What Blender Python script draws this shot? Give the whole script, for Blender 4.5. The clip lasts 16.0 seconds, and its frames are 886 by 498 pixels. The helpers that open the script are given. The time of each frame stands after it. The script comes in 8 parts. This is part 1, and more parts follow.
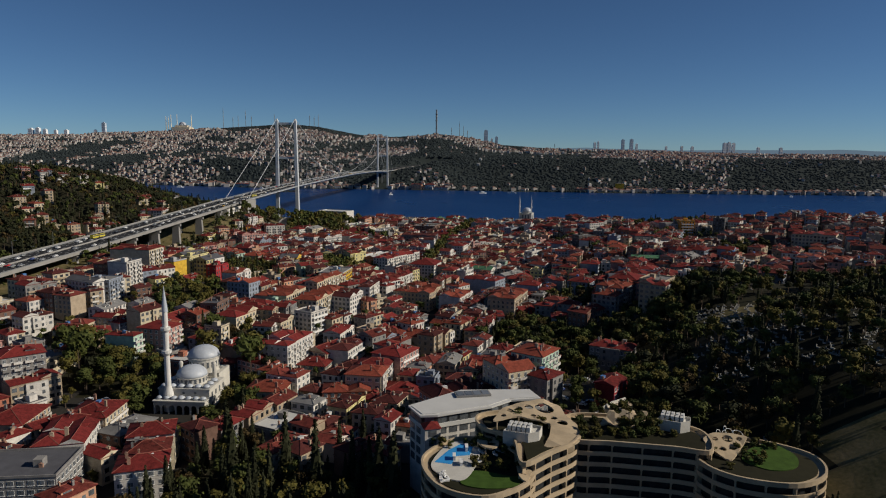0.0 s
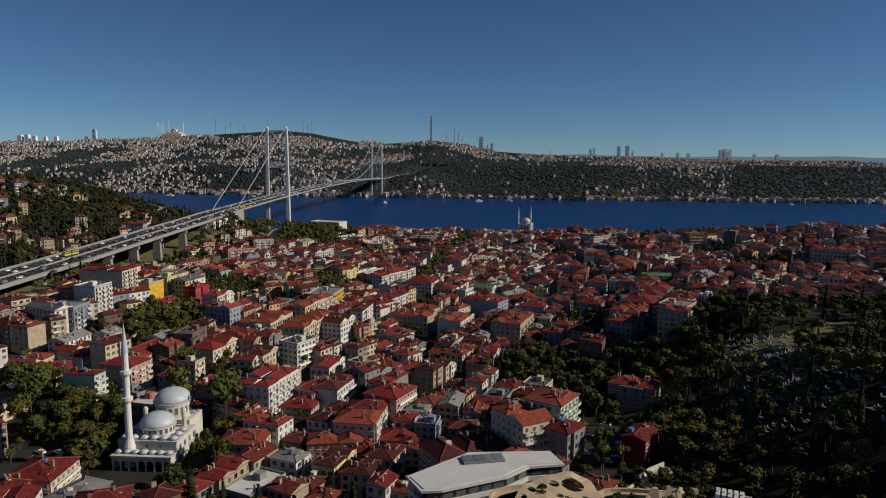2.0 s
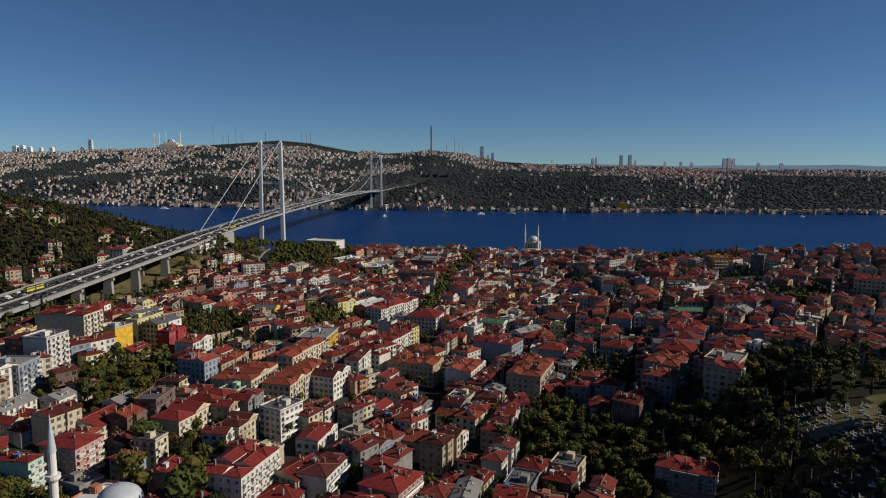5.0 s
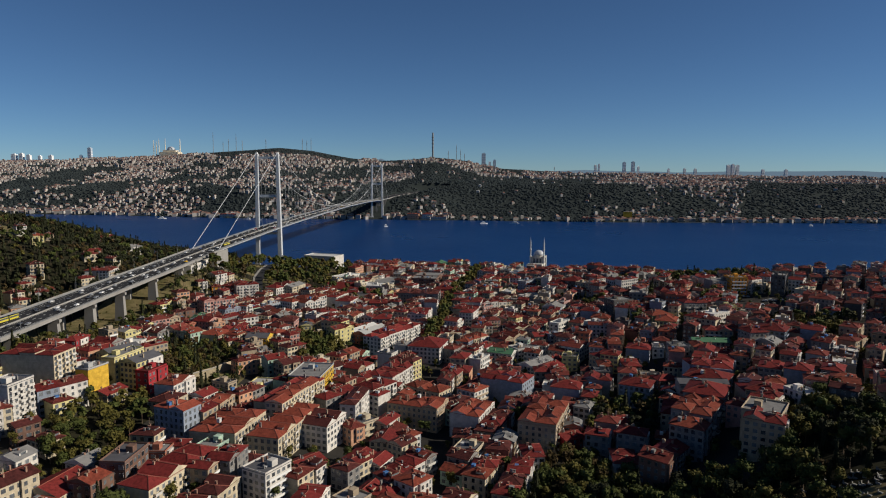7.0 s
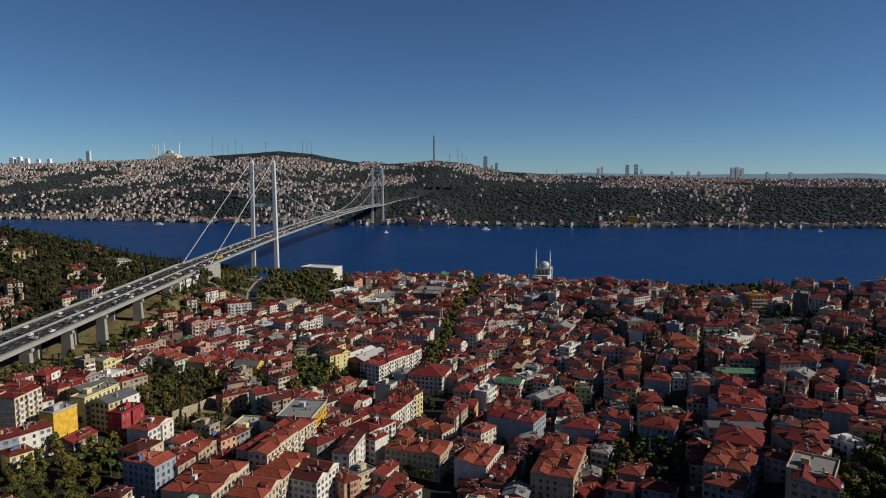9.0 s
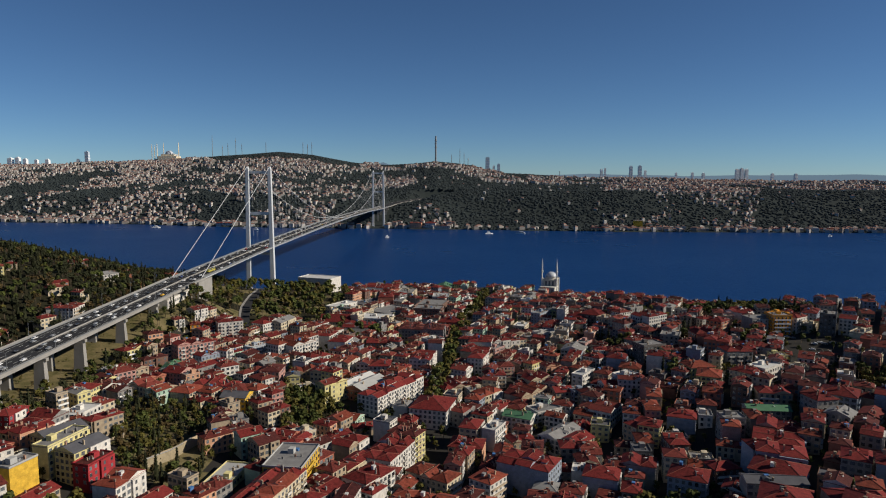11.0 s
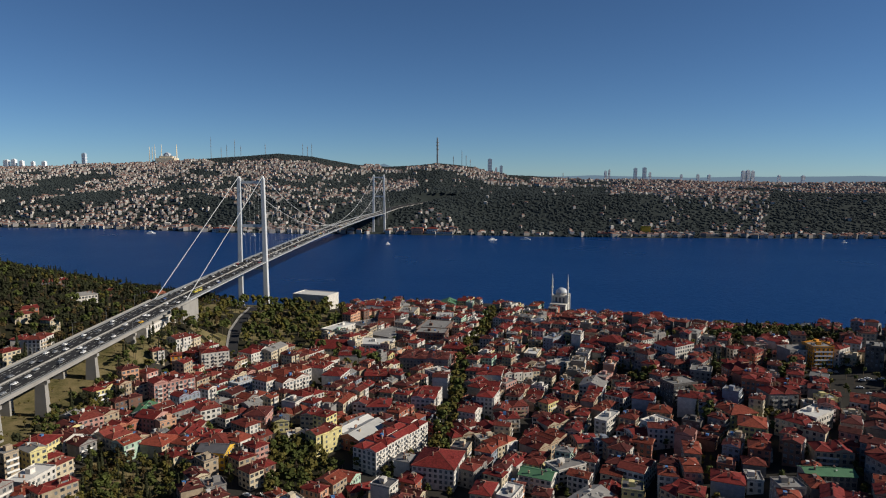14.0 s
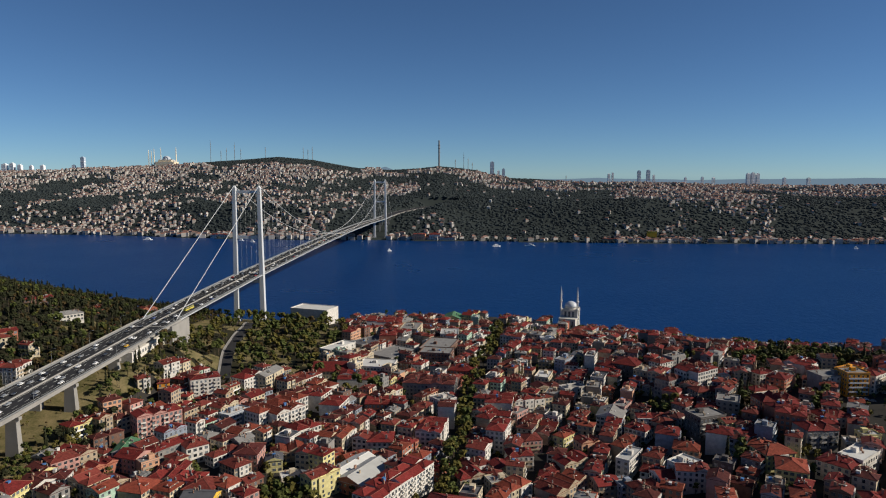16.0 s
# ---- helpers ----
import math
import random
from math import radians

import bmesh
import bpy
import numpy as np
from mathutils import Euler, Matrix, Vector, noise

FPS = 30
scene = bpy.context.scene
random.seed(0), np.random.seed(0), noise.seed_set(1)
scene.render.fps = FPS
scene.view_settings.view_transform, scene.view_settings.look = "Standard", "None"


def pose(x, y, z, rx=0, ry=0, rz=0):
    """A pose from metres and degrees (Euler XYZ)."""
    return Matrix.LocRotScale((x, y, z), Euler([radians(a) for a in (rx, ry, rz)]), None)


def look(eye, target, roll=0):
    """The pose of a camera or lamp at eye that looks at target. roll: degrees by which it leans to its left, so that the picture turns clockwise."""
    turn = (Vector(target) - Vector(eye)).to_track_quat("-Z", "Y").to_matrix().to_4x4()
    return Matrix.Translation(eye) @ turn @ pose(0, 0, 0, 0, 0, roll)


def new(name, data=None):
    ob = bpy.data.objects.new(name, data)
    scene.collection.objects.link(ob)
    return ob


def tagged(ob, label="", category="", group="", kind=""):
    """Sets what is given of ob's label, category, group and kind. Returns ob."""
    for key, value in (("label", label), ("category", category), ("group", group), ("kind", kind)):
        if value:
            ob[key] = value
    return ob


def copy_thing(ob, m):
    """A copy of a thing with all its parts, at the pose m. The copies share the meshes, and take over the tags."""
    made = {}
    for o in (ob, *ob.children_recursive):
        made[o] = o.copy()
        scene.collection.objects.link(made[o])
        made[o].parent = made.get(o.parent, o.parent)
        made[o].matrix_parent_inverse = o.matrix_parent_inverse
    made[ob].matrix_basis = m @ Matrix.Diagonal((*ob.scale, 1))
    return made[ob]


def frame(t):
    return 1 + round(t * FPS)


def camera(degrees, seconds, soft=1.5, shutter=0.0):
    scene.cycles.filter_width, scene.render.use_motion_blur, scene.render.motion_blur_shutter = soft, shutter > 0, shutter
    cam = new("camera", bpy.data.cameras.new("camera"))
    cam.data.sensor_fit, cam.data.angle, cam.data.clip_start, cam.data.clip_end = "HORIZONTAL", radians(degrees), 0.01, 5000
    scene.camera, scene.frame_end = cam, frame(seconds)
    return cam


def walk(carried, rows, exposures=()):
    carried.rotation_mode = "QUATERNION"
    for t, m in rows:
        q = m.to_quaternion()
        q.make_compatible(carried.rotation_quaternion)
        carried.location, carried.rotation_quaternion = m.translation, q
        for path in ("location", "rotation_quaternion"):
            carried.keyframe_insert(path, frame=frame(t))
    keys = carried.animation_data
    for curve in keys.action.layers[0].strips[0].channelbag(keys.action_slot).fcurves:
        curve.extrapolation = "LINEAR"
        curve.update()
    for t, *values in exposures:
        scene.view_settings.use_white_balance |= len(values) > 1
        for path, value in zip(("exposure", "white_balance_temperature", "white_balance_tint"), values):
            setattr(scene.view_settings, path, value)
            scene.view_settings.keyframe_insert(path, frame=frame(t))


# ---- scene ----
import collections

from mathutils.geometry import delaunay_2d_cdt

cam = camera(66.71, 16.0, 1.1)
PATH = [
    (0.0, look((-6.98, -162.99, 113.46), (-6.35, -63.99, 99.42), 0.59)),
    (0.5, look((-7.68, -153.78, 114.64), (-6.77, -54.74, 100.83), 0.59)),
    (1.0, look((-8.40, -144.60, 115.58), (-7.24, -45.53, 102.01), 0.58)),
    (1.5, look((-9.05, -135.44, 116.40), (-7.70, -36.34, 103.04), 0.57)),
    (2.0, look((-9.72, -126.15, 117.36), (-8.27, -27.03, 104.21), 0.56)),
    (2.5, look((-10.25, -116.82, 118.51), (-8.75, -17.68, 105.52), 0.55)),
    (3.0, look((-10.78, -107.59, 119.98), (-9.27, -8.43, 107.15), 0.53)),
    (3.5, look((-11.37, -98.49, 121.75), (-9.84, 0.69, 109.09), 0.49)),
    (4.0, look((-12.10, -89.46, 123.57), (-10.55, 9.75, 111.11), 0.45)),
    (6.5, look((-14.38, -46.56, 134.80), (-13.08, 52.78, 123.46), 0.29)),
    (7.0, look((-14.51, -37.97, 137.34), (-13.26, 61.39, 126.14), 0.26)),
    (7.5, look((-14.64, -29.36, 139.82), (-13.43, 70.02, 128.73), 0.23)),
    (8.0, look((-14.75, -20.72, 142.17), (-13.58, 78.66, 131.12), 0.20)),
    (8.5, look((-14.89, -12.04, 144.49), (-13.77, 87.35, 133.48), 0.19)),
    (9.0, look((-15.12, -3.31, 146.68), (-14.07, 96.08, 135.69), 0.18)),
    (11.5, look((-16.99, 41.84, 159.09), (-16.17, 141.22, 147.93), 0.28)),
    (12.0, look((-17.36, 50.70, 161.07), (-16.58, 150.07, 149.85), 0.29)),
    (12.5, look((-17.80, 59.54, 163.09), (-17.04, 158.90, 151.82), 0.27)),
    (13.0, look((-18.26, 68.32, 165.13), (-17.52, 167.67, 153.84), 0.27)),
    (13.5, look((-18.83, 77.10, 167.20), (-18.11, 176.46, 155.94), 0.26)),
    (14.0, look((-19.52, 85.89, 169.36), (-18.83, 185.26, 158.20), 0.23)),
    (14.5, look((-20.33, 94.72, 171.55), (-19.66, 194.10, 160.49), 0.20)),
    (15.0, look((-21.16, 103.56, 173.67), (-20.55, 202.95, 162.68), 0.17)),
    (15.5, look((-21.91, 112.42, 175.77), (-21.34, 211.82, 164.81), 0.14)),
    (16.0, look((-22.58, 121.34, 177.96), (-22.08, 220.74, 167.02), 0.11)),
]
walk(cam, PATH, [(0.0, 0.0), (4.0, 0.1), (8.0, 0.26), (12.0, 0.35), (16.0, 0.48)])

# ---------------------------------------------------------------- light
SUN_DIR = Vector((0.86, -0.08, 0.50)).normalized()
world = bpy.data.worlds.new("world")
scene.world = world
world.use_nodes = True
wn = world.node_tree
sky = wn.nodes.new("ShaderNodeTexSky")
sky.sky_type = "NISHITA"
sky.sun_disc = False
sky.sun_elevation = math.asin(SUN_DIR.z)
sky.sun_rotation = math.atan2(SUN_DIR.x, SUN_DIR.y)
sky.altitude = 100
sky.air_density, sky.dust_density, sky.ozone_density = 0.6, 0.0, 4.0
wn.nodes["Background"].inputs["Strength"].default_value = 0.0485
tint = wn.nodes.new("ShaderNodeMix")
tint.data_type, tint.blend_type = "RGBA", "MULTIPLY"
tint.inputs["Factor"].default_value = 1.0
tint.inputs["B"].default_value = (0.75, 0.945, 1.07, 1)
wn.links.new(sky.outputs["Color"], tint.inputs["A"])
wn.links.new(tint.outputs["Result"], wn.nodes["Background"].inputs["Color"])
sun_data = bpy.data.lights.new("sun", "SUN")
sun_data.energy, sun_data.angle, sun_data.color = 4.2, radians(0.53), (1.0, 0.91, 0.77)
sun = new("sun", sun_data)
sun.matrix_world = look(SUN_DIR * 500, (0, 0, 0))

# ---------------------------------------------------------------- materials


def material(name, colour, rough=0.8, vary=0.25, scale=0.4, bump=0.0, grain=6.0, rnd=0.0, metal=0.0, island=0.0, second=None, spread=0.45):
    """Node material: base colour broken up by large stains and fine grain, with fine relief."""
    m = bpy.data.materials.new(name)
    m.use_nodes = True
    nt = m.node_tree
    b = nt.nodes["Principled BSDF"]
    b.inputs["Roughness"].default_value = rough
    b.inputs["Metallic"].default_value = metal
    b.inputs["Specular IOR Level"].default_value = 0.12 if rough >= 0.7 else 0.5
    geo = nt.nodes.new("ShaderNodeNewGeometry")
    n1 = nt.nodes.new("ShaderNodeTexNoise")
    n1.inputs["Scale"].default_value = scale
    n1.inputs["Detail"].default_value = 5
    nt.links.new(geo.outputs["Position"], n1.inputs["Vector"])
    n2 = nt.nodes.new("ShaderNodeTexNoise")
    n2.inputs["Scale"].default_value = grain
    n2.inputs["Detail"].default_value = 3
    nt.links.new(geo.outputs["Position"], n2.inputs["Vector"])
    add = nt.nodes.new("ShaderNodeMath")
    add.operation = "MULTIPLY_ADD"
    nt.links.new(n2.outputs["Fac"], add.inputs[0])
    add.inputs[1].default_value = 0.5
    nt.links.new(n1.outputs["Fac"], add.inputs[2])
    val = add.outputs[0]
    base = 0.75
    for amount, kind in ((rnd, "object"), (island, "island")):
        if amount:
            src = nt.nodes.new("ShaderNodeObjectInfo").outputs["Random"] if kind == "object" else geo.outputs["Random Per Island"]
            a2 = nt.nodes.new("ShaderNodeMath")
            a2.operation = "MULTIPLY_ADD"
            nt.links.new(src, a2.inputs[0])
            a2.inputs[1].default_value = amount
            nt.links.new(val, a2.inputs[2])
            val = a2.outputs[0]
            base += amount / 2
    mr = nt.nodes.new("ShaderNodeMapRange")
    nt.links.new(val, mr.inputs["Value"])
    mr.inputs["From Min"].default_value = base - spread
    mr.inputs["From Max"].default_value = base + spread
    mix = nt.nodes.new("ShaderNodeMix")
    mix.data_type = "RGBA"
    c = Vector(colour)
    lo = c * (1 - vary) if second is None else Vector(second)
    hi = c * (1 + vary)
    mix.inputs["A"].default_value = (*lo, 1)
    mix.inputs["B"].default_value = (min(hi.x, 0.95), min(hi.y, 0.95), min(hi.z, 0.95), 1)
    nt.links.new(mr.outputs["Result"], mix.inputs["Factor"])
    nt.links.new(mix.outputs["Result"], b.inputs["Base Color"])
    if bump:
        bp = nt.nodes.new("ShaderNodeBump")
        bp.inputs["Strength"].default_value = 0.6
        bp.inputs["Distance"].default_value = bump
        nt.links.new(n2.outputs["Fac"], bp.inputs["Height"])
        nt.links.new(bp.outputs["Normal"], b.inputs["Normal"])
    return m


M = {}
for nm, col in dict(white=(.52, .495, .455), cream=(.46, .395, .285), beige=(.33, .265, .19), pink=(.40, .225, .195), grey=(.215, .205, .195),
                    mint=(.33, .45, .36), bluegrey=(.22, .25, .30), yellow=(.54, .34, .045), ochre=(.58, .25, .035), brown=(.155, .092, .07),
                    brick=(.33, .13, .085), red=(.27, .03, .035), dark=(.09, .083, .08), lemon=(.54, .48, .235), salmon=(.50, .285, .185)).items():
    M[nm] = material("plaster_" + nm, col, 0.85, 0.36, 0.45, 0.01, 2.2, rnd=0.25, island=0.15, spread=0.36)
for nm, col in dict(tile_red=(.135, .020, .018), tile_orange=(.17, .040, .025), tile_dark=(.068, .019, .017), tile_rust=(.125, .028, .022)).items():
    M[nm] = material("roof_" + nm, col, 0.8, 0.62, 0.8, 0.05, 3.2, rnd=0.35, island=0.25, spread=0.36)
M["ridge"] = material("ridge_tiles", (.22, .075, .055), 0.85, 0.5, 1.0, 0, 4, island=0.4)
M["flat_grey"] = material("roof_membrane_grey", (.20, .195, .19), 0.9, 0.35, 0.3, 0.01, 3, rnd=0.4)
M["flat_white"] = material("roof_sheet_white", (.52, .515, .49), 0.6, 0.12, 0.2, 0.01, 3)
M["flat_pale"] = material("roof_sheet_pale", (.36, .36, .35), 0.7, 0.2, 0.2, 0.01, 3)
M["flat_dark"] = material("roof_felt_dark", (.09, .09, .10), 0.9, 0.3, 0.3, 0.01, 3)
M["flat_green"] = material("roof_sheet_green", (.07, .16, .09), 0.7, 0.3, 0.3, 0.01, 3)
M["glass"] = material("window_glass", (.11, .12, .13), 0.15, 0.5, 0.8, 0, 2, rnd=0.3, island=0.9, second=(.012, .014, .018))
M["frame"] = material("window_frame", (.68, .68, .66), 0.6, 0.1, 1, 0, 6)
M["tank_blue"] = material("blue_plastic", (.06, .16, .36), 0.5, 0.2, 1.0, 0, 3)
M["chimney"] = material("chimney_brick", (.30, .18, .13), 0.9, 0.35, 1.0, 0.02, 5, rnd=0.6)
M["concrete"] = material("concrete", (.26, .25, .235), 0.85, 0.25, 0.12, 0.02, 1.5)
M["stone"] = material("limestone", (.50, .48, .43), 0.85, 0.22, 0.25, 0.02, 2.0)
M["rough_stone"] = material("rough_stone", (.27, .225, .15), 0.9, 0.45, 0.35, 0.05, 1.6)
M["grave"] = material("weathered_gravestone", (.24, .235, .22), 0.85, 0.35, 0.3, 0.01, 2.0)
M["marble"] = material("pale_marble", (.60, .59, .56), 0.7, 0.15, 0.3, 0.01, 2.0)
M["lead"] = material("lead_sheet", (.40, .43, .47), 0.5, 0.2, 0.4, 0.01, 2.0)
M["steel"] = material("painted_steel", (.52, .54, .56), 0.5, 0.12, 0.05, 0.0, 0.6)
M["cable"] = material("cable_steel", (.50, .51, .52), 0.5, 0.1, 0.1, 0.0, 1)
M["asphalt"] = material("asphalt", (.027, .027, .029), 0.9, 0.3, 0.06, 0.01, 3.0)
M["asphalt"].node_tree.nodes["Principled BSDF"].inputs["Specular IOR Level"].default_value = 0.2
M["paint"] = material("road_paint", (.70, .70, .66), 0.8, 0.2, 0.8, 0.0, 6)
M["rail"] = material("galvanised_rail", (.23, .24, .25), 0.5, 0.15, 0.5, 0.0, 3, metal=0.3)
M["travertine"] = material("terrace_concrete", (.40, .315, .21), 0.8, 0.28, 0.2, 0.02, 1.8)
M["lawn"] = material("lawn_grass", (.042, .080, .014), 0.95, 0.4, 0.5, 0.05, 6)
M["bark"] = material("bark", (.10, .075, .055), 0.95, 0.3, 1.5, 0.03, 6)
M["leaf_green"] = material("leaves_green", (.042, .050, .013), 0.75, 0.55, 0.25, 0, 2.0, rnd=0.5, island=0.6)
M["leaf_olive"] = material("leaves_olive", (.066, .058, .014), 0.75, 0.55, 0.25, 0, 2.0, rnd=0.5, island=0.6)
M["leaf_dark"] = material("needles_dark", (.020, .022, .010), 0.8, 0.5, 0.25, 0, 2.0, rnd=0.5, island=0.6)
M["leaf_brown"] = material("leaves_autumn", (.050, .035, .014), 0.8, 0.5, 0.25, 0, 2.0, rnd=0.5, island=0.6)
# Haze over the strait is put into the bluish tint of both colours.
M["forest"] = material("woodland_haze_blue", (.030, .038, .039), 0.95, 0.35, 0.008, 0, 0.05, island=0.25)
M["far_floor"] = material("woodland_floor_haze_blue", (.027, .034, .033), 0.95, 0.3, 0.01, 0, 0.1)
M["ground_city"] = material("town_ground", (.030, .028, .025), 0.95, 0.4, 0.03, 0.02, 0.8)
M["ground_grass"] = material("rough_grass", (.040, .042, .014), 0.95, 0.35, 0.09, 0.08, 0.9, second=(.21, .165, .085), spread=0.26)
M["mountain"] = material("mountain_haze_glow", (.50, .58, .68), 1.0, 0.1, 0.001, 0, 0.01)
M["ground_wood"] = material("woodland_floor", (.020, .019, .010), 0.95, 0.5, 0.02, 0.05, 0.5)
M["car_white"] = material("car_paint_white", (.75, .75, .75), 0.25, 0.05)
M["car_black"] = material("car_paint_black", (.02, .02, .022), 0.25, 0.1)
M["car_grey"] = material("car_paint_grey", (.25, .26, .27), 0.25, 0.1)
M["car_red"] = material("car_paint_red", (.40, .03, .03), 0.25, 0.1)
M["car_blue"] = material("car_paint_blue", (.04, .07, .22), 0.25, 0.1)
M["car_taxi"] = material("car_paint_yellow", (.75, .42, .02), 0.25, 0.1)
M["bus_yellow"] = material("bus_paint_yellow", (.55, .46, .05), 0.3, 0.1)
M["rubber"] = material("rubber", (.02, .02, .02), 0.9, 0.2)
M["boat"] = material("boat_white", (.75, .76, .76), 0.4, 0.05)
M["pool"] = material("pool_water", (.04, .28, .62), 0.08, 0.2, 0.5)
M["far_wall"] = material("distant_walls", (.44, .42, .395), 0.9, 0.1, 0.01, 0, 0.1, island=0.9, second=(.22, .20, .18))
M["far_roof"] = material("distant_roofs", (.21, .105, .08), 0.9, 0.1, 0.01, 0, 0.1, island=0.9, second=(.12, .085, .075))
# Both tower claddings are lightened: the skyline's haze is in their colour.
M["tower_pale"] = material("hazed_pale_cladding", (.74, .75, .76), 0.6, 0.15, 0.05, 0, 1)
M["far_stone"] = material("cream_stone", (.72, .63, .47), 0.85, 0.12, 0.05, 0, 0.5)
M["tower_glass"] = material("hazed_tower_cladding", (.42, .48, .56), 0.4, 0.2, 0.05, 0, 1)


def water_material():
    m = bpy.data.materials.new("strait_water")
    m.use_nodes = True
    nt = m.node_tree
    b = nt.nodes["Principled BSDF"]
    b.inputs["Base Color"].default_value = (.001, .026, .112, 1)
    b.inputs["Roughness"].default_value = 0.22
    b.inputs["IOR"].default_value = 1.33
    geo = nt.nodes.new("ShaderNodeNewGeometry")
    mp = nt.nodes.new("ShaderNodeMapping")
    mp.inputs["Scale"].default_value = (0.12, 0.08, 0.09)
    nt.links.new(geo.outputs["Position"], mp.inputs["Vector"])
    n = nt.nodes.new("ShaderNodeTexNoise")
    n.inputs["Scale"].default_value = 1.0
    n.inputs["Detail"].default_value = 9
    n.inputs["Roughness"].default_value = 0.65
    nt.links.new(mp.outputs["Vector"], n.inputs["Vector"])
    bp = nt.nodes.new("ShaderNodeBump")
    bp.inputs["Strength"].default_value = 1.0
    bp.inputs["Distance"].default_value = 1.1
    nt.links.new(n.outputs["Fac"], bp.inputs["Height"])
    nt.links.new(bp.outputs["Normal"], b.inputs["Normal"])
    big = nt.nodes.new("ShaderNodeTexNoise")
    big.inputs["Scale"].default_value = 0.004
    nt.links.new(geo.outputs["Position"], big.inputs["Vector"])
    mr = nt.nodes.new("ShaderNodeMapRange")
    mr.inputs["To Min"].default_value, mr.inputs["To Max"].default_value = 0.24, 0.34
    b.inputs["Specular IOR Level"].default_value = 0.1
    nt.links.new(big.outputs["Fac"], mr.inputs["Value"])
    nt.links.new(mr.outputs["Result"], b.inputs["Roughness"])
    return m


M["glazing"] = material("dark_glazing", (.030, .032, .034), 0.35, 0.6, 0.5, 0, 2, second=(.006, .007, .009))
M["glazing"].node_tree.nodes["Principled BSDF"].inputs["Specular IOR Level"].default_value = 0.2
M["water"] = water_material()

# ---------------------------------------------------------------- mesh helpers


def make_mesh(name, verts, faces, mats, idx=None):
    me = bpy.data.meshes.new(name)
    me.from_pydata(verts, [], faces)
    for m in mats:
        me.materials.append(M[m])
    if idx is not None:
        me.polygons.foreach_set("material_index", idx)
    me.update()
    return me


def child(name, me, parent, label="", at=None):
    """A mesh object as a part of a thing."""
    ob = new(name, me)
    ob.parent = parent
    if at is not None:
        ob.matrix_basis = at
    return tagged(ob, label)


class Shape:
    """Collects boxes, prisms and lathed forms into one mesh."""

    def __init__(self):
        self.v, self.f, self.i = [], [], []

    def add(self, verts, faces, mat=0):
        n = len(self.v)
        self.v += [tuple(p) for p in verts]
        self.f += [tuple(k + n for k in f) for f in faces]
        self.i += [mat] * len(faces)

    def box(self, x0, y0, z0, x1, y1, z1, mat=0, m=None):
        p = [(x0, y0, z0), (x1, y0, z0), (x1, y1, z0), (x0, y1, z0), (x0, y0, z1), (x1, y0, z1), (x1, y1, z1), (x0, y1, z1)]
        if m is not None:
            p = [m @ Vector(q) for q in p]
        self.add(p, [(3, 2, 1, 0), (4, 5, 6, 7), (0, 1, 5, 4), (1, 2, 6, 5), (2, 3, 7, 6), (3, 0, 4, 7)], mat)

    def lathe(self, cx, cy, profile, n=16, mat=0, turn=0.0):
        ring = [[(cx + r * math.cos(turn + 2 * math.pi * k / n), cy + r * math.sin(turn + 2 * math.pi * k / n), z) for k in range(n)] for r, z in profile]
        verts = [p for r in ring for p in r]
        faces = [(j * n + k, j * n + (k + 1) % n, (j + 1) * n + (k + 1) % n, (j + 1) * n + k) for j in range(len(profile) - 1) for k in range(n)]
        faces.append(tuple(range((len(profile) - 1) * n, len(profile) * n)))
        faces.append(tuple(reversed(range(n))))
        self.add(verts, faces, mat)

    def prism(self, outline, z0, z1, mat=0, top=None):
        n = len(outline)
        v = [(x, y, z0) for x, y in outline] + [(x, y, z1) for x, y in outline]
        self.add(v, [(k, (k + 1) % n, n + (k + 1) % n, n + k) for k in range(n)] + [tuple(reversed(range(n)))], mat)
        self.add(v[n:], [tuple(range(n))], mat if top is None else top)

    def tube(self, a, b, r, n=6, mat=0, r2=None):
        a, b = Vector(a), Vector(b)
        q = (b - a).to_track_quat("Z", "Y").to_matrix()
        r2 = r if r2 is None else r2
        v = [a + q @ Vector((r * math.cos(2 * math.pi * k / n), r * math.sin(2 * math.pi * k / n), 0)) for k in range(n)]
        v += [b + q @ Vector((r2 * math.cos(2 * math.pi * k / n), r2 * math.sin(2 * math.pi * k / n), 0)) for k in range(n)]
        self.add(v, [(k, (k + 1) % n, n + (k + 1) % n, n + k) for k in range(n)] + [tuple(range(n, 2 * n)), tuple(reversed(range(n)))], mat)

    def mesh(self, name, *mats):
        return make_mesh(name, self.v, self.f, mats, self.i)


def smooth(t):
    t = min(max(t, 0.0), 1.0)
    return t * t * (3 - 2 * t)


def lerp_table(x, table):
    for (x0, y0), (x1, y1) in zip(table, table[1:]):
        if x <= x1:
            return y0 + (y1 - y0) * max(0.0, (x - x0)) / (x1 - x0)
    return table[-1][1]


# ---------------------------------------------------------------- relief of the place
SHORE = ((-1500, 1800), (-800, 1290), (-600, 1110), (-480, 1040), (-400, 1005), (-250, 935), (-137, 930), (-78, 958), (50, 952), (102, 930),
         (161, 880), (246, 815), (340, 795), (420, 768), (600, 720), (900, 640), (1500, 500))
ASIA_SHORE = ((-3000, 2500), (-1342, 2140), (-979, 2090), (-612, 1985), (-296, 1950), (11, 1935), (310, 1893), (600, 1868), (1140, 1861), (3000, 1800))
RIDGE = ((-.66, 186), (-.49, 203), (-.406, 215), (-.356, 240), (-.30, 250), (-.238, 262), (-.188, 248), (-.12, 206), (-.075, 196), (-.003, 222),
         (.055, 199), (.097, 158), (.18, 140), (.35, 124), (.52, 118), (.66, 116))
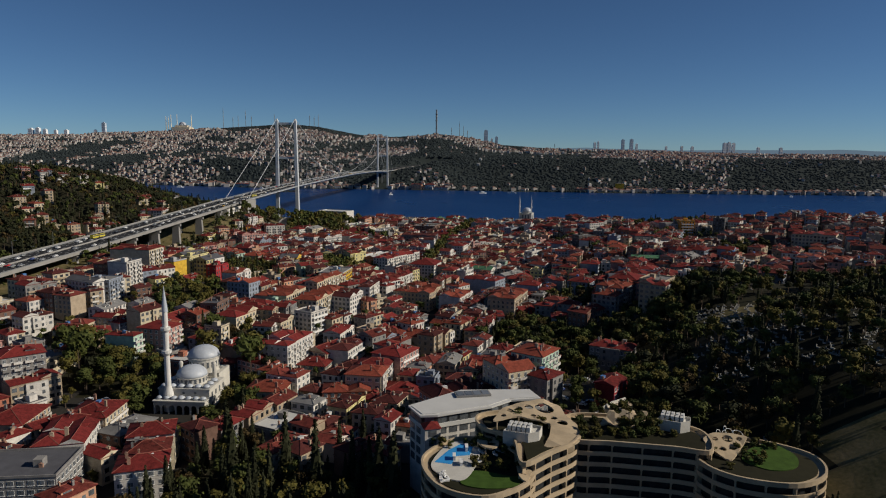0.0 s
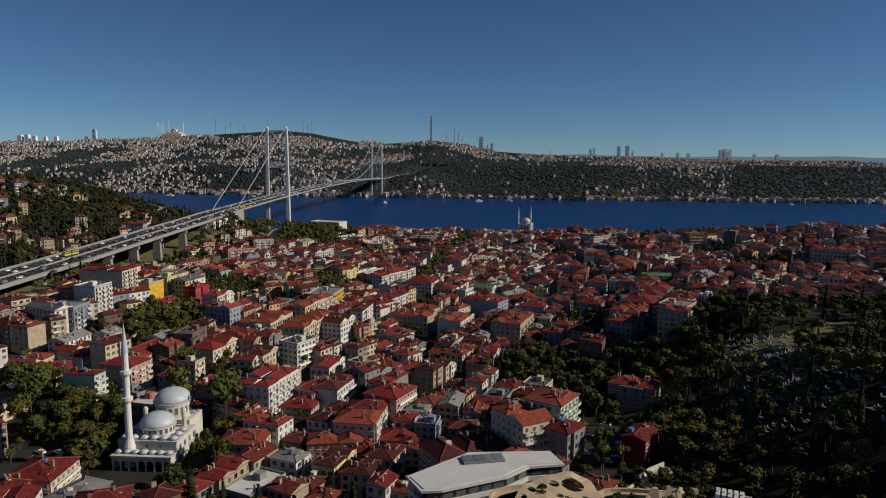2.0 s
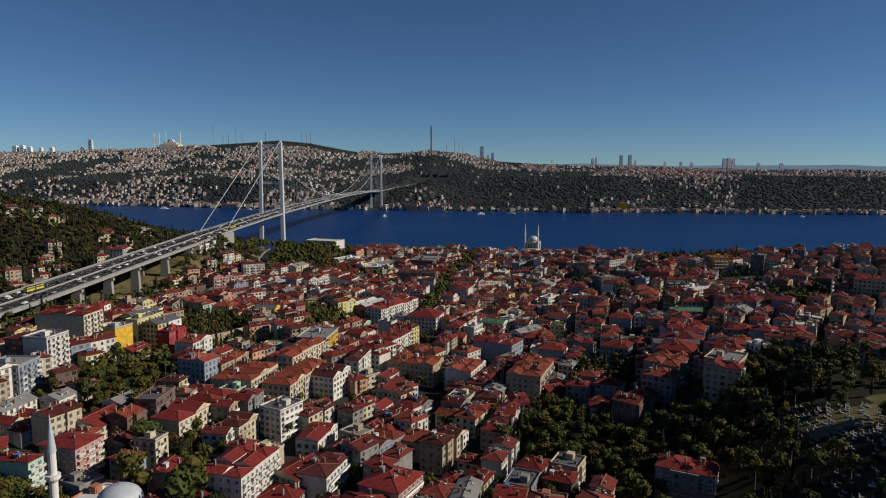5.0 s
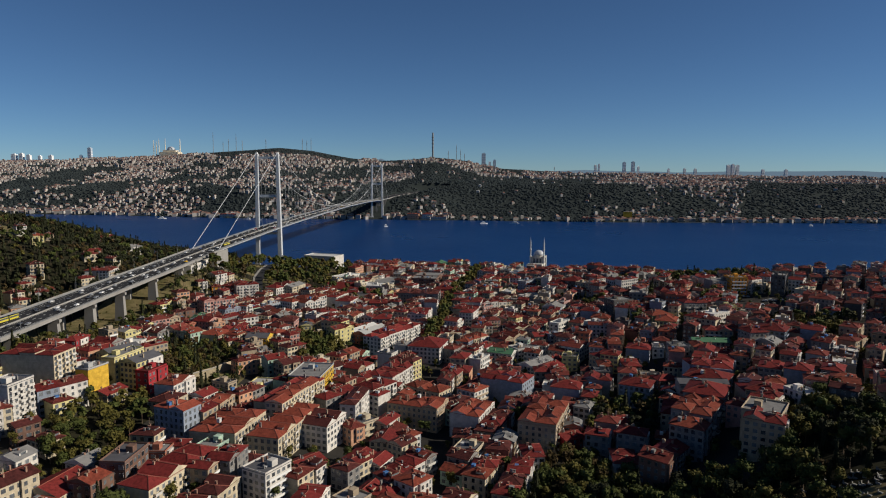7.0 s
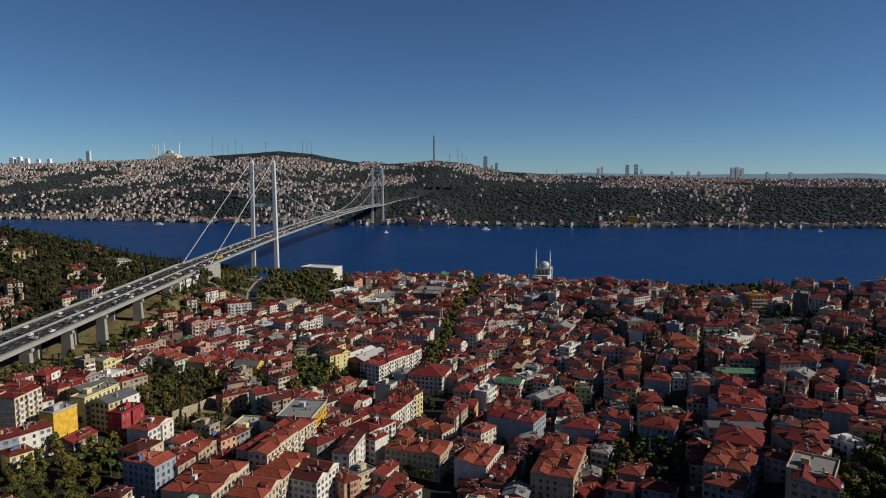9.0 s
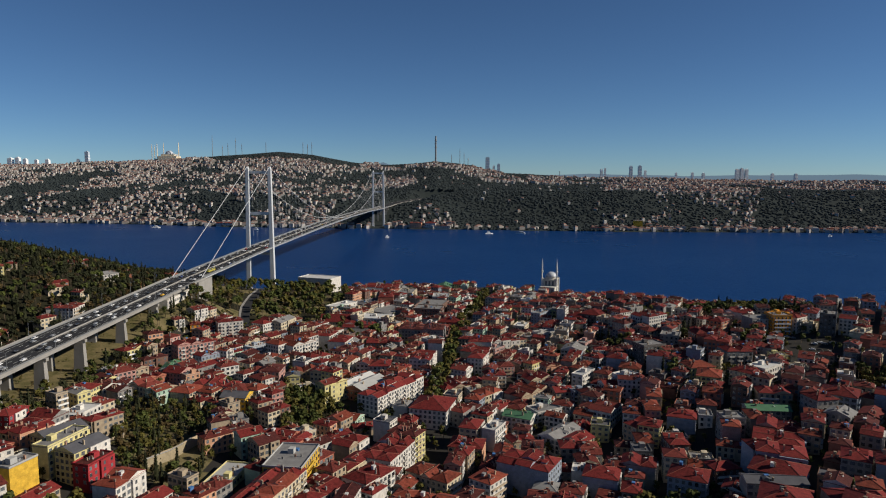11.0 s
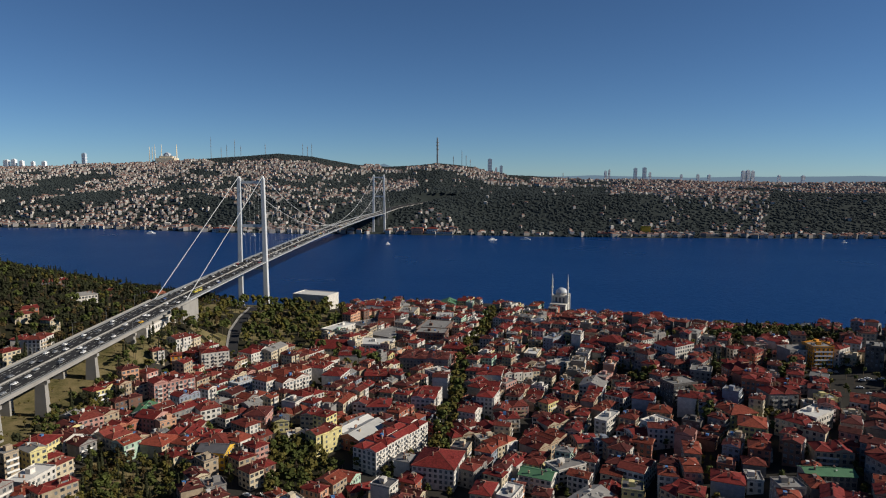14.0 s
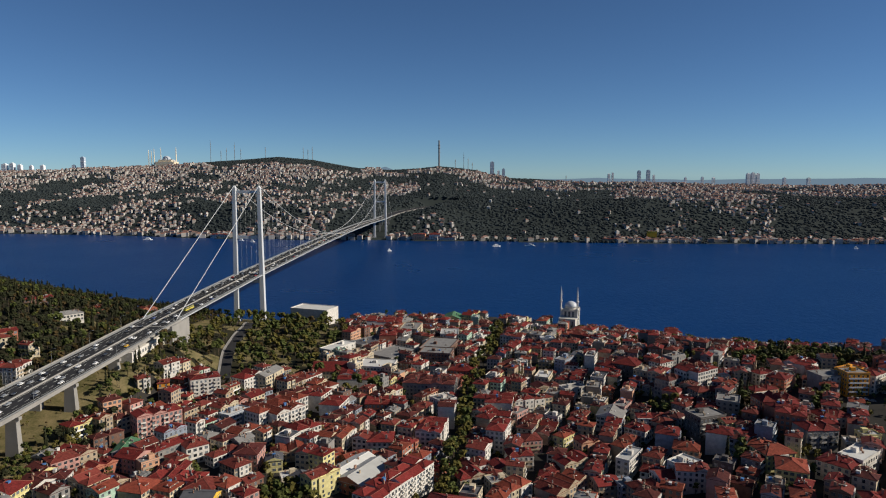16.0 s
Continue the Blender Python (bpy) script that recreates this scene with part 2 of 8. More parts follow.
DECK = ((-300, 34), (150, 36), (360, 41), (480, 45.5), (590, 49.5), (685, 53.5), (915, 59.5), (1180, 63), (1450, 64.5), (1720, 62.5), (1987, 56.5), (2130, 56), (2400, 60))


def axis_x(y):
    """Centre line of the bridge and its approach road."""
    return -249.5 + 0.0578 * (y - 916)


def deck_z(y):
    return lerp_table(y, DECK)


def ground(x, y):
    """Height of the near bank."""
    shore = lerp_table(x, SHORE)
    z = 4.0
    z += 24 * min(1, max(0, (-x - 20) / 215)) * smooth((y - 110) / 120) * (1 - 0.55 * smooth((y - 320) / 120))
    z += 6 * smooth((-x - 215) / 40) * smooth((y - 250) / 100) * (1 - smooth((y - 540) / 80))
    hill = 28 * smooth((-x - 190) / 80) * smooth((y - 500) / 120)
    hill += 40 * smooth((-x - 270) / 220) * smooth((y - 100) / 200)
    z += hill * smooth((shore - y) / 380)
    z += 20 * smooth((x - 45) / 150) + 16 * smooth((x - 200) / 250)
    z += 16 * smooth((x - 70) / 80) * smooth((330 - y) / 120)
    z += 12 * smooth((x + 20) / 50) * smooth((170 - y) / 70)
    d = abs(x - axis_x(y))
    if d < 60:
        cap = deck_z(y) - 8
        if z > cap:
            z += (cap - z) * smooth((60 - d) / 35)
    if d < 55:                                   # the bank that carries the end of the viaduct
        bank = deck_z(y) - 10.5
        z += max(0, bank - z) * smooth((55 - d) / 32) * smooth((y - 545) / 45) * (1 - smooth((y - 640) / 60))
    f = smooth((shore - y) / (110 if x < 60 else 170))
    return 1.6 + (z - 1.6) * f if y < shore - 2 else -4.0


FAR_ROAD = ((1990, -187.4, 56.5), (2130, -179.3, 56.2), (2200, -171, 58), (2270, -148, 62), (2330, -116, 66), (2390, -76, 70), (2440, -38, 72))


def far_road(y):
    """Centre and height of the road that leaves the bridge on the far side."""
    return lerp_table(y, [(a, b) for a, b, c in FAR_ROAD]), lerp_table(y, [(a, c) for a, b, c in FAR_ROAD])


def asia_ground(x, y):
    y0 = lerp_table(x, ASIA_SHORE)
    s = (y - y0) / (3800 - y0)
    if s <= 0:
        return -4.0
    zr = lerp_table((x + 22) / (y - 121), RIDGE)
    left = zr * (0.30 * smooth(s / 0.16) + 0.70 * smooth(s) if s < 1 else 1.0)
    bluff = 96 * smooth((y - y0 - 25) / 420)
    right = bluff + (zr - 96) * smooth((s - 0.2) / 0.8)
    w = smooth((x / max(y, 1) + 0.03) / 0.09)
    z = 1.6 + left * (1 - w) + right * w
    z += 10 * smooth(s * 6) * noise.noise(Vector((x * 0.004, y * 0.004, 0.3)))
    if s > 1:
        z -= (y - 3800) * 0.25
    if 1960 < y < 2470:
        cx, cz = far_road(y)
        d = x - cx
        if abs(d) < 95:
            cap = cz - 2.5 - 36 * smooth((2120 - y) / 90)
            z = min(z, cap + max(0, abs(d) - 24) * (.45 if d < 0 else .12))
    return z


def sheet(name, xs, ys, height, mats, pick, label):
    nx, ny = len(xs), len(ys)
    v = [(x, y, height(x, y)) for y in ys for x in xs]
    f = [(j * nx + i, j * nx + i + 1, (j + 1) * nx + i + 1, (j + 1) * nx + i) for j in range(ny - 1) for i in range(nx - 1)]
    ids = [pick((xs[i] + xs[i + 1]) / 2, (ys[j] + ys[j + 1]) / 2) for j in range(ny - 1) for i in range(nx - 1)]
    me = make_mesh(name, v, f, mats, ids)
    me.polygons.foreach_set("use_smooth", [True] * len(f))
    return tagged(new(name, me), label, "ground", kind="structure")


def inside(x, y, poly):
    r = False
    for (x0, y0), (x1, y1) in zip(poly, poly[1:] + poly[:1]):
        if (y0 > y) != (y1 > y) and x < (x1 - x0) * (y - y0) / (y1 - y0) + x0:
            r = not r
    return r


CEMETERY = [(72, -260), (72, 70), (98, 90), (88, 140), (106, 150), (118, 200), (140, 232), (215, 228), (260, 240), (340, 300), (700, 420), (900, 420), (900, -260)]
GROVES = [[(14, 215), (30, 250), (52, 268), (62, 240), (64, 206), (40, 185), (22, 190)],      # trees in the valley
          [(-173, 224), (-188, 288), (-161, 297), (-131, 215)],                                  # below the tall flats
          [(-210, 440), (-148, 436), (-122, 330), (-136, 315), (-158, 327), (-190, 380)],        # slope under the viaduct
          [(-118, 459), (-102, 480), (-75, 435), (-75, 403), (-103, 395)],
          [(-92, 52), (-80, 82), (-70, 82), (-66, 56), (-40, 54), (-18, 40), (-14, 10), (0, -60), (-110, -60), (-100, 20)],   # cypress garden
          [(-95, 128), (-84, 126), (-88, 165), (-112, 208), (-135, 190), (-100, 165)],           # beside the mosque
          [(-190, 130), (-158, 128), (-152, 158), (-180, 172)],
          [(-252, 610), (-188, 660), (-128, 670), (-100, 620), (-62, 630), (-128, 700), (-115, 811), (-150, 900), (-252, 925)],
          [(70, 60), (98, 90), (75, 120), (62, 110)],
          [(29, 230), (57, 254), (83, 217), (111, 208), (130, 197), (104, 154), (78, 84), (70, 100), (70, 118), (60, 143), (49, 199)],
          [(-143, 97), (-131, 98), (-131, 150), (-168, 152), (-165, 127), (-143, 124)],
          [(-103, 86), (-82, 84), (-80, 106), (-102, 122)],
          [(68, 324), (102, 310), (96, 280), (64, 286)],                                         # dark yards of the right-hand blocks
          [(156, 262), (173, 264), (138, 214), (130, 221)],
          [(254, 464), (293, 444), (252, 382), (243, 384)],
          [(206, 633), (229, 690), (290, 690), (330, 620), (295, 615), (247, 640)],              # belt above the water
          [(142, 493), (154, 488), (148, 471), (134, 477)],
          [(127, 585), (140, 577), (134, 552), (120, 560)],
          [(236, 575), (245, 574), (224, 536), (215, 537)],
          [(188, 578), (200, 578), (172, 525), (165, 529)]]


YARD = [(38, 84), (44, 119), (58, 152), (78, 150), (80, 100), (60, 104), (52, 84)]         # open yard beside the mint flats
GRAVES = [[(95, 118), (120, 139), (132, 127), (146, 100), (165, 89), (141, 50), (120, 69), (99, 86)], [(124, 195), (150, 185), (170, 166), (150, 129), (125, 151)]]
MEADOWS = [[(125, 165), (126, 177), (143, 178), (201, 199), (188, 171), (140, 162)], [(104, 22), (113, 34), (126, 24), (112, -30), (92, -20), (93, 4)]]
QUIET = [(235, 500), (262, 590), (276, 582), (306, 552), (284, 494)]                        # open car park above the shore
LOTS = [[(-160, 95), (-144, 97), (-144, 122), (-165, 125)],      # car park beside the mosque
        [(-137, 84), (-104, 84), (-104, 106), (-137, 108)],
        [(-128, 400), (-104, 372), (-96, 392), (-112, 418)],
        [(-110, 480), (-96, 474), (-92, 492), (-106, 500)]]


def clearing(x, y):
    """Open grass between the woods of the hill and the shore road."""
    return noise.noise(Vector((x * .013, y * .013, 6))) + .5 * noise.noise(Vector((x * .04, y * .04, 2))) < -.42


def wooded(x, y):
    if x < axis_x(y) - 24:
        return True
    return inside(x, y, CEMETERY) or any(inside(x, y, g) for g in GROVES)


XS = list(range(-2200, -640, 60)) + list(range(-640, 520, 8)) + list(range(520, 2201, 60))
YS = list(range(-700, -100, 60)) + list(range(-100, 1000, 8)) + list(range(1000, 2200, 50))
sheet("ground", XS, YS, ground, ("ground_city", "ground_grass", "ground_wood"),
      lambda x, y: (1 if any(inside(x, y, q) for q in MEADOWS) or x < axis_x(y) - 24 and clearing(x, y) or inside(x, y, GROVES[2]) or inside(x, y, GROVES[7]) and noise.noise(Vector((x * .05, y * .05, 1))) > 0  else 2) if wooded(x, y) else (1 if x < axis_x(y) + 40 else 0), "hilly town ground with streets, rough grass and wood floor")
AXS = list(range(-3400, 3401, 40))
AYS = list(range(1760, 4300, 30))
sheet("ground_far_shore", AXS, AYS, asia_ground, ("far_floor",), lambda x, y: 0, "wooded hills of the far shore in a haze-tinted green")
s = Shape()
prev = None
for k in range(61):
    x = -3600 + k * 120
    z = 160 + 70 * math.exp(-((x + 390) / 110) ** 2) + 22 * noise.noise(Vector((x * .0016, 1.7, 0))) + 8 * noise.noise(Vector((x * .006, 4.1, 0)))
    if prev:
        s.add([(prev[0], 4300, -20), (x, 4300, -20), (x, 4330, z), (prev[0], 4330, prev[1])], [(0, 1, 2, 3)])
    prev = (x, z)
# Aerial haze on the mountains is painted as a faint blue-grey emission.
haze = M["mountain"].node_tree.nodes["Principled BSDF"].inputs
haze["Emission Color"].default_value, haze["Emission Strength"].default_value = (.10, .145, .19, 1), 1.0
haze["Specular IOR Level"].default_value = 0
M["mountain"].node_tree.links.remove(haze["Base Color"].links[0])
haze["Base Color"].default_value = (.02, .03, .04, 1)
tagged(new("backdrop", s.mesh("backdrop", "mountain")), "distant mountains behind the far town, glowing a painted haze blue", "mountains", kind="structure")
sea = Shape()
sea.add([(-9000, -900, 0), (9000, -900, 0), (9000, 6000, 0), (-9000, 6000, 0)], [(0, 1, 2, 3)])
tagged(new("water", sea.mesh("water", "water")), "deep blue rippled water of the strait", "water", kind="structure")

# ---------------------------------------------------------------- suspension bridge and approach road
Y_NEAR, Y_FAR, TOP = 916.0, 1988.0, 165.0
HALF = 14.7


def deck_strip(profile, ys, mats_of):
    """Sweeps a cross-section (offset from the axis, height over the deck) along the bridge axis."""
    n = len(profile)
    v = [(axis_x(y) + o, y, deck_z(y) + h) for y in ys for o, h in profile]
    f = [(j * n + k, (j + 1) * n + k, (j + 1) * n + (k + 1) % n, j * n + (k + 1) % n) for j in range(len(ys) - 1) for k in range(n)]
    f += [tuple(range(n)), tuple(reversed(range((len(ys) - 1) * n, len(ys) * n)))]
    return make_mesh("strip", v, f, mats_of)


def span(a, b, step):
    n = max(2, int(round((b - a) / step)))
    return [a + (b - a) * k / n for k in range(n + 1)]


bridge = tagged(new("suspension_bridge"), "light grey steel suspension bridge crossing the strait", "bridge")


def tower(yc):
    for side in (-1, 1):
        s = Shape()
        xb, xt = axis_x(yc) + side * (HALF + 1.1), axis_x(yc) + side * (HALF - 0.3)
        base = -3.0
        for z0, z1, w0, w1 in ((base, 6, 4.6, 4.6), (6, TOP - 2.5, 3.1, 2.25), (TOP - 2.5, TOP, 1.8, 1.4)):
            k0, k1 = (z0 - base) / (TOP - base), (z1 - base) / (TOP - base)
            x0, x1 = xb + (xt - xb) * k0, xb + (xt - xb) * k1
            d0, d1 = w0 * 1.1, w1 * 1.1
            c = 0.55
            o0 = [(x0 - w0 + c, yc - d0), (x0 + w0 - c, yc - d0), (x0 + w0, yc - d0 + c), (x0 + w0, yc + d0 - c), (x0 + w0 - c, yc + d0), (x0 - w0 + c, yc + d0), (x0 - w0, yc + d0 - c), (x0 - w0, yc - d0 + c)]
            o1 = [(x1 - w1 + c, yc - d1), (x1 + w1 - c, yc - d1), (x1 + w1, yc - d1 + c), (x1 + w1, yc + d1 - c), (x1 + w1 - c, yc + d1), (x1 - w1 + c, yc + d1), (x1 - w1, yc + d1 - c), (x1 - w1, yc - d1 + c)]
            v = [(*p, z0) for p in o0] + [(*p, z1) for p in o1]
            s.add(v, [(k, (k + 1) % 8, 8 + (k + 1) % 8, 8 + k) for k in range(8)] + [tuple(range(8, 16)), tuple(reversed(range(8)))])
        child("tower_leg", s.mesh("tower_leg", "steel"), bridge)
    for z0, z1, d in ((156, 159.4, 1.5), (102.5, 106, 1.7), (50, 53, 1.9)):
        s = Shape()
        s.box(axis_x(yc) - HALF + 1, yc - d, z0, axis_x(yc) + HALF - 1, yc + d, z1)
        child("crossbeam", s.mesh("crossbeam", "steel"), bridge)


tower(Y_NEAR)
tower(Y_FAR)
main_ys = span(690, 2130, 12)
child("deck", deck_strip([(-17, 0), (-17, -.5), (-12.5, -3), (12.5, -3), (17, -.5), (17, 0)], main_ys, ("steel",)), bridge, "grey steel box deck")
child("roadway", deck_strip([(-16.0, .03), (-16.0, .10), (16.0, .10), (16.0, .03)], main_ys, ("asphalt",)), bridge, "dark asphalt roadway")


def cable_z(y):
    mid = (Y_NEAR + Y_FAR) / 2
    low = deck_z(mid) + 2.5
    return low + (TOP - low) * ((y - mid) / (Y_FAR - mid)) ** 2


for side in (-1, 1):
    off = side * (HALF - 0.2)
    s = Shape()
    pts = [(axis_x(690) + off, 690, deck_z(690) + 1)] + [(axis_x(y) + off, y, cable_z(y)) for y in span(Y_NEAR, Y_FAR, 26)] + [(axis_x(2125) + off, 2125, deck_z(2125) + 1)]
    for a, b in zip(pts, pts[1:]):
        s.tube(a, b, 0.33, 7)
    cable = child("main_cable", s.mesh("main_cable", "cable"), bridge)
    for y in span(Y_NEAR + 18, Y_FAR - 18, 18):
        if cable_z(y) - deck_z(y) > 4:
            s = Shape()
            s.tube((axis_x(y) + off, y, deck_z(y)), (axis_x(y) + off, y, cable_z(y)), 0.06, 4)
            child("hanger", s.mesh("hanger", "cable"), cable)
    child("railing", deck_strip([(side * 16.6 - .08, 0), (side * 16.6 - .08, 1.3), (side * 16.6 + .08, 1.3), (side * 16.6 + .08, 0)], main_ys, ("rail",)), bridge)
    child("crash_barrier", deck_strip([(side * 13.5 - .1, 0), (side * 13.5 - .1, .9), (side * 13.5 + .1, .9), (side * 13.5 + .1, 0)], main_ys, ("rail",)), bridge)
child("median_barrier", deck_strip([(-.35, .05), (-.15, 1.1), (.15, 1.1), (.35, .05)], main_ys, ("concrete",)), bridge)

viaduct = tagged(new("approach_viaduct"), "concrete viaduct carrying the approach motorway", "viaduct")
via_ys = span(-300, 690, 15)
child("deck", deck_strip([(-18.5, 0), (-18.5, -1.2), (-13, -2.6), (13, -2.6), (18.5, -1.2), (18.5, 0)], via_ys, ("concrete",)), viaduct)
child("roadway", deck_strip([(-17.6, .03), (-17.6, .12), (17.6, .12), (17.6, .03)], via_ys, ("asphalt",)), viaduct, "dark asphalt roadway")
for o in (-18.2, 18.2):
    child("parapet", deck_strip([(o - .22, 0), (o - .22, 1.2), (o + .22, 1.2), (o + .22, 0)], via_ys, ("concrete",)), viaduct)
for o in (-15.8, 15.8):
    child("crash_barrier", deck_strip([(o - .1, 0), (o - .1, .9), (o + .1, .9), (o + .1, 0)], via_ys, ("rail",)), viaduct)
child("median_barrier", deck_strip([(-.5, .05), (-.3, 1.0), (.3, 1.0), (.5, .05)], via_ys, ("concrete",)), viaduct)
for y in (318, 360, 402, 444, 486, 540, 592):
    for o in (-9.5, 13.0):
        x, z1 = axis_x(y) + o, deck_z(y) - 2.5
        z0 = ground(x, y) - 2
        s = Shape()
        v = [(x - 3.9, y - 2.3, z0), (x + 3.9, y - 2.3, z0), (x + 3.9, y + 2.3, z0), (x - 3.9, y + 2.3, z0), (x - 3.0, y - 1.7, z1 - 2), (x + 3.0, y - 1.7, z1 - 2), (x + 3.0, y + 1.7, z1 - 2), (x - 3.0, y + 1.7, z1 - 2)]
        s.add(v, [(0, 1, 5, 4), (1, 2, 6, 5), (2, 3, 7, 6), (3, 0, 4, 7), (3, 2, 1, 0), (4, 5, 6, 7)])
        pier = child("pier", s.mesh("pier", "concrete"), viaduct)
        s = Shape()
        s.box(x - 4.5, y - 1.5, z1 - 2, x + 4.5, y + 1.5, z1)
        child("pier_cap", s.mesh("pier_cap", "concrete"), pier)
s = Shape()
s.box(axis_x(688) - 18.7, 668, 30, axis_x(688) + 19.2, 706, deck_z(688) - 0.6)
child("anchor_block", s.mesh("anchor_block", "concrete"), viaduct, "pale concrete anchorage block")
s = Shape()
s.box(axis_x(635) + 8, 606, ground(axis_x(635) + 17, 630) - 6, axis_x(635) + 17.0, 664, deck_z(606) - 2.6)
child("under_deck_store", s.mesh("under_deck_store", "white"), viaduct, "white plastered store under the deck")
for k in range(12):
    y = 609 + k * 4.7
    s = Shape()
    s.box(axis_x(635) + 16.9, y, deck_z(606) - 7, axis_x(635) + 17.12, y + 2.4, deck_z(606) - 4.6)
    child("window", s.mesh("window", "glass"), viaduct)

ys = span(2130, 2440, 10)
for name, h0, h1, w, mat, words in (("deck", -2.2, 0, 17, "concrete", "grey concrete road slab"), ("roadway", 0, .1, 14.5, "asphalt", "dark asphalt roadway")):
    v, f = [], []
    for y in ys:
        (x0, z0), (x1, z1) = far_road(y - 6), far_road(y + 6)
        t = Vector((x1 - x0, 12)).normalized()
        x, z = far_road(y)
        v += [(x + t.y * o, y - t.x * o, z + h) for o, h in ((-w, h0), (w, h0), (w, h1), (-w, h1))]
    for j in range(len(ys) - 1):
        f += [(j * 4 + k, j * 4 + (k + 1) % 4, j * 4 + 4 + (k + 1) % 4, j * 4 + 4 + k) for k in range(4)]
    child(name, make_mesh(name, v, f, (mat,)), bridge, words)
for y in (2040, 2090, 2128):
    for o in (-9, 9):
        s = Shape()
        s.box(axis_x(y) + o - 2.2, y - 1.6, 2, axis_x(y) + o + 2.2, y + 1.6, deck_z(y) - 2.9)
        child("pier", s.mesh("pier", "concrete"), bridge)

# lane marks
s = Shape()
for o in (-9.6, -5.6, 5.6, 9.6):
    for k in range(178):
        y = 150 + k * 11.0
        x, z = axis_x(y) + o, deck_z(y)
        s.add([(x - .11, y, z + .14), (x + .11, y, z + .14), (x + .11 + .25, y + 4.5, deck_z(y + 4.5) + .14), (x - .11 + .25, y + 4.5, deck_z(y + 4.5) + .14)], [(0, 1, 2, 3)])
for o in (-13.0, -1.6, 1.6, 13.0):
    for y in span(150, 2115, 15)[:-1]:
        y2 = y + 14.9
        s.add([(axis_x(y) + o - .1, y, deck_z(y) + .14), (axis_x(y) + o + .1, y, deck_z(y) + .14), (axis_x(y2) + o + .1, y2, deck_z(y2) + .14), (axis_x(y2) + o - .1, y2, deck_z(y2) + .14)], [(0, 1, 2, 3)])
tagged(child("lane_marking", s.mesh("lane_marking", "paint"), viaduct, "white painted lane lines"), kind="stuff")


def street_lamp(x, y, z, arm):
    s = Shape()
    s.tube((0, 0, 0), (0, 0, 11), 0.14, 6, 0, 0.08)
    lamp = tagged(new("street_lamp"), "tall grey steel street lamp beside the motorway", "street lamp", "motorway lamps")
    lamp.matrix_basis = pose(x, y, z)
    child("pole", s.mesh("pole", "rail"), lamp)
    s = Shape()
    s.tube((0, 0, 10.9), (arm, 0, 11.5), 0.07, 5)
    child("arm", s.mesh("arm", "rail"), lamp)
    s = Shape()
    s.box(min(arm, arm * 1.6), -.2, 11.4, max(arm, arm * 1.6), .2, 11.6)
    child("lamp_head", s.mesh("lamp_head", "rail"), lamp)
    return lamp


for k in range(11):
    y = 210 + 45 * k
    street_lamp(axis_x(y) - 17.3, y, deck_z(y), 2.2)
    street_lamp(axis_x(y) + 17.3, y + 20, deck_z(y + 20), -2.2)


def car_meshes():
    body = Shape()
    sec = [(-2.2, .35), (-2.25, .75), (-1.9, .95), (-1.35, 1.42), (0.55, 1.46), (1.15, 1.0), (2.1, .82), (2.25, .55), (2.2, .35)]
    n = len(sec)
    for w0, w1, a in ((-.88, .88, 0),):
        v = [(w0 * (0.8 if h > 1.2 else 1), y, h) for y, h in sec] + [(w1 * (0.8 if h > 1.2 else 1), y, h) for y, h in sec]
        body.add(v, [(k, k + 1, n + k + 1, n + k) for k in range(n - 1)] + [tuple(reversed(range(n))), tuple(range(n, 2 * n)), (n - 1, 0, n, 2 * n - 1)])
    glass = Shape()
    for sx in (-1, 1):
        glass.add([(sx * .89, -1.75, .96), (sx * .89, 1.0, 1.0), (sx * .72, .5, 1.40), (sx * .72, -1.3, 1.37)], [(0, 1, 2, 3) if sx > 0 else (3, 2, 1, 0)])
    glass.add([(-.78, 1.17, 1.02), (.78, 1.17, 1.02), (.68, .6, 1.45), (-.68, .6, 1.45)], [(0, 1, 2, 3)])
    glass.add([(.78, -1.92, .97), (-.78, -1.92, .97), (-.68, -1.4, 1.41), (.68, -1.4, 1.41)], [(0, 1, 2, 3)])
    wheel = Shape()
    wheel.tube((-.11, 0, 0), (.11, 0, 0), 0.33, 10)
    return body, glass.mesh("glazing", "glass"), wheel.mesh("wheel", "rubber")


CAR_BODY, CAR_GLASS, CAR_WHEEL = car_meshes()
hub = Shape()
hub.tube((-.13, 0, 0), (.13, 0, 0), 0.2, 8)
CAR_HUB = hub.mesh("hub", "car_grey")
CAR = {}
for paint, word in (("car_white", "white"), ("car_black", "black"), ("car_grey", "silver grey"), ("car_red", "red"), ("car_blue", "dark blue"), ("car_taxi", "yellow taxi-coloured")):
    c = tagged(new("car"), word + " saloon car on the asphalt roadway", "car", "cars on the motorway")
    child("body", CAR_BODY.mesh("body", paint), c)
    child("glazing", CAR_GLASS, c, "dark tinted glass")
    for wx in (-.8, .8):
        for wy in (-1.35, 1.4):
            child("wheel", CAR_WHEEL, c, at=pose(wx, wy, .33))
    CAR[paint] = [c, False]


def place_car(paint, x, y, z, turn, tilt=0):
    c, used = CAR[paint]
    if used:
        return copy_thing(c, pose(x, y, z, tilt, 0, turn))
    c.matrix_basis = pose(x, y, z, tilt, 0, turn)
    CAR[paint][1] = True
    return c


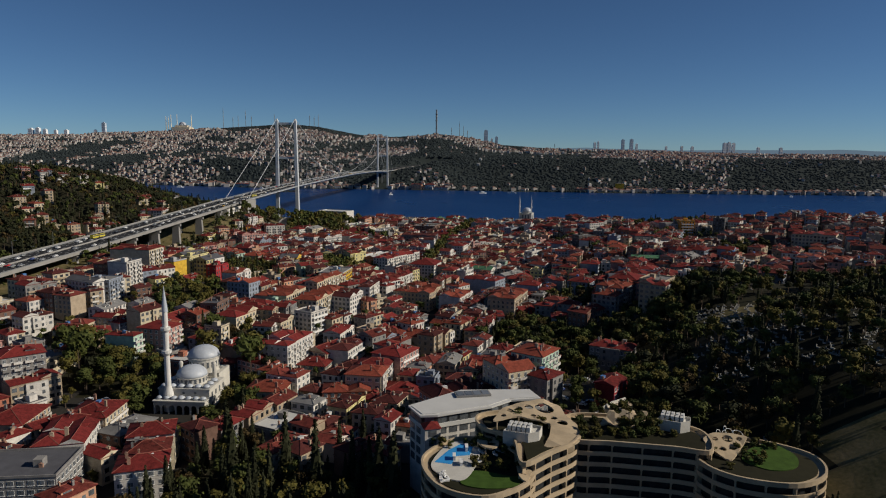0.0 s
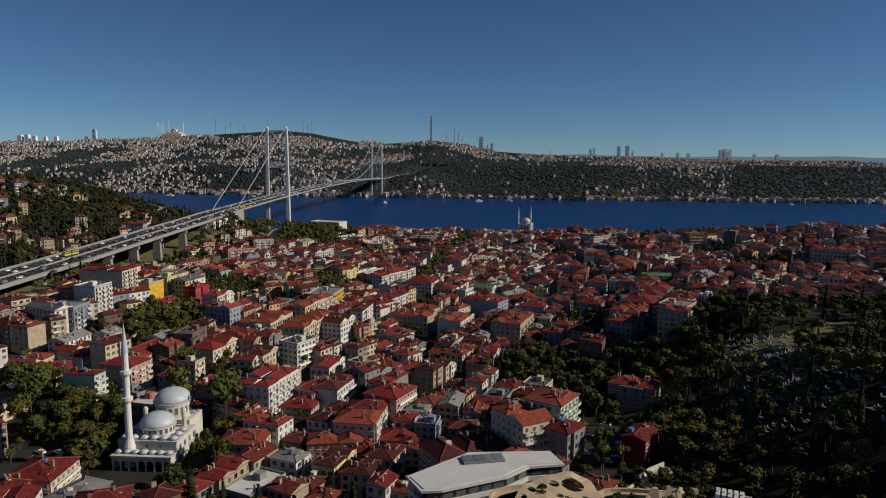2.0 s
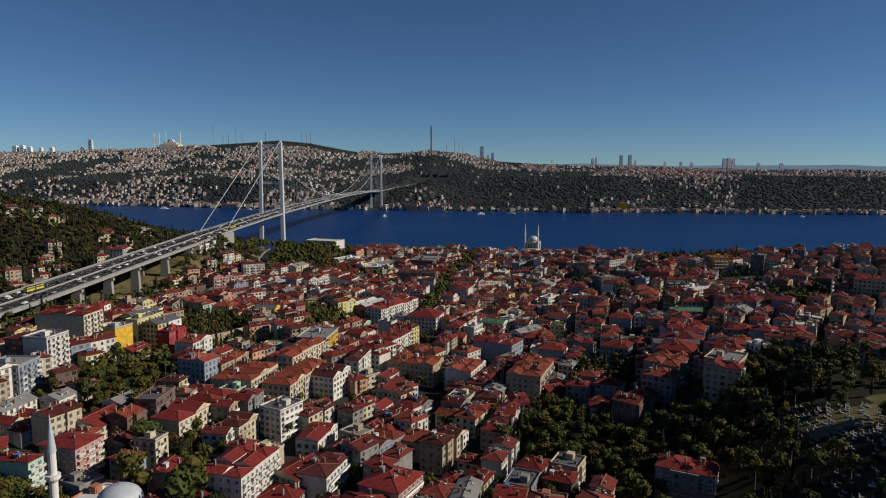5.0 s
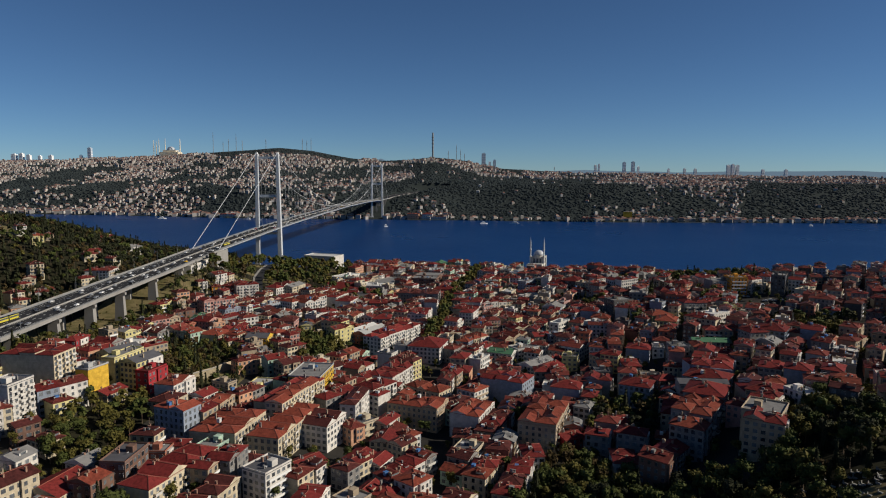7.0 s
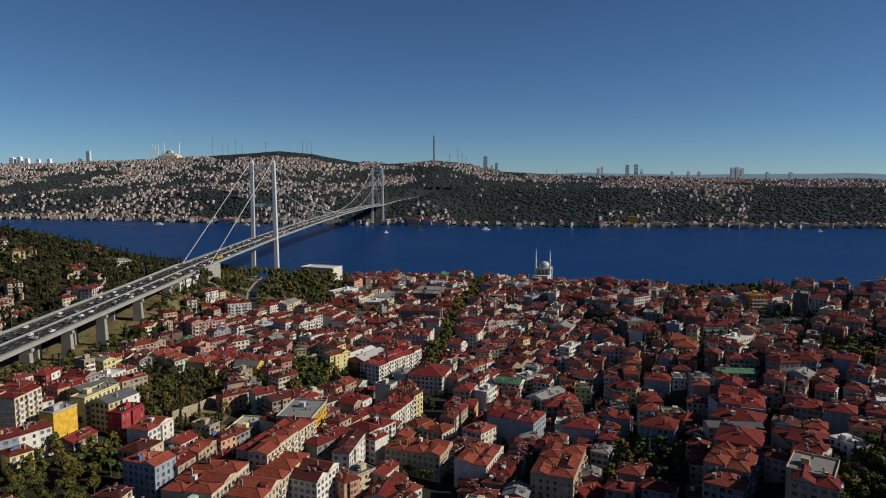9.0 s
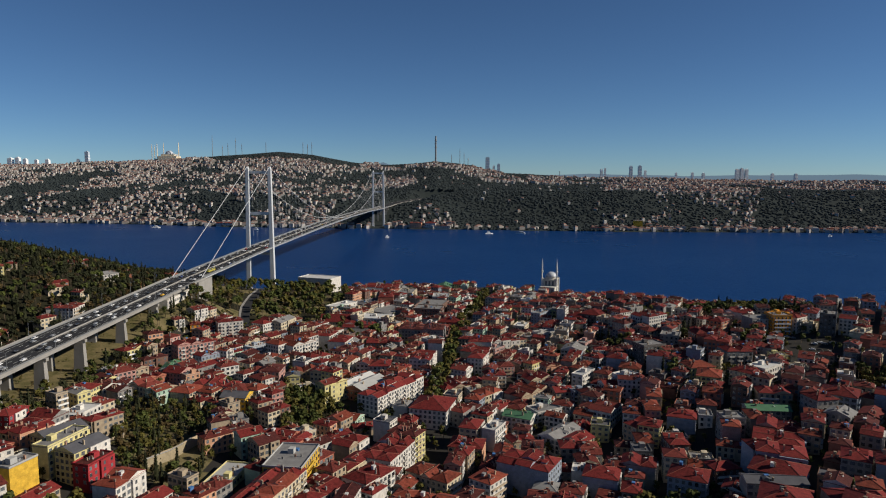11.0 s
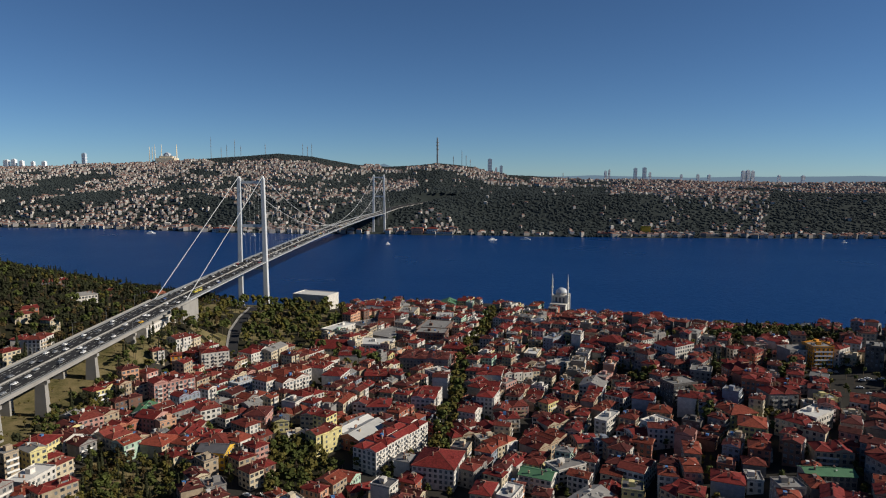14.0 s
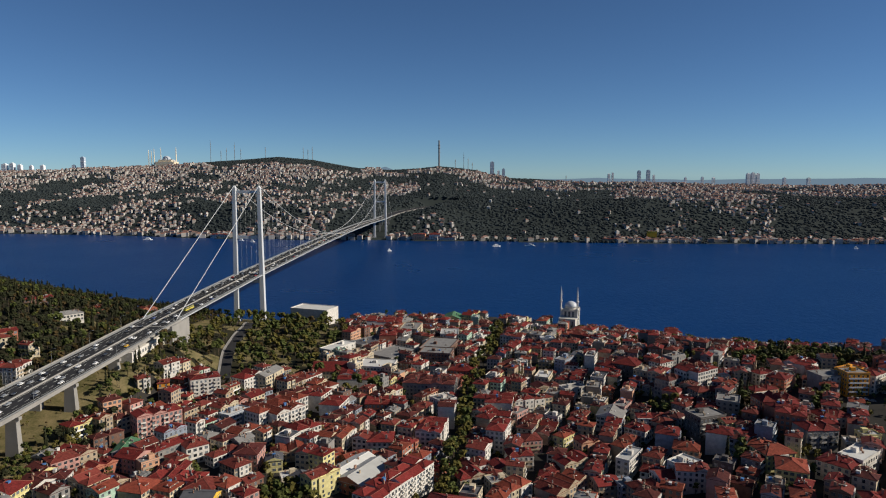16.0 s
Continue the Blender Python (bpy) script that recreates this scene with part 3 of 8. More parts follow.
rng = random.Random(5)
PAINTS = ["car_white"] * 9 + ["car_grey"] * 7 + ["car_black"] * 7 + ["car_red", "car_blue", "car_taxi"]
for o, turn in ((-11.6, 3.3), (-7.6, 3.3), (-3.6, 3.3), (3.6, -176.7), (7.6, -176.7), (11.6, -176.7)):
    y = 215 + rng.uniform(0, 20)
    while y < 1500:
        if not (abs(y - 388) < 16 and o == -7.6):
            place_car(rng.choice(PAINTS), axis_x(y) + o + rng.uniform(-.3, .3), y, deck_z(y) + .12, -turn if turn > 0 else 176.7)
        y += rng.uniform(12, 60) * (.9 if y < 700 else .95)


def bus(x, y, z, turn):
    b = tagged(new("bus"), "yellow and black articulated city bus on the roadway", "bus", "buses on the motorway")
    b.matrix_basis = pose(x, y, z, 0, 0, turn)
    for y0, y1 in ((-9, -.6), (.6, 9)):
        s = Shape()
        s.box(-1.25, y0, .4, 1.25, y1, 1.5)
        s.box(-1.22, y0 + .05, 1.5, 1.22, y1 - .05, 3.0)
        child("body", s.mesh("body", "bus_yellow"), b)
        s = Shape()
        s.box(-1.27, y0 + .3, 1.55, 1.27, y1 - .3, 2.6)
        child("window_band", s.mesh("window_band", "glass"), b, "dark window band")
        s = Shape()
        s.box(-1.15, y0 + .2, 3.0, 1.15, y1 - .2, 3.08)
        s.box(-.9, y0 + 1, 3.08, .9, y1 - 1.5, 3.3)
        child("roof_unit", s.mesh("roof_unit", "car_black"), b)
    s = Shape()
    s.box(-1.15, -.6, .6, 1.15, .6, 2.9)
    child("bellows", s.mesh("bellows", "rubber"), b)
    for wy in (-7, -2.5, 2.5, 7):
        for wx in (-1.1, 1.1):
            child("hub", CAR_HUB, child("wheel", CAR_WHEEL, b, at=pose(wx, wy, .42) @ Matrix.Scale(1.3, 4)))


bus(axis_x(388) - 7.6, 388, deck_z(388) + .12, -3.3)
bus(axis_x(730) + 7.6, 730, deck_z(730) + .12, 176.7)

# ---------------------------------------------------------------- houses
FOOT = []


def free(x, y, r):
    return all((x - a) ** 2 + (y - b) ** 2 > (r + c) ** 2 for a, b, c in FOOT)


WINDOWS = {}


def window_mesh(w, h):
    key = (round(w, 1), round(h, 1))
    if key not in WINDOWS:
        s = Shape()
        a, b = w / 2, h / 2
        s.box(-a, -.06, -b, a, .05, b)
        for x0, x1 in ((-a + .08, -.03), (.03, a - .08)):
            s.box(x0, -.085, -b + .08, x1, -.05, b - .08, 1)
        s.box(-a - .12, -.2, -b - .1, a + .12, .05, -b)
        WINDOWS[key] = s.mesh("window", "frame", "glass")
    return WINDOWS[key]


def roof_shape(w, d, z, kind, over=0.5, rise=None, parcels=True):
    """Hipped, gabled or flat roof with an overhang and a thickness, in one piece."""
    s = Shape()
    if parcels and kind != "flat" and max(w, d) > 15 and max(w, d) / min(w, d) > 1.25:      # long blocks: one roof for each parcel
        n = max(2, round(max(w, d) / 9.5))
        rr = random.Random(int(w * 91 + d * 57))
        cuts = [0] + sorted((k + rr.uniform(-.18, .18)) / n for k in range(1, n)) + [1]
        for k in range(n):
            p0, p1 = cuts[k], cuts[k + 1]
            dz = rr.choice((0, 0, .35, .7))
            if w >= d:
                uw, ud, ox, oy = (p1 - p0) * w, d, (p0 + p1 - 1) / 2 * w, 0
            else:
                uw, ud, ox, oy = w, (p1 - p0) * d, 0, (p0 + p1 - 1) / 2 * d
            ok = kind if rr.random() < .7 else ("gable" if kind == "hip" else "hip")
            sub = roof_shape(uw, ud, z + dz, ok, over * .55, min(w, d) * rr.uniform(.13, .18))
            q = len(s.v)
            s.v += [(x + ox, y + oy, zz) for x, y, zz in sub.v]
            s.f += [tuple(i + q for i in f) for f in sub.f]
            s.i += sub.i
            if dz:
                s.box(ox - uw / 2, oy - ud / 2, z - .1, ox + uw / 2, oy + ud / 2, z + dz + .02, 1)
        return s
    a, b = w / 2 + over, d / 2 + over
    if kind == "flat":
        s.box(-w / 2 - .15, -d / 2 - .15, z, w / 2 + .15, d / 2 + .15, z + .25)
        return s
    long_x = w >= d
    rise = rise or min(w, d) * 0.19
    zt = z + .22
    v = [(-a, -b, z), (a, -b, z), (a, b, z), (-a, b, z), (-a, -b, zt), (a, -b, zt), (a, b, zt), (-a, b, zt)]
    if kind == "hip":
        i = min(a, b) * 0.95
        v += [(-a + i, 0, zt + rise), (a - i, 0, zt + rise)] if long_x else [(0, -b + i, zt + rise), (0, b - i, zt + rise)]
    else:
        v += [(-a, 0, zt + rise), (a, 0, zt + rise)] if long_x else [(0, -b, zt + rise), (0, b, zt + rise)]
    f = [(3, 2, 1, 0), (0, 1, 5, 4), (1, 2, 6, 5), (2, 3, 7, 6), (3, 0, 4, 7)]
    f += [(4, 5, 9, 8), (6, 7, 8, 9), (5, 6, 9), (7, 4, 8)] if long_x else [(5, 6, 9, 8), (7, 4, 8, 9), (4, 5, 8), (6, 7, 9)]
    n = len(s.f)
    s.add(v, f)
    lift = Vector((0, 0, .05))
    top = [Vector(v[8]) + lift, Vector(v[9]) + lift]
    s.tube(top[0], top[1], .2, 3, 2)                                # ridge and hip caps
    if kind == "hip":
        near = ((4, 0), (7, 0), (5, 1), (6, 1)) if long_x else ((4, 0), (5, 0), (6, 1), (7, 1))
        for c, e in near:
            s.tube(Vector(v[c]) + lift, top[e], .16, 3, 2)
    if kind == "gable":
        for k in range(n, len(s.f)):
            if len(s.f[k]) == 3:
                s.i[k] = 1
    return s


def parapet_shape(w, d, z):
    s = Shape()
    o = [(-w / 2 - .15, -d / 2 - .15), (w / 2 + .15, -d / 2 - .15), (w / 2 + .15, d / 2 + .15), (-w / 2 - .15, d / 2 + .15)]
    q = [(x * .97, y * .97) for x, y in o]
    v = [(*p, z + .25) for p in o] + [(*p, z + .95) for p in o] + [(*p, z + .95) for p in q] + [(*p, z + .25) for p in q]
    s.add(v, [(a + k, a + (k + 1) % 4, c + (k + 1) % 4, c + k) for a, c in ((0, 4), (4, 8), (8, 12)) for k in range(4)])
    return s


WORD = dict(white="white", cream="cream", beige="beige", pink="pink", grey="grey", mint="mint green", bluegrey="blue-grey", yellow="bright yellow", ochre="ochre orange",
            brown="dark brown", brick="brick-red", red="red", dark="dark grey", lemon="pale yellow", salmon="salmon")


JOINED = Shape()
JOIN_MATS = []


def join_slot(mat):
    if mat not in JOIN_MATS:
        JOIN_MATS.append(mat)
    return JOIN_MATS.index(mat)


def pour(shape, mats, m):
    """Adds a shape to the joined rest of the town."""
    n = len(JOINED.v)
    JOINED.v += [tuple(m @ Vector(p)) for p in shape.v]
    JOINED.f += [tuple(k + n for k in f) for f in shape.f]
    slots = [join_slot(q) for q in mats]
    JOINED.i += [slots[k] for k in shape.i]


def house(x, y, rot, w, d, floors, wall="white", roof="tile_red", kind="hip", detail=1, bays=0, base=None, fh=3.0, seed=None, label="", over=0.5, win=True, plain=False):
    """One house. detail 2: every window a part; 1: a thing of its own; 0: joined to the rest of the town."""
    r = random.Random(seed if seed is not None else int(x * 31 + y * 17))
    z0 = ground(x, y) if base is None else base
    h = floors * fh + 0.4
    place = pose(x, y, z0, 0, 0, rot)
    FOOT.append((x, y, 0.40 * min(w, d)))
    n = int(max(w, d) / min(w, d) * 1.5)
    for k in range(n + 1):      # a row of discs along the longer side keeps the others off
        o = ((k / n) - .5) * (max(w, d) - min(w, d)) if n else 0
        c, s_ = math.cos(radians(rot)), math.sin(radians(rot))
        FOOT.append((x + o * c, y + o * s_, .46 * min(w, d)) if w >= d else (x - o * s_, y + o * c, .46 * min(w, d)))
    root = None
    if detail:
        root = tagged(new("house"), label or "%s plastered house of %d storeys with a %s" % (WORD[wall], floors, "flat roof" if kind == "flat" else "pitched roof"), "house", "houses of the town")
        root.matrix_basis = place

    def put(name, shape, *mats):
        if detail:
            child(name, shape.mesh(name, *mats), root)
        else:
            pour(shape, mats, place)

    s = Shape()
    s.box(-w / 2, -d / 2, -7, w / 2, d / 2, h)
    for k in range(1, floors):
        s.box(-w / 2 - .06, -d / 2 - .06, k * fh + .1, w / 2 + .06, d / 2 + .06, k * fh + .3)
    spots = []
    if win:
        for fx, fy, nx, length in ((0, -d / 2, 0, w), (w / 2, 0, 90, d), (0, d / 2, 180, w), (-w / 2, 0, 270, d)):
            if not detail and math.cos(radians(rot + nx)) < -.3:      # backs of the joined rest stay blank
                continue
            if length < 6 or (r.random() < 0.3 and nx in (90, 270)):
                continue
            n = max(2, int(length / 2.75))
            for k in range(n):
                o = (k + .5) * length / n - length / 2
                for fl in range(floors):
                    if fl == 0 and r.random() < .15:
                        continue
                    spots.append(pose(fx, fy, fl * fh + 1.75, 0, 0, nx) @ pose(o, 0, 0))
    ww, wh = r.choice((1.3, 1.5, 1.7, 1.9)), r.choice((1.5, 1.6, 1.75))
    if detail >= 2:
        me = window_mesh(ww, wh)
        for m in spots:
            child("window", me, root, at=m)
    else:
        for m in spots:
            a, b = ww / 2, wh / 2
            p = [m @ Vector(q) for q in ((-a, .02, -b), (a, .02, -b), (a, .02, b), (-a, .02, b), (-a, -.07, -b), (a, -.07, -b), (a, -.07, b), (-a, -.07, b))]
            s.add(p, [(0, 1, 5, 4), (1, 2, 6, 5), (2, 3, 7, 6), (3, 0, 4, 7)], 1)
            s.add(p[4:], [(0, 1, 2, 3)], 2)
    put("wall", s, wall, "frame", "glass")
    put("roof", roof_shape(w, d, h, kind, over, parcels=roof.startswith("tile")), roof, wall, "ridge" if roof.startswith("tile") else roof)
    if kind == "flat":
        put("parapet", parapet_shape(w, d, h), wall if wall != "yellow" else "flat_pale")
    oriel = not bays and win and floors > 2 and w > 7 and r.random() < .4
    if oriel:                                                        # projecting closed bay over the street
        bw = w * r.uniform(.2, .3)
        bx = r.choice((-.22, 0, .22)) * w
        s = Shape()
        s.box(bx - bw, -d / 2 - 1.0, fh - .1, bx + bw, -d / 2 + .1, h)
        for fl in range(1, floors):
            for q in (-.52, .52):
                s.box(bx + q * bw - .6, -d / 2 - 1.06, fl * fh + .95, bx + q * bw + .6, -d / 2 - .95, fl * fh + 2.5, 1)
            s.box(bx + bw - .05, -d / 2 - .8, fl * fh + .95, bx + bw + .05, -d / 2 - .2, fl * fh + 2.5, 1)
        put("oriel", s, wall if r.random() < .6 else "white", "glass")
    if not bays and not oriel and win and floors > 2 and r.random() < .6:      # continuous balconies
        x0, x1 = (-w * .42, w * .42) if r.random() < .5 else (-w * .45, w * r.uniform(-.05, .2))
        pm = r.choice(("white", "frame", wall, "beige"))
        for fl in range(1, floors):
            s = Shape()
            z = fl * fh
            v = [(x0, -d / 2, z - .1), (x1, -d / 2, z - .1), (x1, -d / 2 - 1.1, z - .1), (x0, -d / 2 - 1.1, z - .1), (x0, -d / 2, z + .08), (x1, -d / 2, z + .08), (x1, -d / 2 - 1.0, z + .08), (x0, -d / 2 - 1.0, z + .08),
                 (x0, -d / 2 - 1.1, z + .95), (x1, -d / 2 - 1.1, z + .95), (x1, -d / 2 - 1.0, z + .95), (x0, -d / 2 - 1.0, z + .95)]
            s.add(v, [(0, 1, 2, 3), (3, 2, 9, 8), (8, 9, 10, 11), (11, 10, 6, 7), (7, 6, 5, 4), (0, 3, 8, 11, 7, 4), (1, 5, 6, 10, 9, 2)])
            put("balcony", s, pm)
    if bays:
        for k in range(abs(bays)):
            o = (k + .5) * w / abs(bays) - w / 2
            for fl in range(1, floors):
                m = pose(o, -d / 2, fl * fh)
                s = Shape()
                s.box(-1.6, -1.2, -.05, 1.6, .1, .12, m=m)
                s.box(-1.6, -1.2, .12, 1.6, -1.1, 1.0, m=m)
                s.box(-1.6, -1.1, .12, -1.5, .1, 1.0, m=m)
                s.box(1.5, -1.1, .12, 1.6, .1, 1.0, m=m)
                put("balcony", s, "white" if r.random() < .7 else wall)
    if plain:
        return root
    if kind != "flat" and min(w, d) > 7 and r.random() < .45:      # dormer or roof terrace
        for k in range(r.choice((1, 1, 2))):
            dx = r.uniform(-.28, .28) * w
            dw, dl = r.uniform(1.1, 1.9), r.uniform(1.6, 2.6)
            y0, y1 = -d * .36, -d * .36 + dl + .8
            zt = h + r.uniform(1.5, 2.0)
            s = Shape()
            s.box(dx - dw, y0, h - .1, dx + dw, y1, zt)
            s.box(dx - dw * .7, y0 - .05, h + .55, dx + dw * .7, y0 + .05, zt - .2, 2)
            s.add([(dx - dw - .2, y0 - .3, zt), (dx + dw + .2, y0 - .3, zt), (dx + dw + .2, y1, zt), (dx - dw - .2, y1, zt), (dx, y0 - .3, zt + .6), (dx, y1, zt + .6)], [(0, 4, 5, 3), (1, 2, 5, 4), (0, 1, 4), (3, 5, 2), (0, 3, 2, 1)], 1)
            put("dormer", s, wall, roof, "glass")
    if r.random() < .3:                                            # water tank or solar heater
        tx, ty = r.uniform(-.3, .3) * w, r.uniform(-.1, .3) * d
        zt = h + (.3 if kind == "flat" else min(w, d) * .15)
        s = Shape()
        s.box(tx - .9, ty - .7, zt - .8, tx + .9, ty + .7, zt + .9)
        s.box(tx - 1.0, ty - .8, zt + .9, tx + 1.0, ty + .8, zt + 1.0)
        put("water_tank", s, r.choice(("flat_grey", "flat_white", "tank_blue")))
    for k in range(r.choice((2, 3, 4)) if detail else r.choice((2, 3, 4, 5))):
        cx, cy = r.uniform(-.36, .36) * w, r.uniform(-.32, .32) * d
        s = Shape()
        zt = h + (min(w, d) * .17 if kind != "flat" else .6) + r.uniform(.5, 1.3)
        cw, cd = r.uniform(.2, .32), r.uniform(.25, .6)
        s.box(cx - cw, cy - cd, h - .2, cx + cw, cy + cd, zt)
        s.box(cx - cw - .08, cy - cd - .08, zt, cx + cw + .08, cy + cd + .08, zt + .12)
        if detail:
            for q in (-.15, .15):
                s.tube((cx, cy + q, zt + .12), (cx, cy + q, zt + .5), .09, 6)
        put("chimney", s, r.choice(("chimney", "chimney", "grey", "beige")))
    if kind == "flat":
        s = Shape()
        cx, cy = r.uniform(-.2, .2) * w, r.uniform(-.2, .2) * d
        s.box(cx - 1.6, cy - 1.4, h + .2, cx + 1.6, cy + 1.4, h + 2.7)
        put("stair_head", s, wall if wall != "yellow" else "flat_pale")
    if r.random() < .5:
        cx, cy = r.uniform(-.3, .3) * w, -d * .2
        s = Shape()
        zt = h + (.3 if kind == "flat" else min(w, d) * .12)
        s.tube((cx, cy, zt - .6), (cx, cy, zt + .6), .04, 5)
        s.lathe(cx, cy, [(.05, zt + .5), (.3, zt + .6), (.45, zt + .75)], 8)
        put("satellite_dish", s, "frame")
    return root

# ---------------------------------------------------------------- houses set out one by one
house(-230.1, 578.9, 39.5, 8.2, 9.0, 3, "cream", "tile_rust", "hip", 0, base=27.6, fh=3.20)
house(-220.1, 590.4, 19.6, 7.7, 9.0, 3, "ochre", "tile_rust", "hip", 0, base=21.6, fh=2.87)
house(-242.0, 480.7, 83.1, 9.2, 9.0, 2, "cream", "flat_grey", "gable", 0, base=18.4, fh=2.30)
house(-234.5, 488.0, 69.2, 18.3, 10.0, 2, "white", "tile_red", "gable", 0, base=16.5, fh=2.80)
house(-226.7, 492.3, 77.7, 8.0, 10.0, 2, "lemon", "flat_grey", "gable", 0, base=14.6, fh=2.80)
house(-233.8, 464.7, 56.6, 9.8, 14.0, 2, "lemon", "tile_dark", "gable", 1, base=16.0, fh=3.30)
house(-224.1, 458.3, 97.5, 10.8, 16.0, 3, "white", "tile_dark", "hip", 1, base=13.9, fh=2.53)
house(-236.6, 439.0, 82.8, 16.8, 16.0, 3, "lemon", "tile_red", "hip", 1, base=16.2, fh=2.53)
house(-229.0, 451.7, 63.0, 12.6, 14.0, 2, "white", "tile_dark", "gable", 1, base=14.8, fh=3.30)
house(-203.2, 454.5, 60.5, 12.4, 16.0, 3, "cream", "tile_rust", "hip", 1, base=12.9, fh=2.87)
house(-194.0, 459.8, 59.3, 10.6, 12.0, 2, "beige", "tile_dark", "gable", 1, base=12.5, fh=2.80)
house(-204.7, 498.5, 96.9, 18.2, 10.0, 3, "white", "flat_green", "gable", 0, base=13.1, fh=2.53)
house(-194.8, 486.4, 71.3, 13.7, 14.0, 3, "pink", "tile_red", "gable", 0, base=12.5, fh=2.87)
house(-185.1, 480.5, 47.4, 10.0, 10.0, 3, "salmon", "flat_grey", "flat", 0, base=12.1, fh=2.87)
house(-167.5, 468.0, 88.2, 22.2, 16.0, 3, "beige", "tile_red", "gable", 1, base=11.0, fh=2.87)
house(-176.7, 452.0, 74.6, 16.2, 16.0, 3, "cream", "tile_orange", "hip", 1, base=11.5, fh=2.53)
house(-162.3, 452.3, 72.2, 11.1, 12.0, 3, "cream", "tile_orange", "hip", 1, base=10.9, fh=2.53)
house(-154.1, 461.4, 82.9, 11.3, 16.0, 3, "white", "tile_red", "hip", 1, base=10.4, fh=2.87)
house(-144.6, 455.1, 84.6, 16.1, 16.0, 3, "beige", "tile_rust", "hip", 1, base=9.9, fh=2.87)
house(-166.6, 502.6, 38.8, 13.1, 12.0, 3, "white", "tile_rust", "hip", 0, base=11.1, fh=3.20)
house(-176.8, 555.7, 63.1, 8.4, 9.0, 3, "white", "tile_red", "hip", 0, base=11.7, fh=2.87)
house(-212.9, 594.7, 67.1, 9.8, 10.0, 3, "bluegrey", "tile_red", "hip", 0, base=16.5, fh=2.53)
house(-132.4, 563.0, 57.5, 44.8, 14.0, 5, "white", "tile_orange", "hip", 0, base=9.4, fh=2.92, bays=6)
house(-79.0, 547.6, 69.4, 12.0, 16.0, 4, "cream", "tile_rust", "hip", 0, base=6.8, fh=2.77)
house(-88.4, 506.2, 24.9, 17.1, 9.0, 2, "brick", "tile_orange", "gable", 0, base=7.3, fh=2.80)
house(-73.4, 505.5, 36.8, 13.4, 9.0, 2, "brick", "tile_orange", "gable", 0, base=6.6, fh=2.80)
house(-66.0, 506.9, 65.6, 13.3, 9.0, 2, "beige", "tile_orange", "hip", 0, base=6.1, fh=2.80)
house(-64.5, 479.9, -29.6, 18.9, 30.0, 2, "brick", "flat_pale", "gable", 1, base=6.6, fh=3.30)
house(-97.3, 474.6, 27.7, 11.6, 12.0, 2, "white", "flat_dark", "gable", 1, base=7.8, fh=2.30)
house(-105.9, 479.4, 21.0, 9.7, 10.0, 1, "cream", "flat_white", "flat", 1, base=8.2, fh=3.60)
house(-56.9, 494.3, 45.0, 8.5, 10.0, 2, "white", "tile_red", "hip", 0, base=5.7, fh=3.30)
house(-100.4, 500.6, 78.9, 12.4, 9.0, 3, "cream", "tile_red", "gable", 0, base=7.9, fh=3.20)
house(-133.9, 456.7, 58.4, 11.3, 14.0, 3, "white", "tile_orange", "hip", 1, base=9.5, fh=3.20)
house(-137.0, 484.1, 51.9, 11.2, 14.0, 3, "beige", "tile_rust", "hip", 0, base=9.6, fh=2.53)
house(-133.1, 498.6, 87.9, 16.3, 14.0, 3, "pink", "tile_dark", "hip", 0, base=9.3, fh=3.20)
house(-117.8, 494.2, 13.6, 9.4, 10.0, 2, "lemon", "flat_dark", "gable", 0, base=8.9, fh=3.30)
house(-113.6, 509.6, 17.0, 19.5, 12.0, 2, "beige", "tile_orange", "hip", 0, base=8.6, fh=2.80)
house(20.9, 568.7, -16.4, 11.7, 10.0, 4, "white", "tile_red", "gable", 0, base=4.0, fh=2.65)
house(32.0, 573.7, 50.7, 14.4, 8.0, 4, "pink", "flat_grey", "flat", 0, base=4.0, fh=2.65)
house(4.1, 528.7, -19.1, 13.8, 10.0, 3, "white", "tile_red", "hip", 0, base=4.0, fh=2.87)
house(65.4, 546.1, 41.8, 19.2, 8.0, 3, "white", "tile_red", "gable", 0, base=5.3, fh=2.87)
house(69.1, 520.0, 20.0, 15.2, 10.0, 3, "salmon", "tile_rust", "gable", 0, base=5.6, fh=3.20)
house(103.7, 531.4, -42.4, 13.9, 12.0, 3, "white", "tile_red", "hip", 0, base=10.0, fh=3.20)
house(116.0, 547.9, -6.2, 18.6, 10.0, 3, "pink", "tile_red", "hip", 0, base=13.1, fh=2.53)
house(25.1, 507.6, 6.0, 15.3, 12.0, 3, "white", "tile_red", "gable", 0, base=4.0, fh=2.87)
house(30.2, 532.3, 11.7, 22.3, 12.0, 3, "pink", "tile_rust", "hip", 0, base=4.0, fh=2.53)
house(55.3, 498.1, 28.3, 20.9, 12.0, 3, "cream", "tile_red", "gable", 0, base=4.6, fh=2.87)
house(-2.0, 496.7, 29.6, 15.4, 12.0, 3, "beige", "tile_rust", "hip", 0, base=4.0, fh=2.53)
house(16.1, 493.3, 23.4, 18.4, 12.0, 3, "beige", "tile_red", "hip", 0, base=4.0, fh=2.53)
house(-6.5, 481.0, 25.8, 15.9, 12.0, 3, "beige", "tile_red", "gable", 0, base=4.0, fh=2.53)
house(9.3, 472.7, 20.0, 11.7, 10.0, 3, "cream", "flat_grey", "flat", 1, base=4.0, fh=2.87)
house(16.9, 466.8, 43.2, 16.2, 12.0, 3, "cream", "tile_orange", "hip", 1, base=4.0, fh=2.87)
house(39.3, 463.1, 45.0, 18.0, 14.0, 3, "beige", "tile_rust", "gable", 1, base=4.1, fh=2.87)
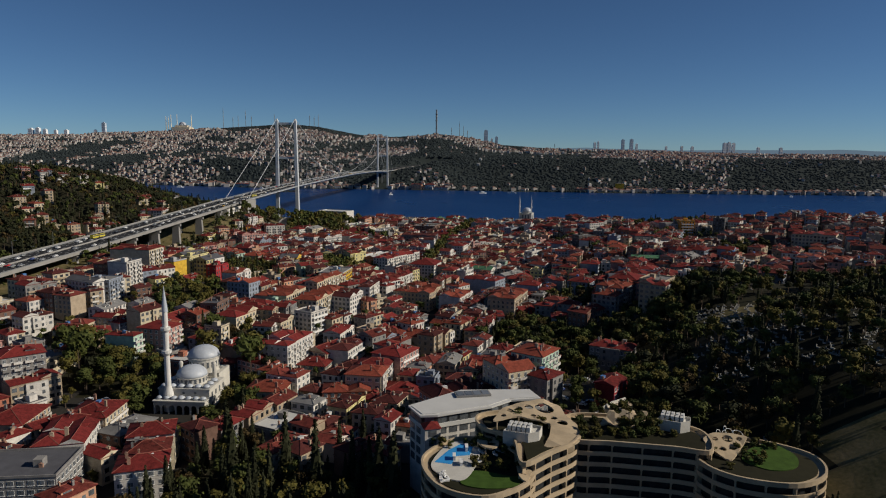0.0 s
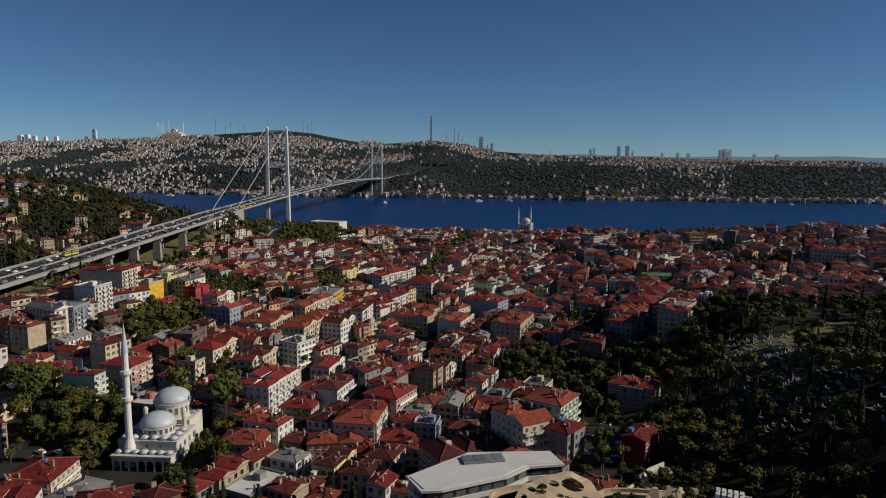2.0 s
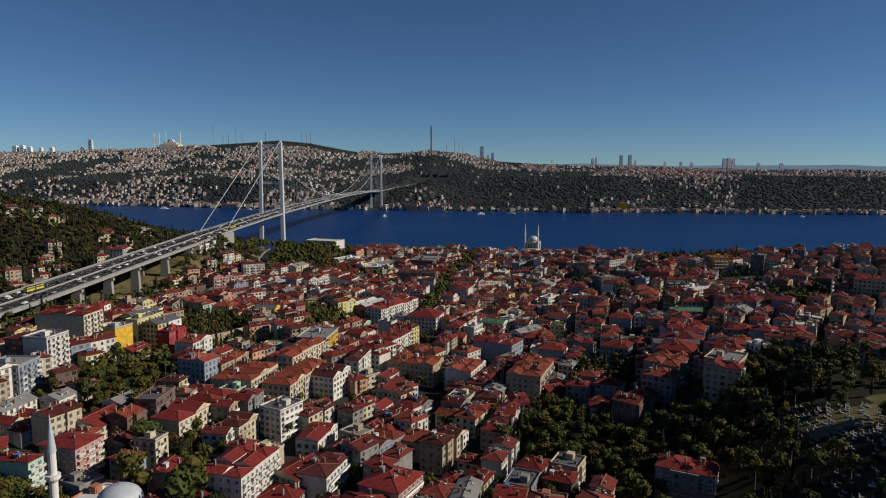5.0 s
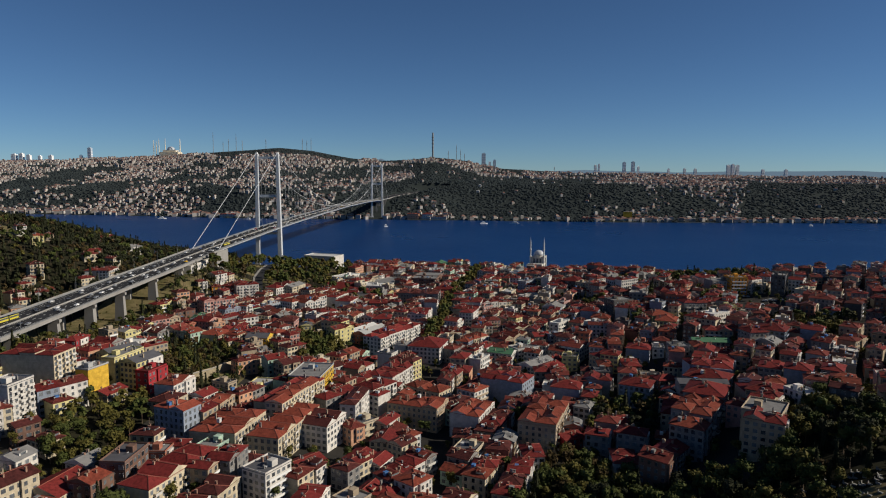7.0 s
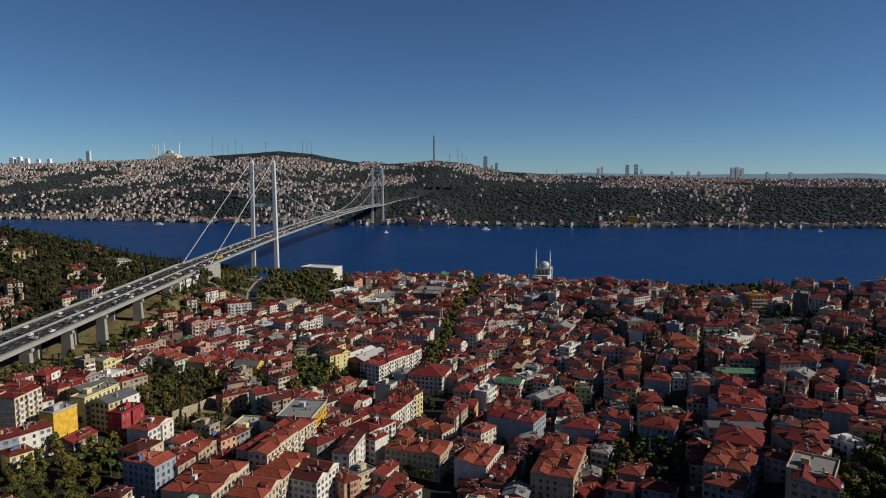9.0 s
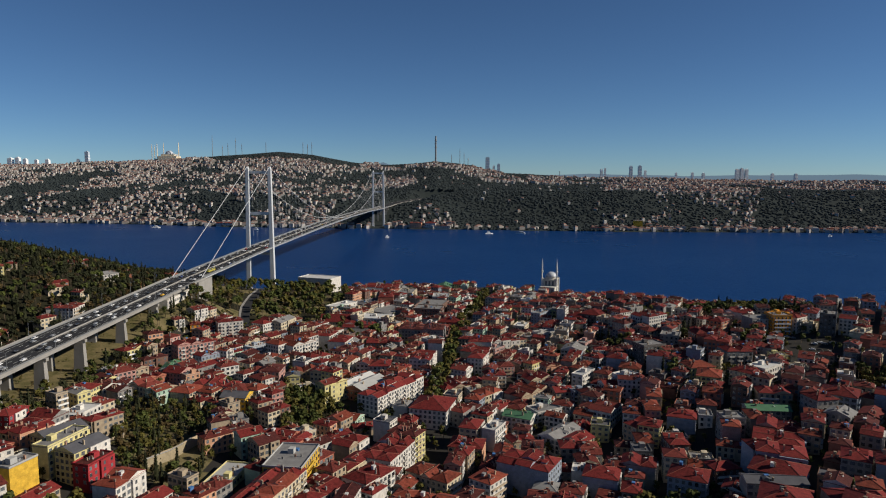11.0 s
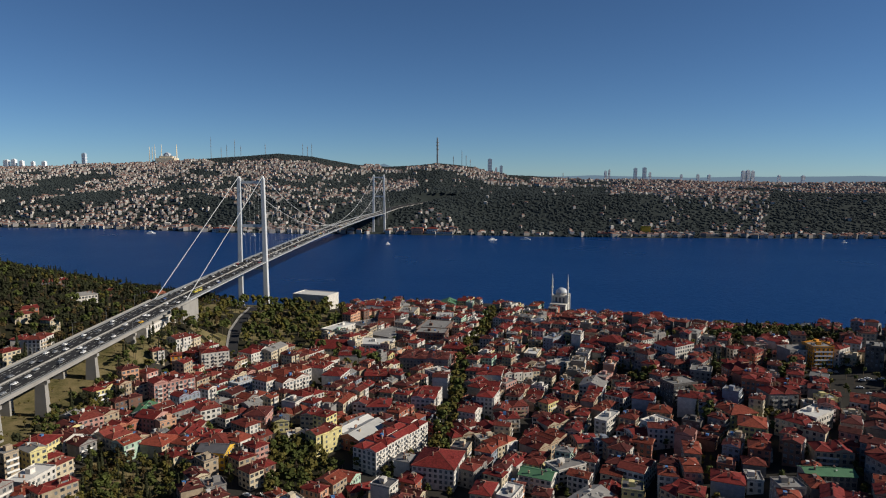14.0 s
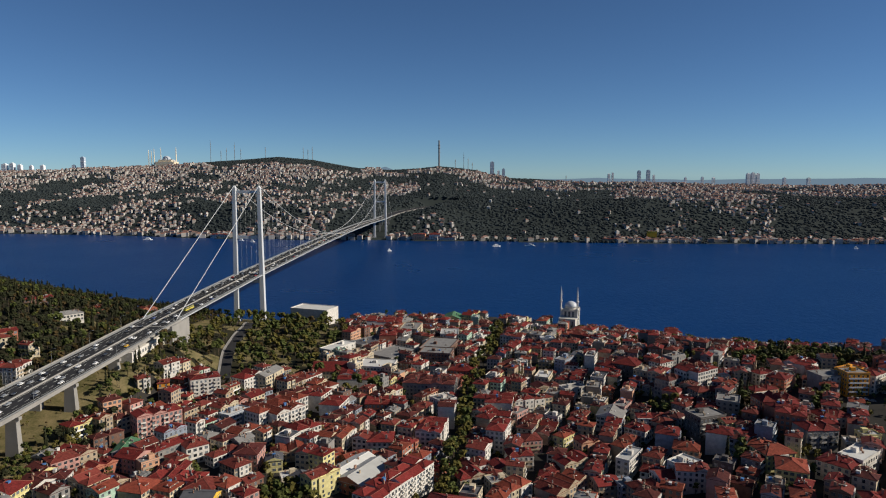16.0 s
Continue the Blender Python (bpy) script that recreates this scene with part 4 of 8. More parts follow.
house(49.8, 472.9, 41.2, 17.3, 12.0, 3, "beige", "tile_orange", "gable", 1, base=4.3, fh=2.87)
house(66.5, 467.8, 12.2, 12.3, 12.0, 3, "beige", "tile_red", "gable", 1, base=5.3, fh=2.87)
house(75.7, 464.4, 17.6, 8.6, 10.0, 3, "bluegrey", "flat_grey", "flat", 1, base=6.4, fh=2.87)
house(85.4, 457.6, 20.5, 17.7, 12.0, 3, "beige", "tile_rust", "hip", 1, base=8.0, fh=2.53)
house(61.3, 635.5, 18.4, 22.1, 12.0, 3, "beige", "tile_dark", "gable", 0, base=5.1, fh=2.53)
house(79.4, 624.9, 22.7, 17.9, 9.0, 3, "white", "flat_grey", "flat", 0, base=7.0, fh=2.87)
house(34.1, 649.8, 44.7, 12.5, 14.0, 3, "pink", "tile_red", "gable", 0, base=4.1, fh=2.87)
house(43.2, 658.8, 44.7, 12.5, 13.2, 3, "white", "tile_rust", "gable", 0, base=4.1, fh=2.57)
house(71.4, 777.4, -19.7, 19.9, 12.0, 3, "brick", "tile_red", "gable", 0, base=5.6, fh=2.53)
house(84.3, 776.0, 0.0, 14.0, 10.0, 3, "bluegrey", "flat_white", "flat", 0, base=7.4, fh=3.20)
house(-20.1, 598.8, 37.1, 14.4, 14.0, 4, "white", "flat_grey", "flat", 0, base=4.1, fh=2.90)
house(188.8, 531.8, 5.0, 24.0, 14.0, 5, "brick", "tile_red", "hip", 0, base=23.6, fh=2.92, bays=5)
house(265.5, 577.0, 0.0, 15.6, 14.0, 5, "ochre", "flat_grey", "flat", 0, base=26.7, fh=3.12)
house(251.4, 583.6, 11.7, 19.8, 14.0, 4, "grey", "flat_grey", "flat", 0, base=25.8, fh=3.15)
house(182.1, 451.2, 39.2, 14.7, 16.0, 3, "cream", "tile_red", "hip", 1, base=23.8, fh=2.87)
house(196.6, 457.9, 36.4, 21.2, 12.0, 3, "white", "flat_white", "flat", 1, base=24.0, fh=3.20)
house(110.4, 470.7, 36.0, 14.5, 12.0, 4, "white", "flat_white", "flat", 1, base=12.8, fh=2.65)
house(99.6, 465.4, 12.7, 15.0, 12.0, 3, "white", "tile_red", "gable", 1, base=10.3, fh=2.87)
house(155.1, 517.9, 19.5, 14.1, 9.0, 3, "lemon", "tile_rust", "gable", 0, base=20.6, fh=2.87)
house(155.3, 499.4, 28.4, 12.4, 12.0, 3, "beige", "tile_red", "gable", 0, base=21.0, fh=2.53)
house(198.9, 570.2, 17.1, 20.4, 10.0, 3, "salmon", "tile_red", "hip", 0, base=24.0, fh=2.53)
house(167.3, 608.4, 24.4, 27.8, 12.0, 4, "white", "tile_red", "hip", 0, base=22.3, fh=3.15, bays=3)
house(159.2, 575.9, 14.3, 12.1, 12.0, 3, "beige", "tile_rust", "hip", 0, base=21.9, fh=2.53)
house(171.2, 579.0, 14.3, 12.1, 11.2, 3, "cream", "tile_red", "hip", 0, base=21.9, fh=2.23)
house(235.4, 677.8, -12.1, 17.7, 14.0, 3, "brick", "tile_red", "hip", 0, base=24.2, fh=2.53)
house(218.2, 608.1, 23.9, 17.5, 10.0, 3, "white", "tile_red", "hip", 0, base=24.4, fh=2.53)
house(280.8, 580.1, 37.2, 17.7, 12.0, 4, "white", "tile_red", "hip", 0, base=28.3, fh=2.90)
house(-193.2, 338.5, 58.9, 19.2, 16.0, 5, "lemon", "flat_dark", "gable", 1, base=22.0, fh=2.72)
house(-179.1, 294.7, 73.5, 13.8, 10.0, 2, "beige", "tile_red", "gable", 1, base=21.2, fh=2.80)
house(-89.1, 303.3, 73.2, 45.6, 16.0, 5, "cream", "tile_red", "hip", 1, base=10.8, fh=2.72, bays=6)
house(-47.6, 329.8, 56.2, 21.2, 14.0, 4, "white", "tile_red", "hip", 1, base=6.4, fh=3.15, bays=3)
house(-57.8, 411.6, 22.0, 14.7, 8.0, 2, "beige", "tile_red", "hip", 1, base=6.2, fh=2.30)
house(-70.6, 393.4, 25.1, 12.3, 8.0, 2, "beige", "tile_red", "hip", 1, base=7.6, fh=2.80)
house(49.8, 434.7, 28.1, 18.5, 12.0, 3, "white", "flat_grey", "flat", 1, base=4.3, fh=2.87)
house(35.6, 445.1, 62.1, 19.2, 10.0, 3, "lemon", "tile_rust", "gable", 1, base=4.0, fh=2.53)
house(-0.1, 381.0, -12.0, 18.3, 14.0, 3, "salmon", "tile_red", "hip", 1, base=4.0, fh=2.87)
house(30.3, 391.9, 19.4, 15.1, 10.0, 2, "beige", "tile_red", "hip", 1, base=4.0, fh=3.30)
house(53.3, 396.7, 46.3, 24.5, 14.0, 3, "white", "flat_grey", "gable", 1, base=4.6, fh=2.53)
house(61.2, 387.9, 46.8, 13.7, 12.0, 3, "cream", "tile_red", "gable", 1, base=5.1, fh=2.53)
house(85.4, 424.1, 54.8, 21.2, 14.0, 3, "white", "tile_rust", "gable", 1, base=8.6, fh=2.87)
house(98.3, 394.8, 28.1, 18.3, 10.0, 3, "beige", "tile_red", "gable", 1, base=10.2, fh=2.87)
house(111.2, 462.1, -10.0, 17.4, 10.0, 4, "white", "tile_rust", "hip", 1, base=12.1, fh=2.90)
house(0.5, 278.7, -5.8, 10.9, 12.0, 2, "beige", "tile_dark", "hip", 1, base=4.0, fh=3.30)
house(50.1, 272.5, 27.5, 10.8, 10.0, 3, "red", "tile_red", "gable", 1, base=4.2, fh=2.53)
house(62.7, 272.3, 11.1, 12.9, 10.0, 2, "grey", "tile_red", "hip", 1, base=4.9, fh=3.30)
house(77.1, 270.2, -6.0, 10.5, 10.0, 3, "beige", "tile_red", "hip", 1, base=6.6, fh=2.53)
house(125.6, 302.7, -5.1, 24.8, 9.0, 4, "grey", "flat_dark", "gable", 1, base=17.4, fh=2.90)
house(136.6, 337.8, -0.2, 12.2, 12.0, 4, "bluegrey", "tile_red", "hip", 1, base=18.4, fh=2.90)
house(184.2, 318.1, -13.1, 12.3, 11.2, 3, "grey", "tile_rust", "hip", 1, base=23.9, fh=2.90)
house(145.0, 275.4, -4.7, 23.0, 14.0, 3, "beige", "tile_red", "hip", 1, base=26.7, fh=2.53)
house(139.8, 376.9, 0.0, 11.5, 10.0, 4, "grey", "flat_grey", "flat", 1, base=17.9, fh=2.90)
house(179.4, 411.9, -12.1, 18.1, 12.0, 3, "beige", "tile_red", "hip", 1, base=23.1, fh=2.87)
house(164.8, 389.5, -5.8, 22.7, 10.0, 3, "grey", "flat_green", "gable", 1, base=21.7, fh=2.53)
house(152.2, 255.9, 17.6, 8.9, 12.0, 3, "white", "flat_white", "flat", 1, base=32.2, fh=2.53)
house(192.8, 368.4, -46.4, 11.9, 12.0, 4, "grey", "flat_grey", "gable", 1, base=23.9, fh=2.65)
house(116.5, 332.4, 10.9, 12.7, 10.0, 3, "brown", "tile_red", "hip", 1, base=13.4, fh=2.87)
house(-213.2, 226.2, 63.9, 10.5, 24.0, 5, "white", "flat_dark", "gable", 1, base=24.0, fh=2.72)
house(-206.2, 230.9, 88.2, 15.9, 16.0, 5, "bluegrey", "flat_grey", "flat", 1, base=23.8, fh=2.72, bays=3)
house(-161.2, 159.1, 76.4, 6.8, 16.0, 5, "mint", "tile_red", "hip", 2, base=9.1, fh=2.92, bays=2)
house(-149.2, 172.9, 74.7, 13.7, 16.0, 5, "pink", "tile_red", "hip", 2, base=10.9, fh=2.72, bays=3)
house(-184.7, 198.1, 76.0, 17.8, 12.0, 2, "cream", "tile_red", "gable", 2, base=18.3, fh=2.80)
house(-153.8, 202.4, 76.1, 17.9, 16.0, 2, "cream", "tile_red", "gable", 1, base=15.9, fh=2.80)
house(-190.6, 203.2, 76.6, 17.3, 10.0, 3, "white", "flat_grey", "gable", 1, base=19.8, fh=2.53)
house(-177.5, 215.9, 76.0, 10.3, 10.0, 2, "white", "flat_grey", "gable", 1, base=20.2, fh=3.30)
house(-197.5, 181.5, 86.1, 19.1, 12.0, 2, "cream", "tile_rust", "gable", 2, base=16.1, fh=2.80)
house(-178.6, 192.8, 63.2, 11.1, 12.0, 2, "bluegrey", "tile_red", "hip", 2, base=16.6, fh=2.80)
house(-184.0, 176.0, 29.9, 14.4, 12.0, 3, "beige", "tile_red", "hip", 2, base=13.1, fh=2.53)
house(-107.3, 165.0, 79.4, 12.0, 16.0, 3, "beige", "tile_red", "hip", 2, base=7.8, fh=3.20)
house(-92.1, 153.3, 57.0, 17.1, 16.0, 3, "pink", "tile_red", "hip", 2, base=5.8, fh=2.87)
house(-54.4, 172.3, 74.0, 21.0, 12.0, 3, "white", "tile_dark", "gable", 2, base=5.6, fh=3.20)
house(-63.9, 172.1, 59.7, 16.7, 14.0, 3, "cream", "tile_red", "gable", 2, base=6.0, fh=2.53)
house(-46.6, 119.6, 6.2, 20.3, 12.0, 3, "brick", "tile_orange", "hip", 2, base=4.0, fh=2.53)
house(-22.7, 126.3, -5.0, 13.7, 12.0, 2, "beige", "tile_red", "hip", 2, base=4.1, fh=2.80)
house(-79.3, 114.7, 85.6, 14.2, 16.0, 3, "cream", "tile_orange", "hip", 2, base=4.1, fh=3.20)
house(-73.6, 126.5, 68.2, 10.2, 16.0, 4, "white", "tile_rust", "hip", 2, base=4.2, fh=2.90)
house(-43.7, 246.5, -24.3, 19.0, 12.0, 2, "white", "tile_red", "gable", 1, base=6.9, fh=2.80)
house(-37.4, 268.0, 77.6, 12.1, 12.0, 3, "cream", "tile_red", "gable", 1, base=5.2, fh=2.53)
house(-34.8, 280.1, 77.6, 12.1, 11.2, 3, "white", "tile_rust", "gable", 1, base=5.2, fh=2.23)
house(-16.9, 204.8, 65.9, 13.3, 14.0, 3, "beige", "tile_orange", "gable", 1, base=4.0, fh=2.87)
house(-68.8, 237.0, 49.0, 13.3, 12.0, 2, "beige", "tile_red", "gable", 1, base=8.9, fh=2.80)
house(-36.2, 215.7, -24.6, 15.8, 10.0, 2, "beige", "tile_red", "hip", 1, base=5.9, fh=3.30)
house(-62.7, 205.9, 76.3, 21.5, 10.0, 2, "white", "tile_red", "gable", 1, base=7.7, fh=3.30)
house(-67.4, 160.2, -10.8, 14.5, 14.0, 2, "beige", "tile_red", "hip", 2, base=5.6, fh=2.30)
house(78.2, 286.6, 0.8, 13.5, 12.0, 3, "grey", "tile_red", "hip", 1, base=6.9, fh=2.53)
house(-356.8, 717.1, 47.6, 23.3, 12.0, 2, "white", "flat_grey", "hip", 0, base=46.8, fh=3.30)
house(-370.4, 798.2, 35.1, 10.3, 9.0, 2, "brick", "tile_orange", "hip", 0, base=38.0, fh=2.80)
house(-317.4, 715.0, 38.4, 7.4, 9.0, 2, "salmon", "tile_red", "hip", 0, base=38.7, fh=2.30)
house(-499.5, 910.1, 65.1, 20.9, 10.0, 2, "pink", "tile_rust", "hip", 0, base=30.7, fh=2.80)
house(-310.4, 568.0, 87.9, 16.4, 12.0, 4, "white", "tile_rust", "hip", 0, base=38.5, fh=2.65)
house(-322.6, 566.7, 98.8, 11.1, 10.0, 3, "white", "tile_red", "hip", 0, base=40.5, fh=2.87)
house(-190.2, 124.6, 37.8, 16.8, 14.0, 7, "grey", "tile_red", "hip", 2, base=4.4, fh=2.94, bays=4)
house(-220.8, 204.5, -17.8, 11.4, 11.0, 5, "brown", "tile_dark", "hip", 1, base=21.9, fh=2.72)
house(-209.7, 200.9, -17.8, 11.4, 10.2, 5, "beige", "tile_rust", "hip", 1, base=21.9, fh=2.54)
house(-116.0, 211.6, 70.2, 38.1, 14.0, 4, "cream", "tile_red", "hip", 1, base=12.8, fh=2.90, bays=5)
house(-82.3, 161.6, 72.8, 25.3, 16.0, 5, "white", "tile_red", "hip", 2, base=6.1, fh=3.12, bays=5)
house(-79.8, 214.9, 60.2, 14.3, 12.0, 5, "white", "flat_dark", "flat", 1, base=9.7, fh=2.72)
house(-83.7, 264.9, 75.8, 43.3, 15.0, 4, "cream", "tile_orange", "hip", 1, base=10.2, fh=3.15, bays=4)
house(-38.6, 127.2, 81.1, 13.7, 16.0, 4, "cream", "tile_orange", "hip", 2, base=4.1, fh=3.15)
house(-36.5, 141.0, 81.1, 13.7, 15.2, 4, "white", "tile_red", "hip", 2, base=4.1, fh=2.92)
house(-27.7, 155.3, 62.9, 17.8, 16.0, 5, "pink", "tile_red", "hip", 2, base=4.1, fh=2.72)
house(-165.2, 78.6, 92.4, 19.3, 16.0, 4, "beige", "tile_red", "hip", 2, base=4.0, fh=2.65, bays=3)
house(-140.6, 89.9, 89.3, 17.6, 16.0, 3, "cream", "tile_red", "hip", 2, base=4.0, fh=2.87)
house(-134.8, 58.9, 103.4, 21.1, 16.0, 4, "white", "tile_red", "hip", 2, base=4.0, fh=2.90)
house(-135.3, 36.4, 96.2, 19.5, 26.0, 4, "grey", "flat_dark", "flat", 2, base=4.0, fh=2.90)
house(-100.1, 39.1, 106.8, 12.4, 15.0, 4, "white", "tile_red", "hip", 2, base=4.0, fh=2.90)
house(-103.8, 51.2, 106.8, 12.4, 14.2, 4, "cream", "tile_rust", "hip", 2, base=4.0, fh=2.67)
house(-107.4, 63.4, 106.8, 12.4, 15.0, 4, "white", "tile_red", "hip", 2, base=4.0, fh=3.02)
house(81.1, 164.2, -28.5, 20.7, 13.0, 3, "grey", "tile_red", "hip", 2, base=9.2, fh=3.20)
house(78.6, 228.4, 48.8, 11.9, 12.0, 4, "brown", "tile_rust", "gable", 1, base=9.7, fh=2.90)
house(86.6, 237.6, 48.8, 11.9, 11.2, 4, "beige", "tile_red", "gable", 1, base=9.7, fh=2.67)
house(220.0, 587.9, 42.5, 15.0, 13.0, 4, "brick", "tile_red", "hip", 0, base=24.5, fh=2.72)
house(-46.0, 461.4, 57.7, 51.2, 16.0, 5, "white", "tile_red", "hip", 1, base=5.0, fh=2.72, bays=6)
house(-201.6, 534.2, 42.5, 27.8, 12.0, 5, "pink", "tile_red", "hip", 0, base=13.0, fh=3.12, bays=4)
house(-195.2, 603.0, 27.4, 20.8, 12.0, 6, "white", "tile_red", "hip", 0, base=13.1, fh=2.77, bays=3)
house(-171.0, 628.2, 60.5, 20.1, 14.0, 4, "white", "tile_red", "hip", 0, base=11.2, fh=3.15)
house(-157.8, 637.6, 73.0, 25.3, 12.0, 4, "cream", "flat_grey", "gable", 0, base=10.6, fh=3.15)
house(-241.4, 516.5, 58.1, 17.4, 11.0, 3, "lemon", "tile_red", "hip", 0, base=18.9, fh=3.20)
house(-236.0, 544.1, 46.7, 11.7, 10.0, 4, "salmon", "tile_dark", "hip", 0, base=21.0, fh=3.15)
house(-141.0, 439.8, 83.5, 12.3, 16.0, 3, "yellow", "flat_dark", "gable", 1, base=9.7, fh=3.20)
house(-71.9, 488.7, 59.8, 29.8, 16.0, 2, "beige", "flat_white", "gable", 0, base=6.2, fh=3.30)
house(7.6, 334.4, 50.8, 13.5, 12.0, 4, "white", "tile_orange", "hip", 1, base=4.0, fh=2.90)
house(141.9, 329.2, -23.1, 21.2, 14.0, 4, "bluegrey", "tile_red", "hip", 1, base=18.1, fh=3.15)
house(192.4, 387.5, 10.2, 13.0, 13.0, 4, "grey", "tile_red", "hip", 1, base=24.0, fh=3.15)
house(-171.2, 909.2, -19.7, 48.2, 28.0, 6, "white", "flat_white", "flat", 0, base=4.1, fh=2.77, win=False, plain=True, label="large white sheet-clad hall near the bridge tower")
house(-92.3, 776.8, 47.1, 37.0, 20.0, 2, "grey", "flat_dark", "flat", 0, base=7.2, fh=3.30)
house(-60.5, 799.7, 54.5, 15.4, 12.0, 4, "grey", "tile_red", "hip", 0, base=5.6, fh=3.15)
house(-43.3, 654.4, -10.4, 10.9, 12.0, 4, "grey", "tile_dark", "hip", 0, base=4.8, fh=2.65)
house(-32.3, 652.4, -10.4, 10.9, 11.2, 4, "beige", "tile_rust", "hip", 0, base=4.8, fh=2.42)
house(-21.4, 650.4, -10.4, 10.9, 12.0, 4, "grey", "tile_dark", "hip", 0, base=4.8, fh=2.77)
house(86.8, 691.3, 53.5, 22.4, 10.0, 4, "bluegrey", "flat_grey", "flat", 0, base=8.5, fh=2.90)
house(116.3, 653.3, 39.7, 15.2, 16.0, 3, "brown", "tile_red", "hip", 0, base=15.4, fh=3.20)
house(153.1, 641.7, 33.4, 15.0, 11.0, 4, "white", "tile_rust", "hip", 0, base=20.6, fh=2.72)
house(142.0, 523.4, 20.2, 19.4, 14.0, 4, "dark", "flat_grey", "flat", 0, base=18.6, fh=3.15)
house(38.0, 602.6, 23.1, 15.8, 10.0, 3, "white", "tile_red", "hip", 0, base=4.4, fh=3.20)
house(52.7, 608.9, 23.1, 15.8, 9.2, 3, "cream", "tile_rust", "hip", 0, base=4.4, fh=2.90)
house(8.6, 577.8, 50.9, 14.6, 12.0, 3, "white", "tile_red", "gable", 0, base=4.0, fh=3.20)
house(-125.0, 554.0, 51.3, 23.3, 13.0, 5, "white", "tile_orange", "hip", 0, base=9.0, fh=2.92, bays=3)
house(144.0, 597.6, 36.7, 15.6, 12.0, 4, "grey", "tile_dark", "hip", 0, base=19.2, fh=2.92, bays=2)
house(233.9, 840.4, 0.0, 14.1, 10.0, 3, "cream", "tile_red", "hip", 0, base=-1.1, fh=2.87)
house(-190.4, 301.1, 72.7, 13.4, 8.0, 5, "yellow", "flat_grey", "flat", 1, fh=2.90, win=False)
house(-175.0, 323.1, 69.6, 18.1, 11.4, 5, "lemon", "flat_dark", "gable", 1, fh=2.90)
house(-187.1, 328.4, 76.3, 23.8, 8.2, 5, "lemon", "flat_grey", "flat", 1, fh=2.90)
house(-166.8, 316.4, 75.1, 14.7, 8.0, 4, "red", "tile_dark", "flat", 1, fh=2.90)
house(-214.2, 359.0, 75.6, 21.4, 14.0, 4, "grey", "tile_red", "hip", 1, fh=2.90)
house(-230.1, 360.2, 85.3, 14.2, 9.7, 4, "red", "tile_red", "hip", 1, fh=2.90)
house(-212.5, 392.1, 79.3, 19.0, 11.4, 3, "white", "flat_white", "flat", 1, fh=2.90)
house(-148.5, 301.7, 74.6, 17.6, 11.4, 4, "white", "tile_orange", "hip", 1, fh=2.90)
house(-132.1, 295.8, 69.5, 11.1, 9.4, 3, "white", "tile_red", "gable", 1, fh=2.90)
house(-121.5, 289.3, 80.0, 15.8, 8.0, 3, "beige", "tile_orange", "gable", 1, fh=2.90)
house(-131.5, 260.7, 67.7, 11.3, 16.8, 5, "bluegrey", "tile_orange", "hip", 1, fh=2.90)
house(-106.9, 256.0, 76.7, 28.3, 21.6, 4, "cream", "tile_orange", "hip", 1, fh=2.90, bays=5)
house(-84.9, 289.4, 72.8, 37.9, 9.1, 6, "cream", "tile_orange", "hip", 1, fh=2.90, bays=6)
house(-84.0, 334.2, 82.4, 26.2, 18.1, 5, "yellow", "flat_grey", "flat", 1, fh=2.90)
house(-96.5, 371.1, 69.2, 15.6, 25.6, 3, "brick", "tile_red", "gable", 1, fh=2.90)
house(-114.1, 331.5, 81.0, 26.6, 11.9, 1, "lemon", "flat_pale", "flat", 1, fh=2.90)
house(-55.1, 296.8, 80.1, 25.7, 8.0, 5, "white", "tile_dark", "gable", 1, fh=2.90)
house(-67.0, 271.3, 68.6, 18.2, 14.2, 4, "white", "tile_dark", "gable", 1, fh=2.90)
house(-38.5, 286.8, 64.0, 13.9, 8.0, 3, "cream", "tile_red", "gable", 1, fh=2.90)
house(-23.0, 309.2, 67.8, 16.9, 28.2, 4, "beige", "tile_orange", "hip", 1, fh=2.90)
house(-18.2, 343.8, 56.2, 12.4, 24.0, 3, "cream", "tile_orange", "hip", 1, fh=2.90)
house(-40.8, 362.4, 68.3, 32.6, 17.3, 4, "white", "tile_red", "hip", 1, fh=2.90, bays=3)
house(-32.8, 380.3, 62.2, 10.6, 17.4, 5, "lemon", "tile_dark", "gable", 1, fh=2.90)
house(-18.8, 435.6, 74.5, 24.6, 23.0, 4, "white", "tile_red", "hip", 1, fh=2.90)
house(-22.7, 755.7, 75.2, 46.0, 28.0, 4, "brown", "flat_grey", "flat", 0, fh=2.90)
house(187.5, 509.4, 61.5, 24.0, 16.7, 5, "brick", "tile_red", "hip", 0, fh=2.90)
house(297.9, 561.6, 57.3, 18.0, 11.5, 6, "dark", "flat_grey", "flat", 0, fh=2.90)
house(314.5, 561.7, 53.9, 18.0, 11.8, 4, "white", "tile_red", "hip", 0, fh=2.90)
house(292.7, 483.9, 55.3, 18.0, 17.1, 4, "grey", "tile_rust", "hip", 1, fh=2.90)
house(158.7, 452.8, 65.5, 17.9, 14.5, 3, "lemon", "tile_orange", "hip", 1, fh=2.90)
house(210.5, 398.8, 53.0, 18.1, 18.3, 4, "bluegrey", "tile_red", "hip", 1, fh=2.90)
house(235.2, 393.8, 52.9, 16.4, 12.7, 4, "bluegrey", "tile_red", "hip", 1, fh=2.90)
house(150.7, 348.7, 62.3, 17.8, 22.5, 3, "bluegrey", "tile_red", "hip", 1, fh=2.90)
house(158.5, 363.2, 61.8, 14.0, 20.6, 3, "beige", "tile_red", "hip", 1, fh=2.90)
house(98.8, 247.4, 54.9, 13.7, 14.6, 5, "grey", "tile_orange", "hip", 1, fh=2.90)
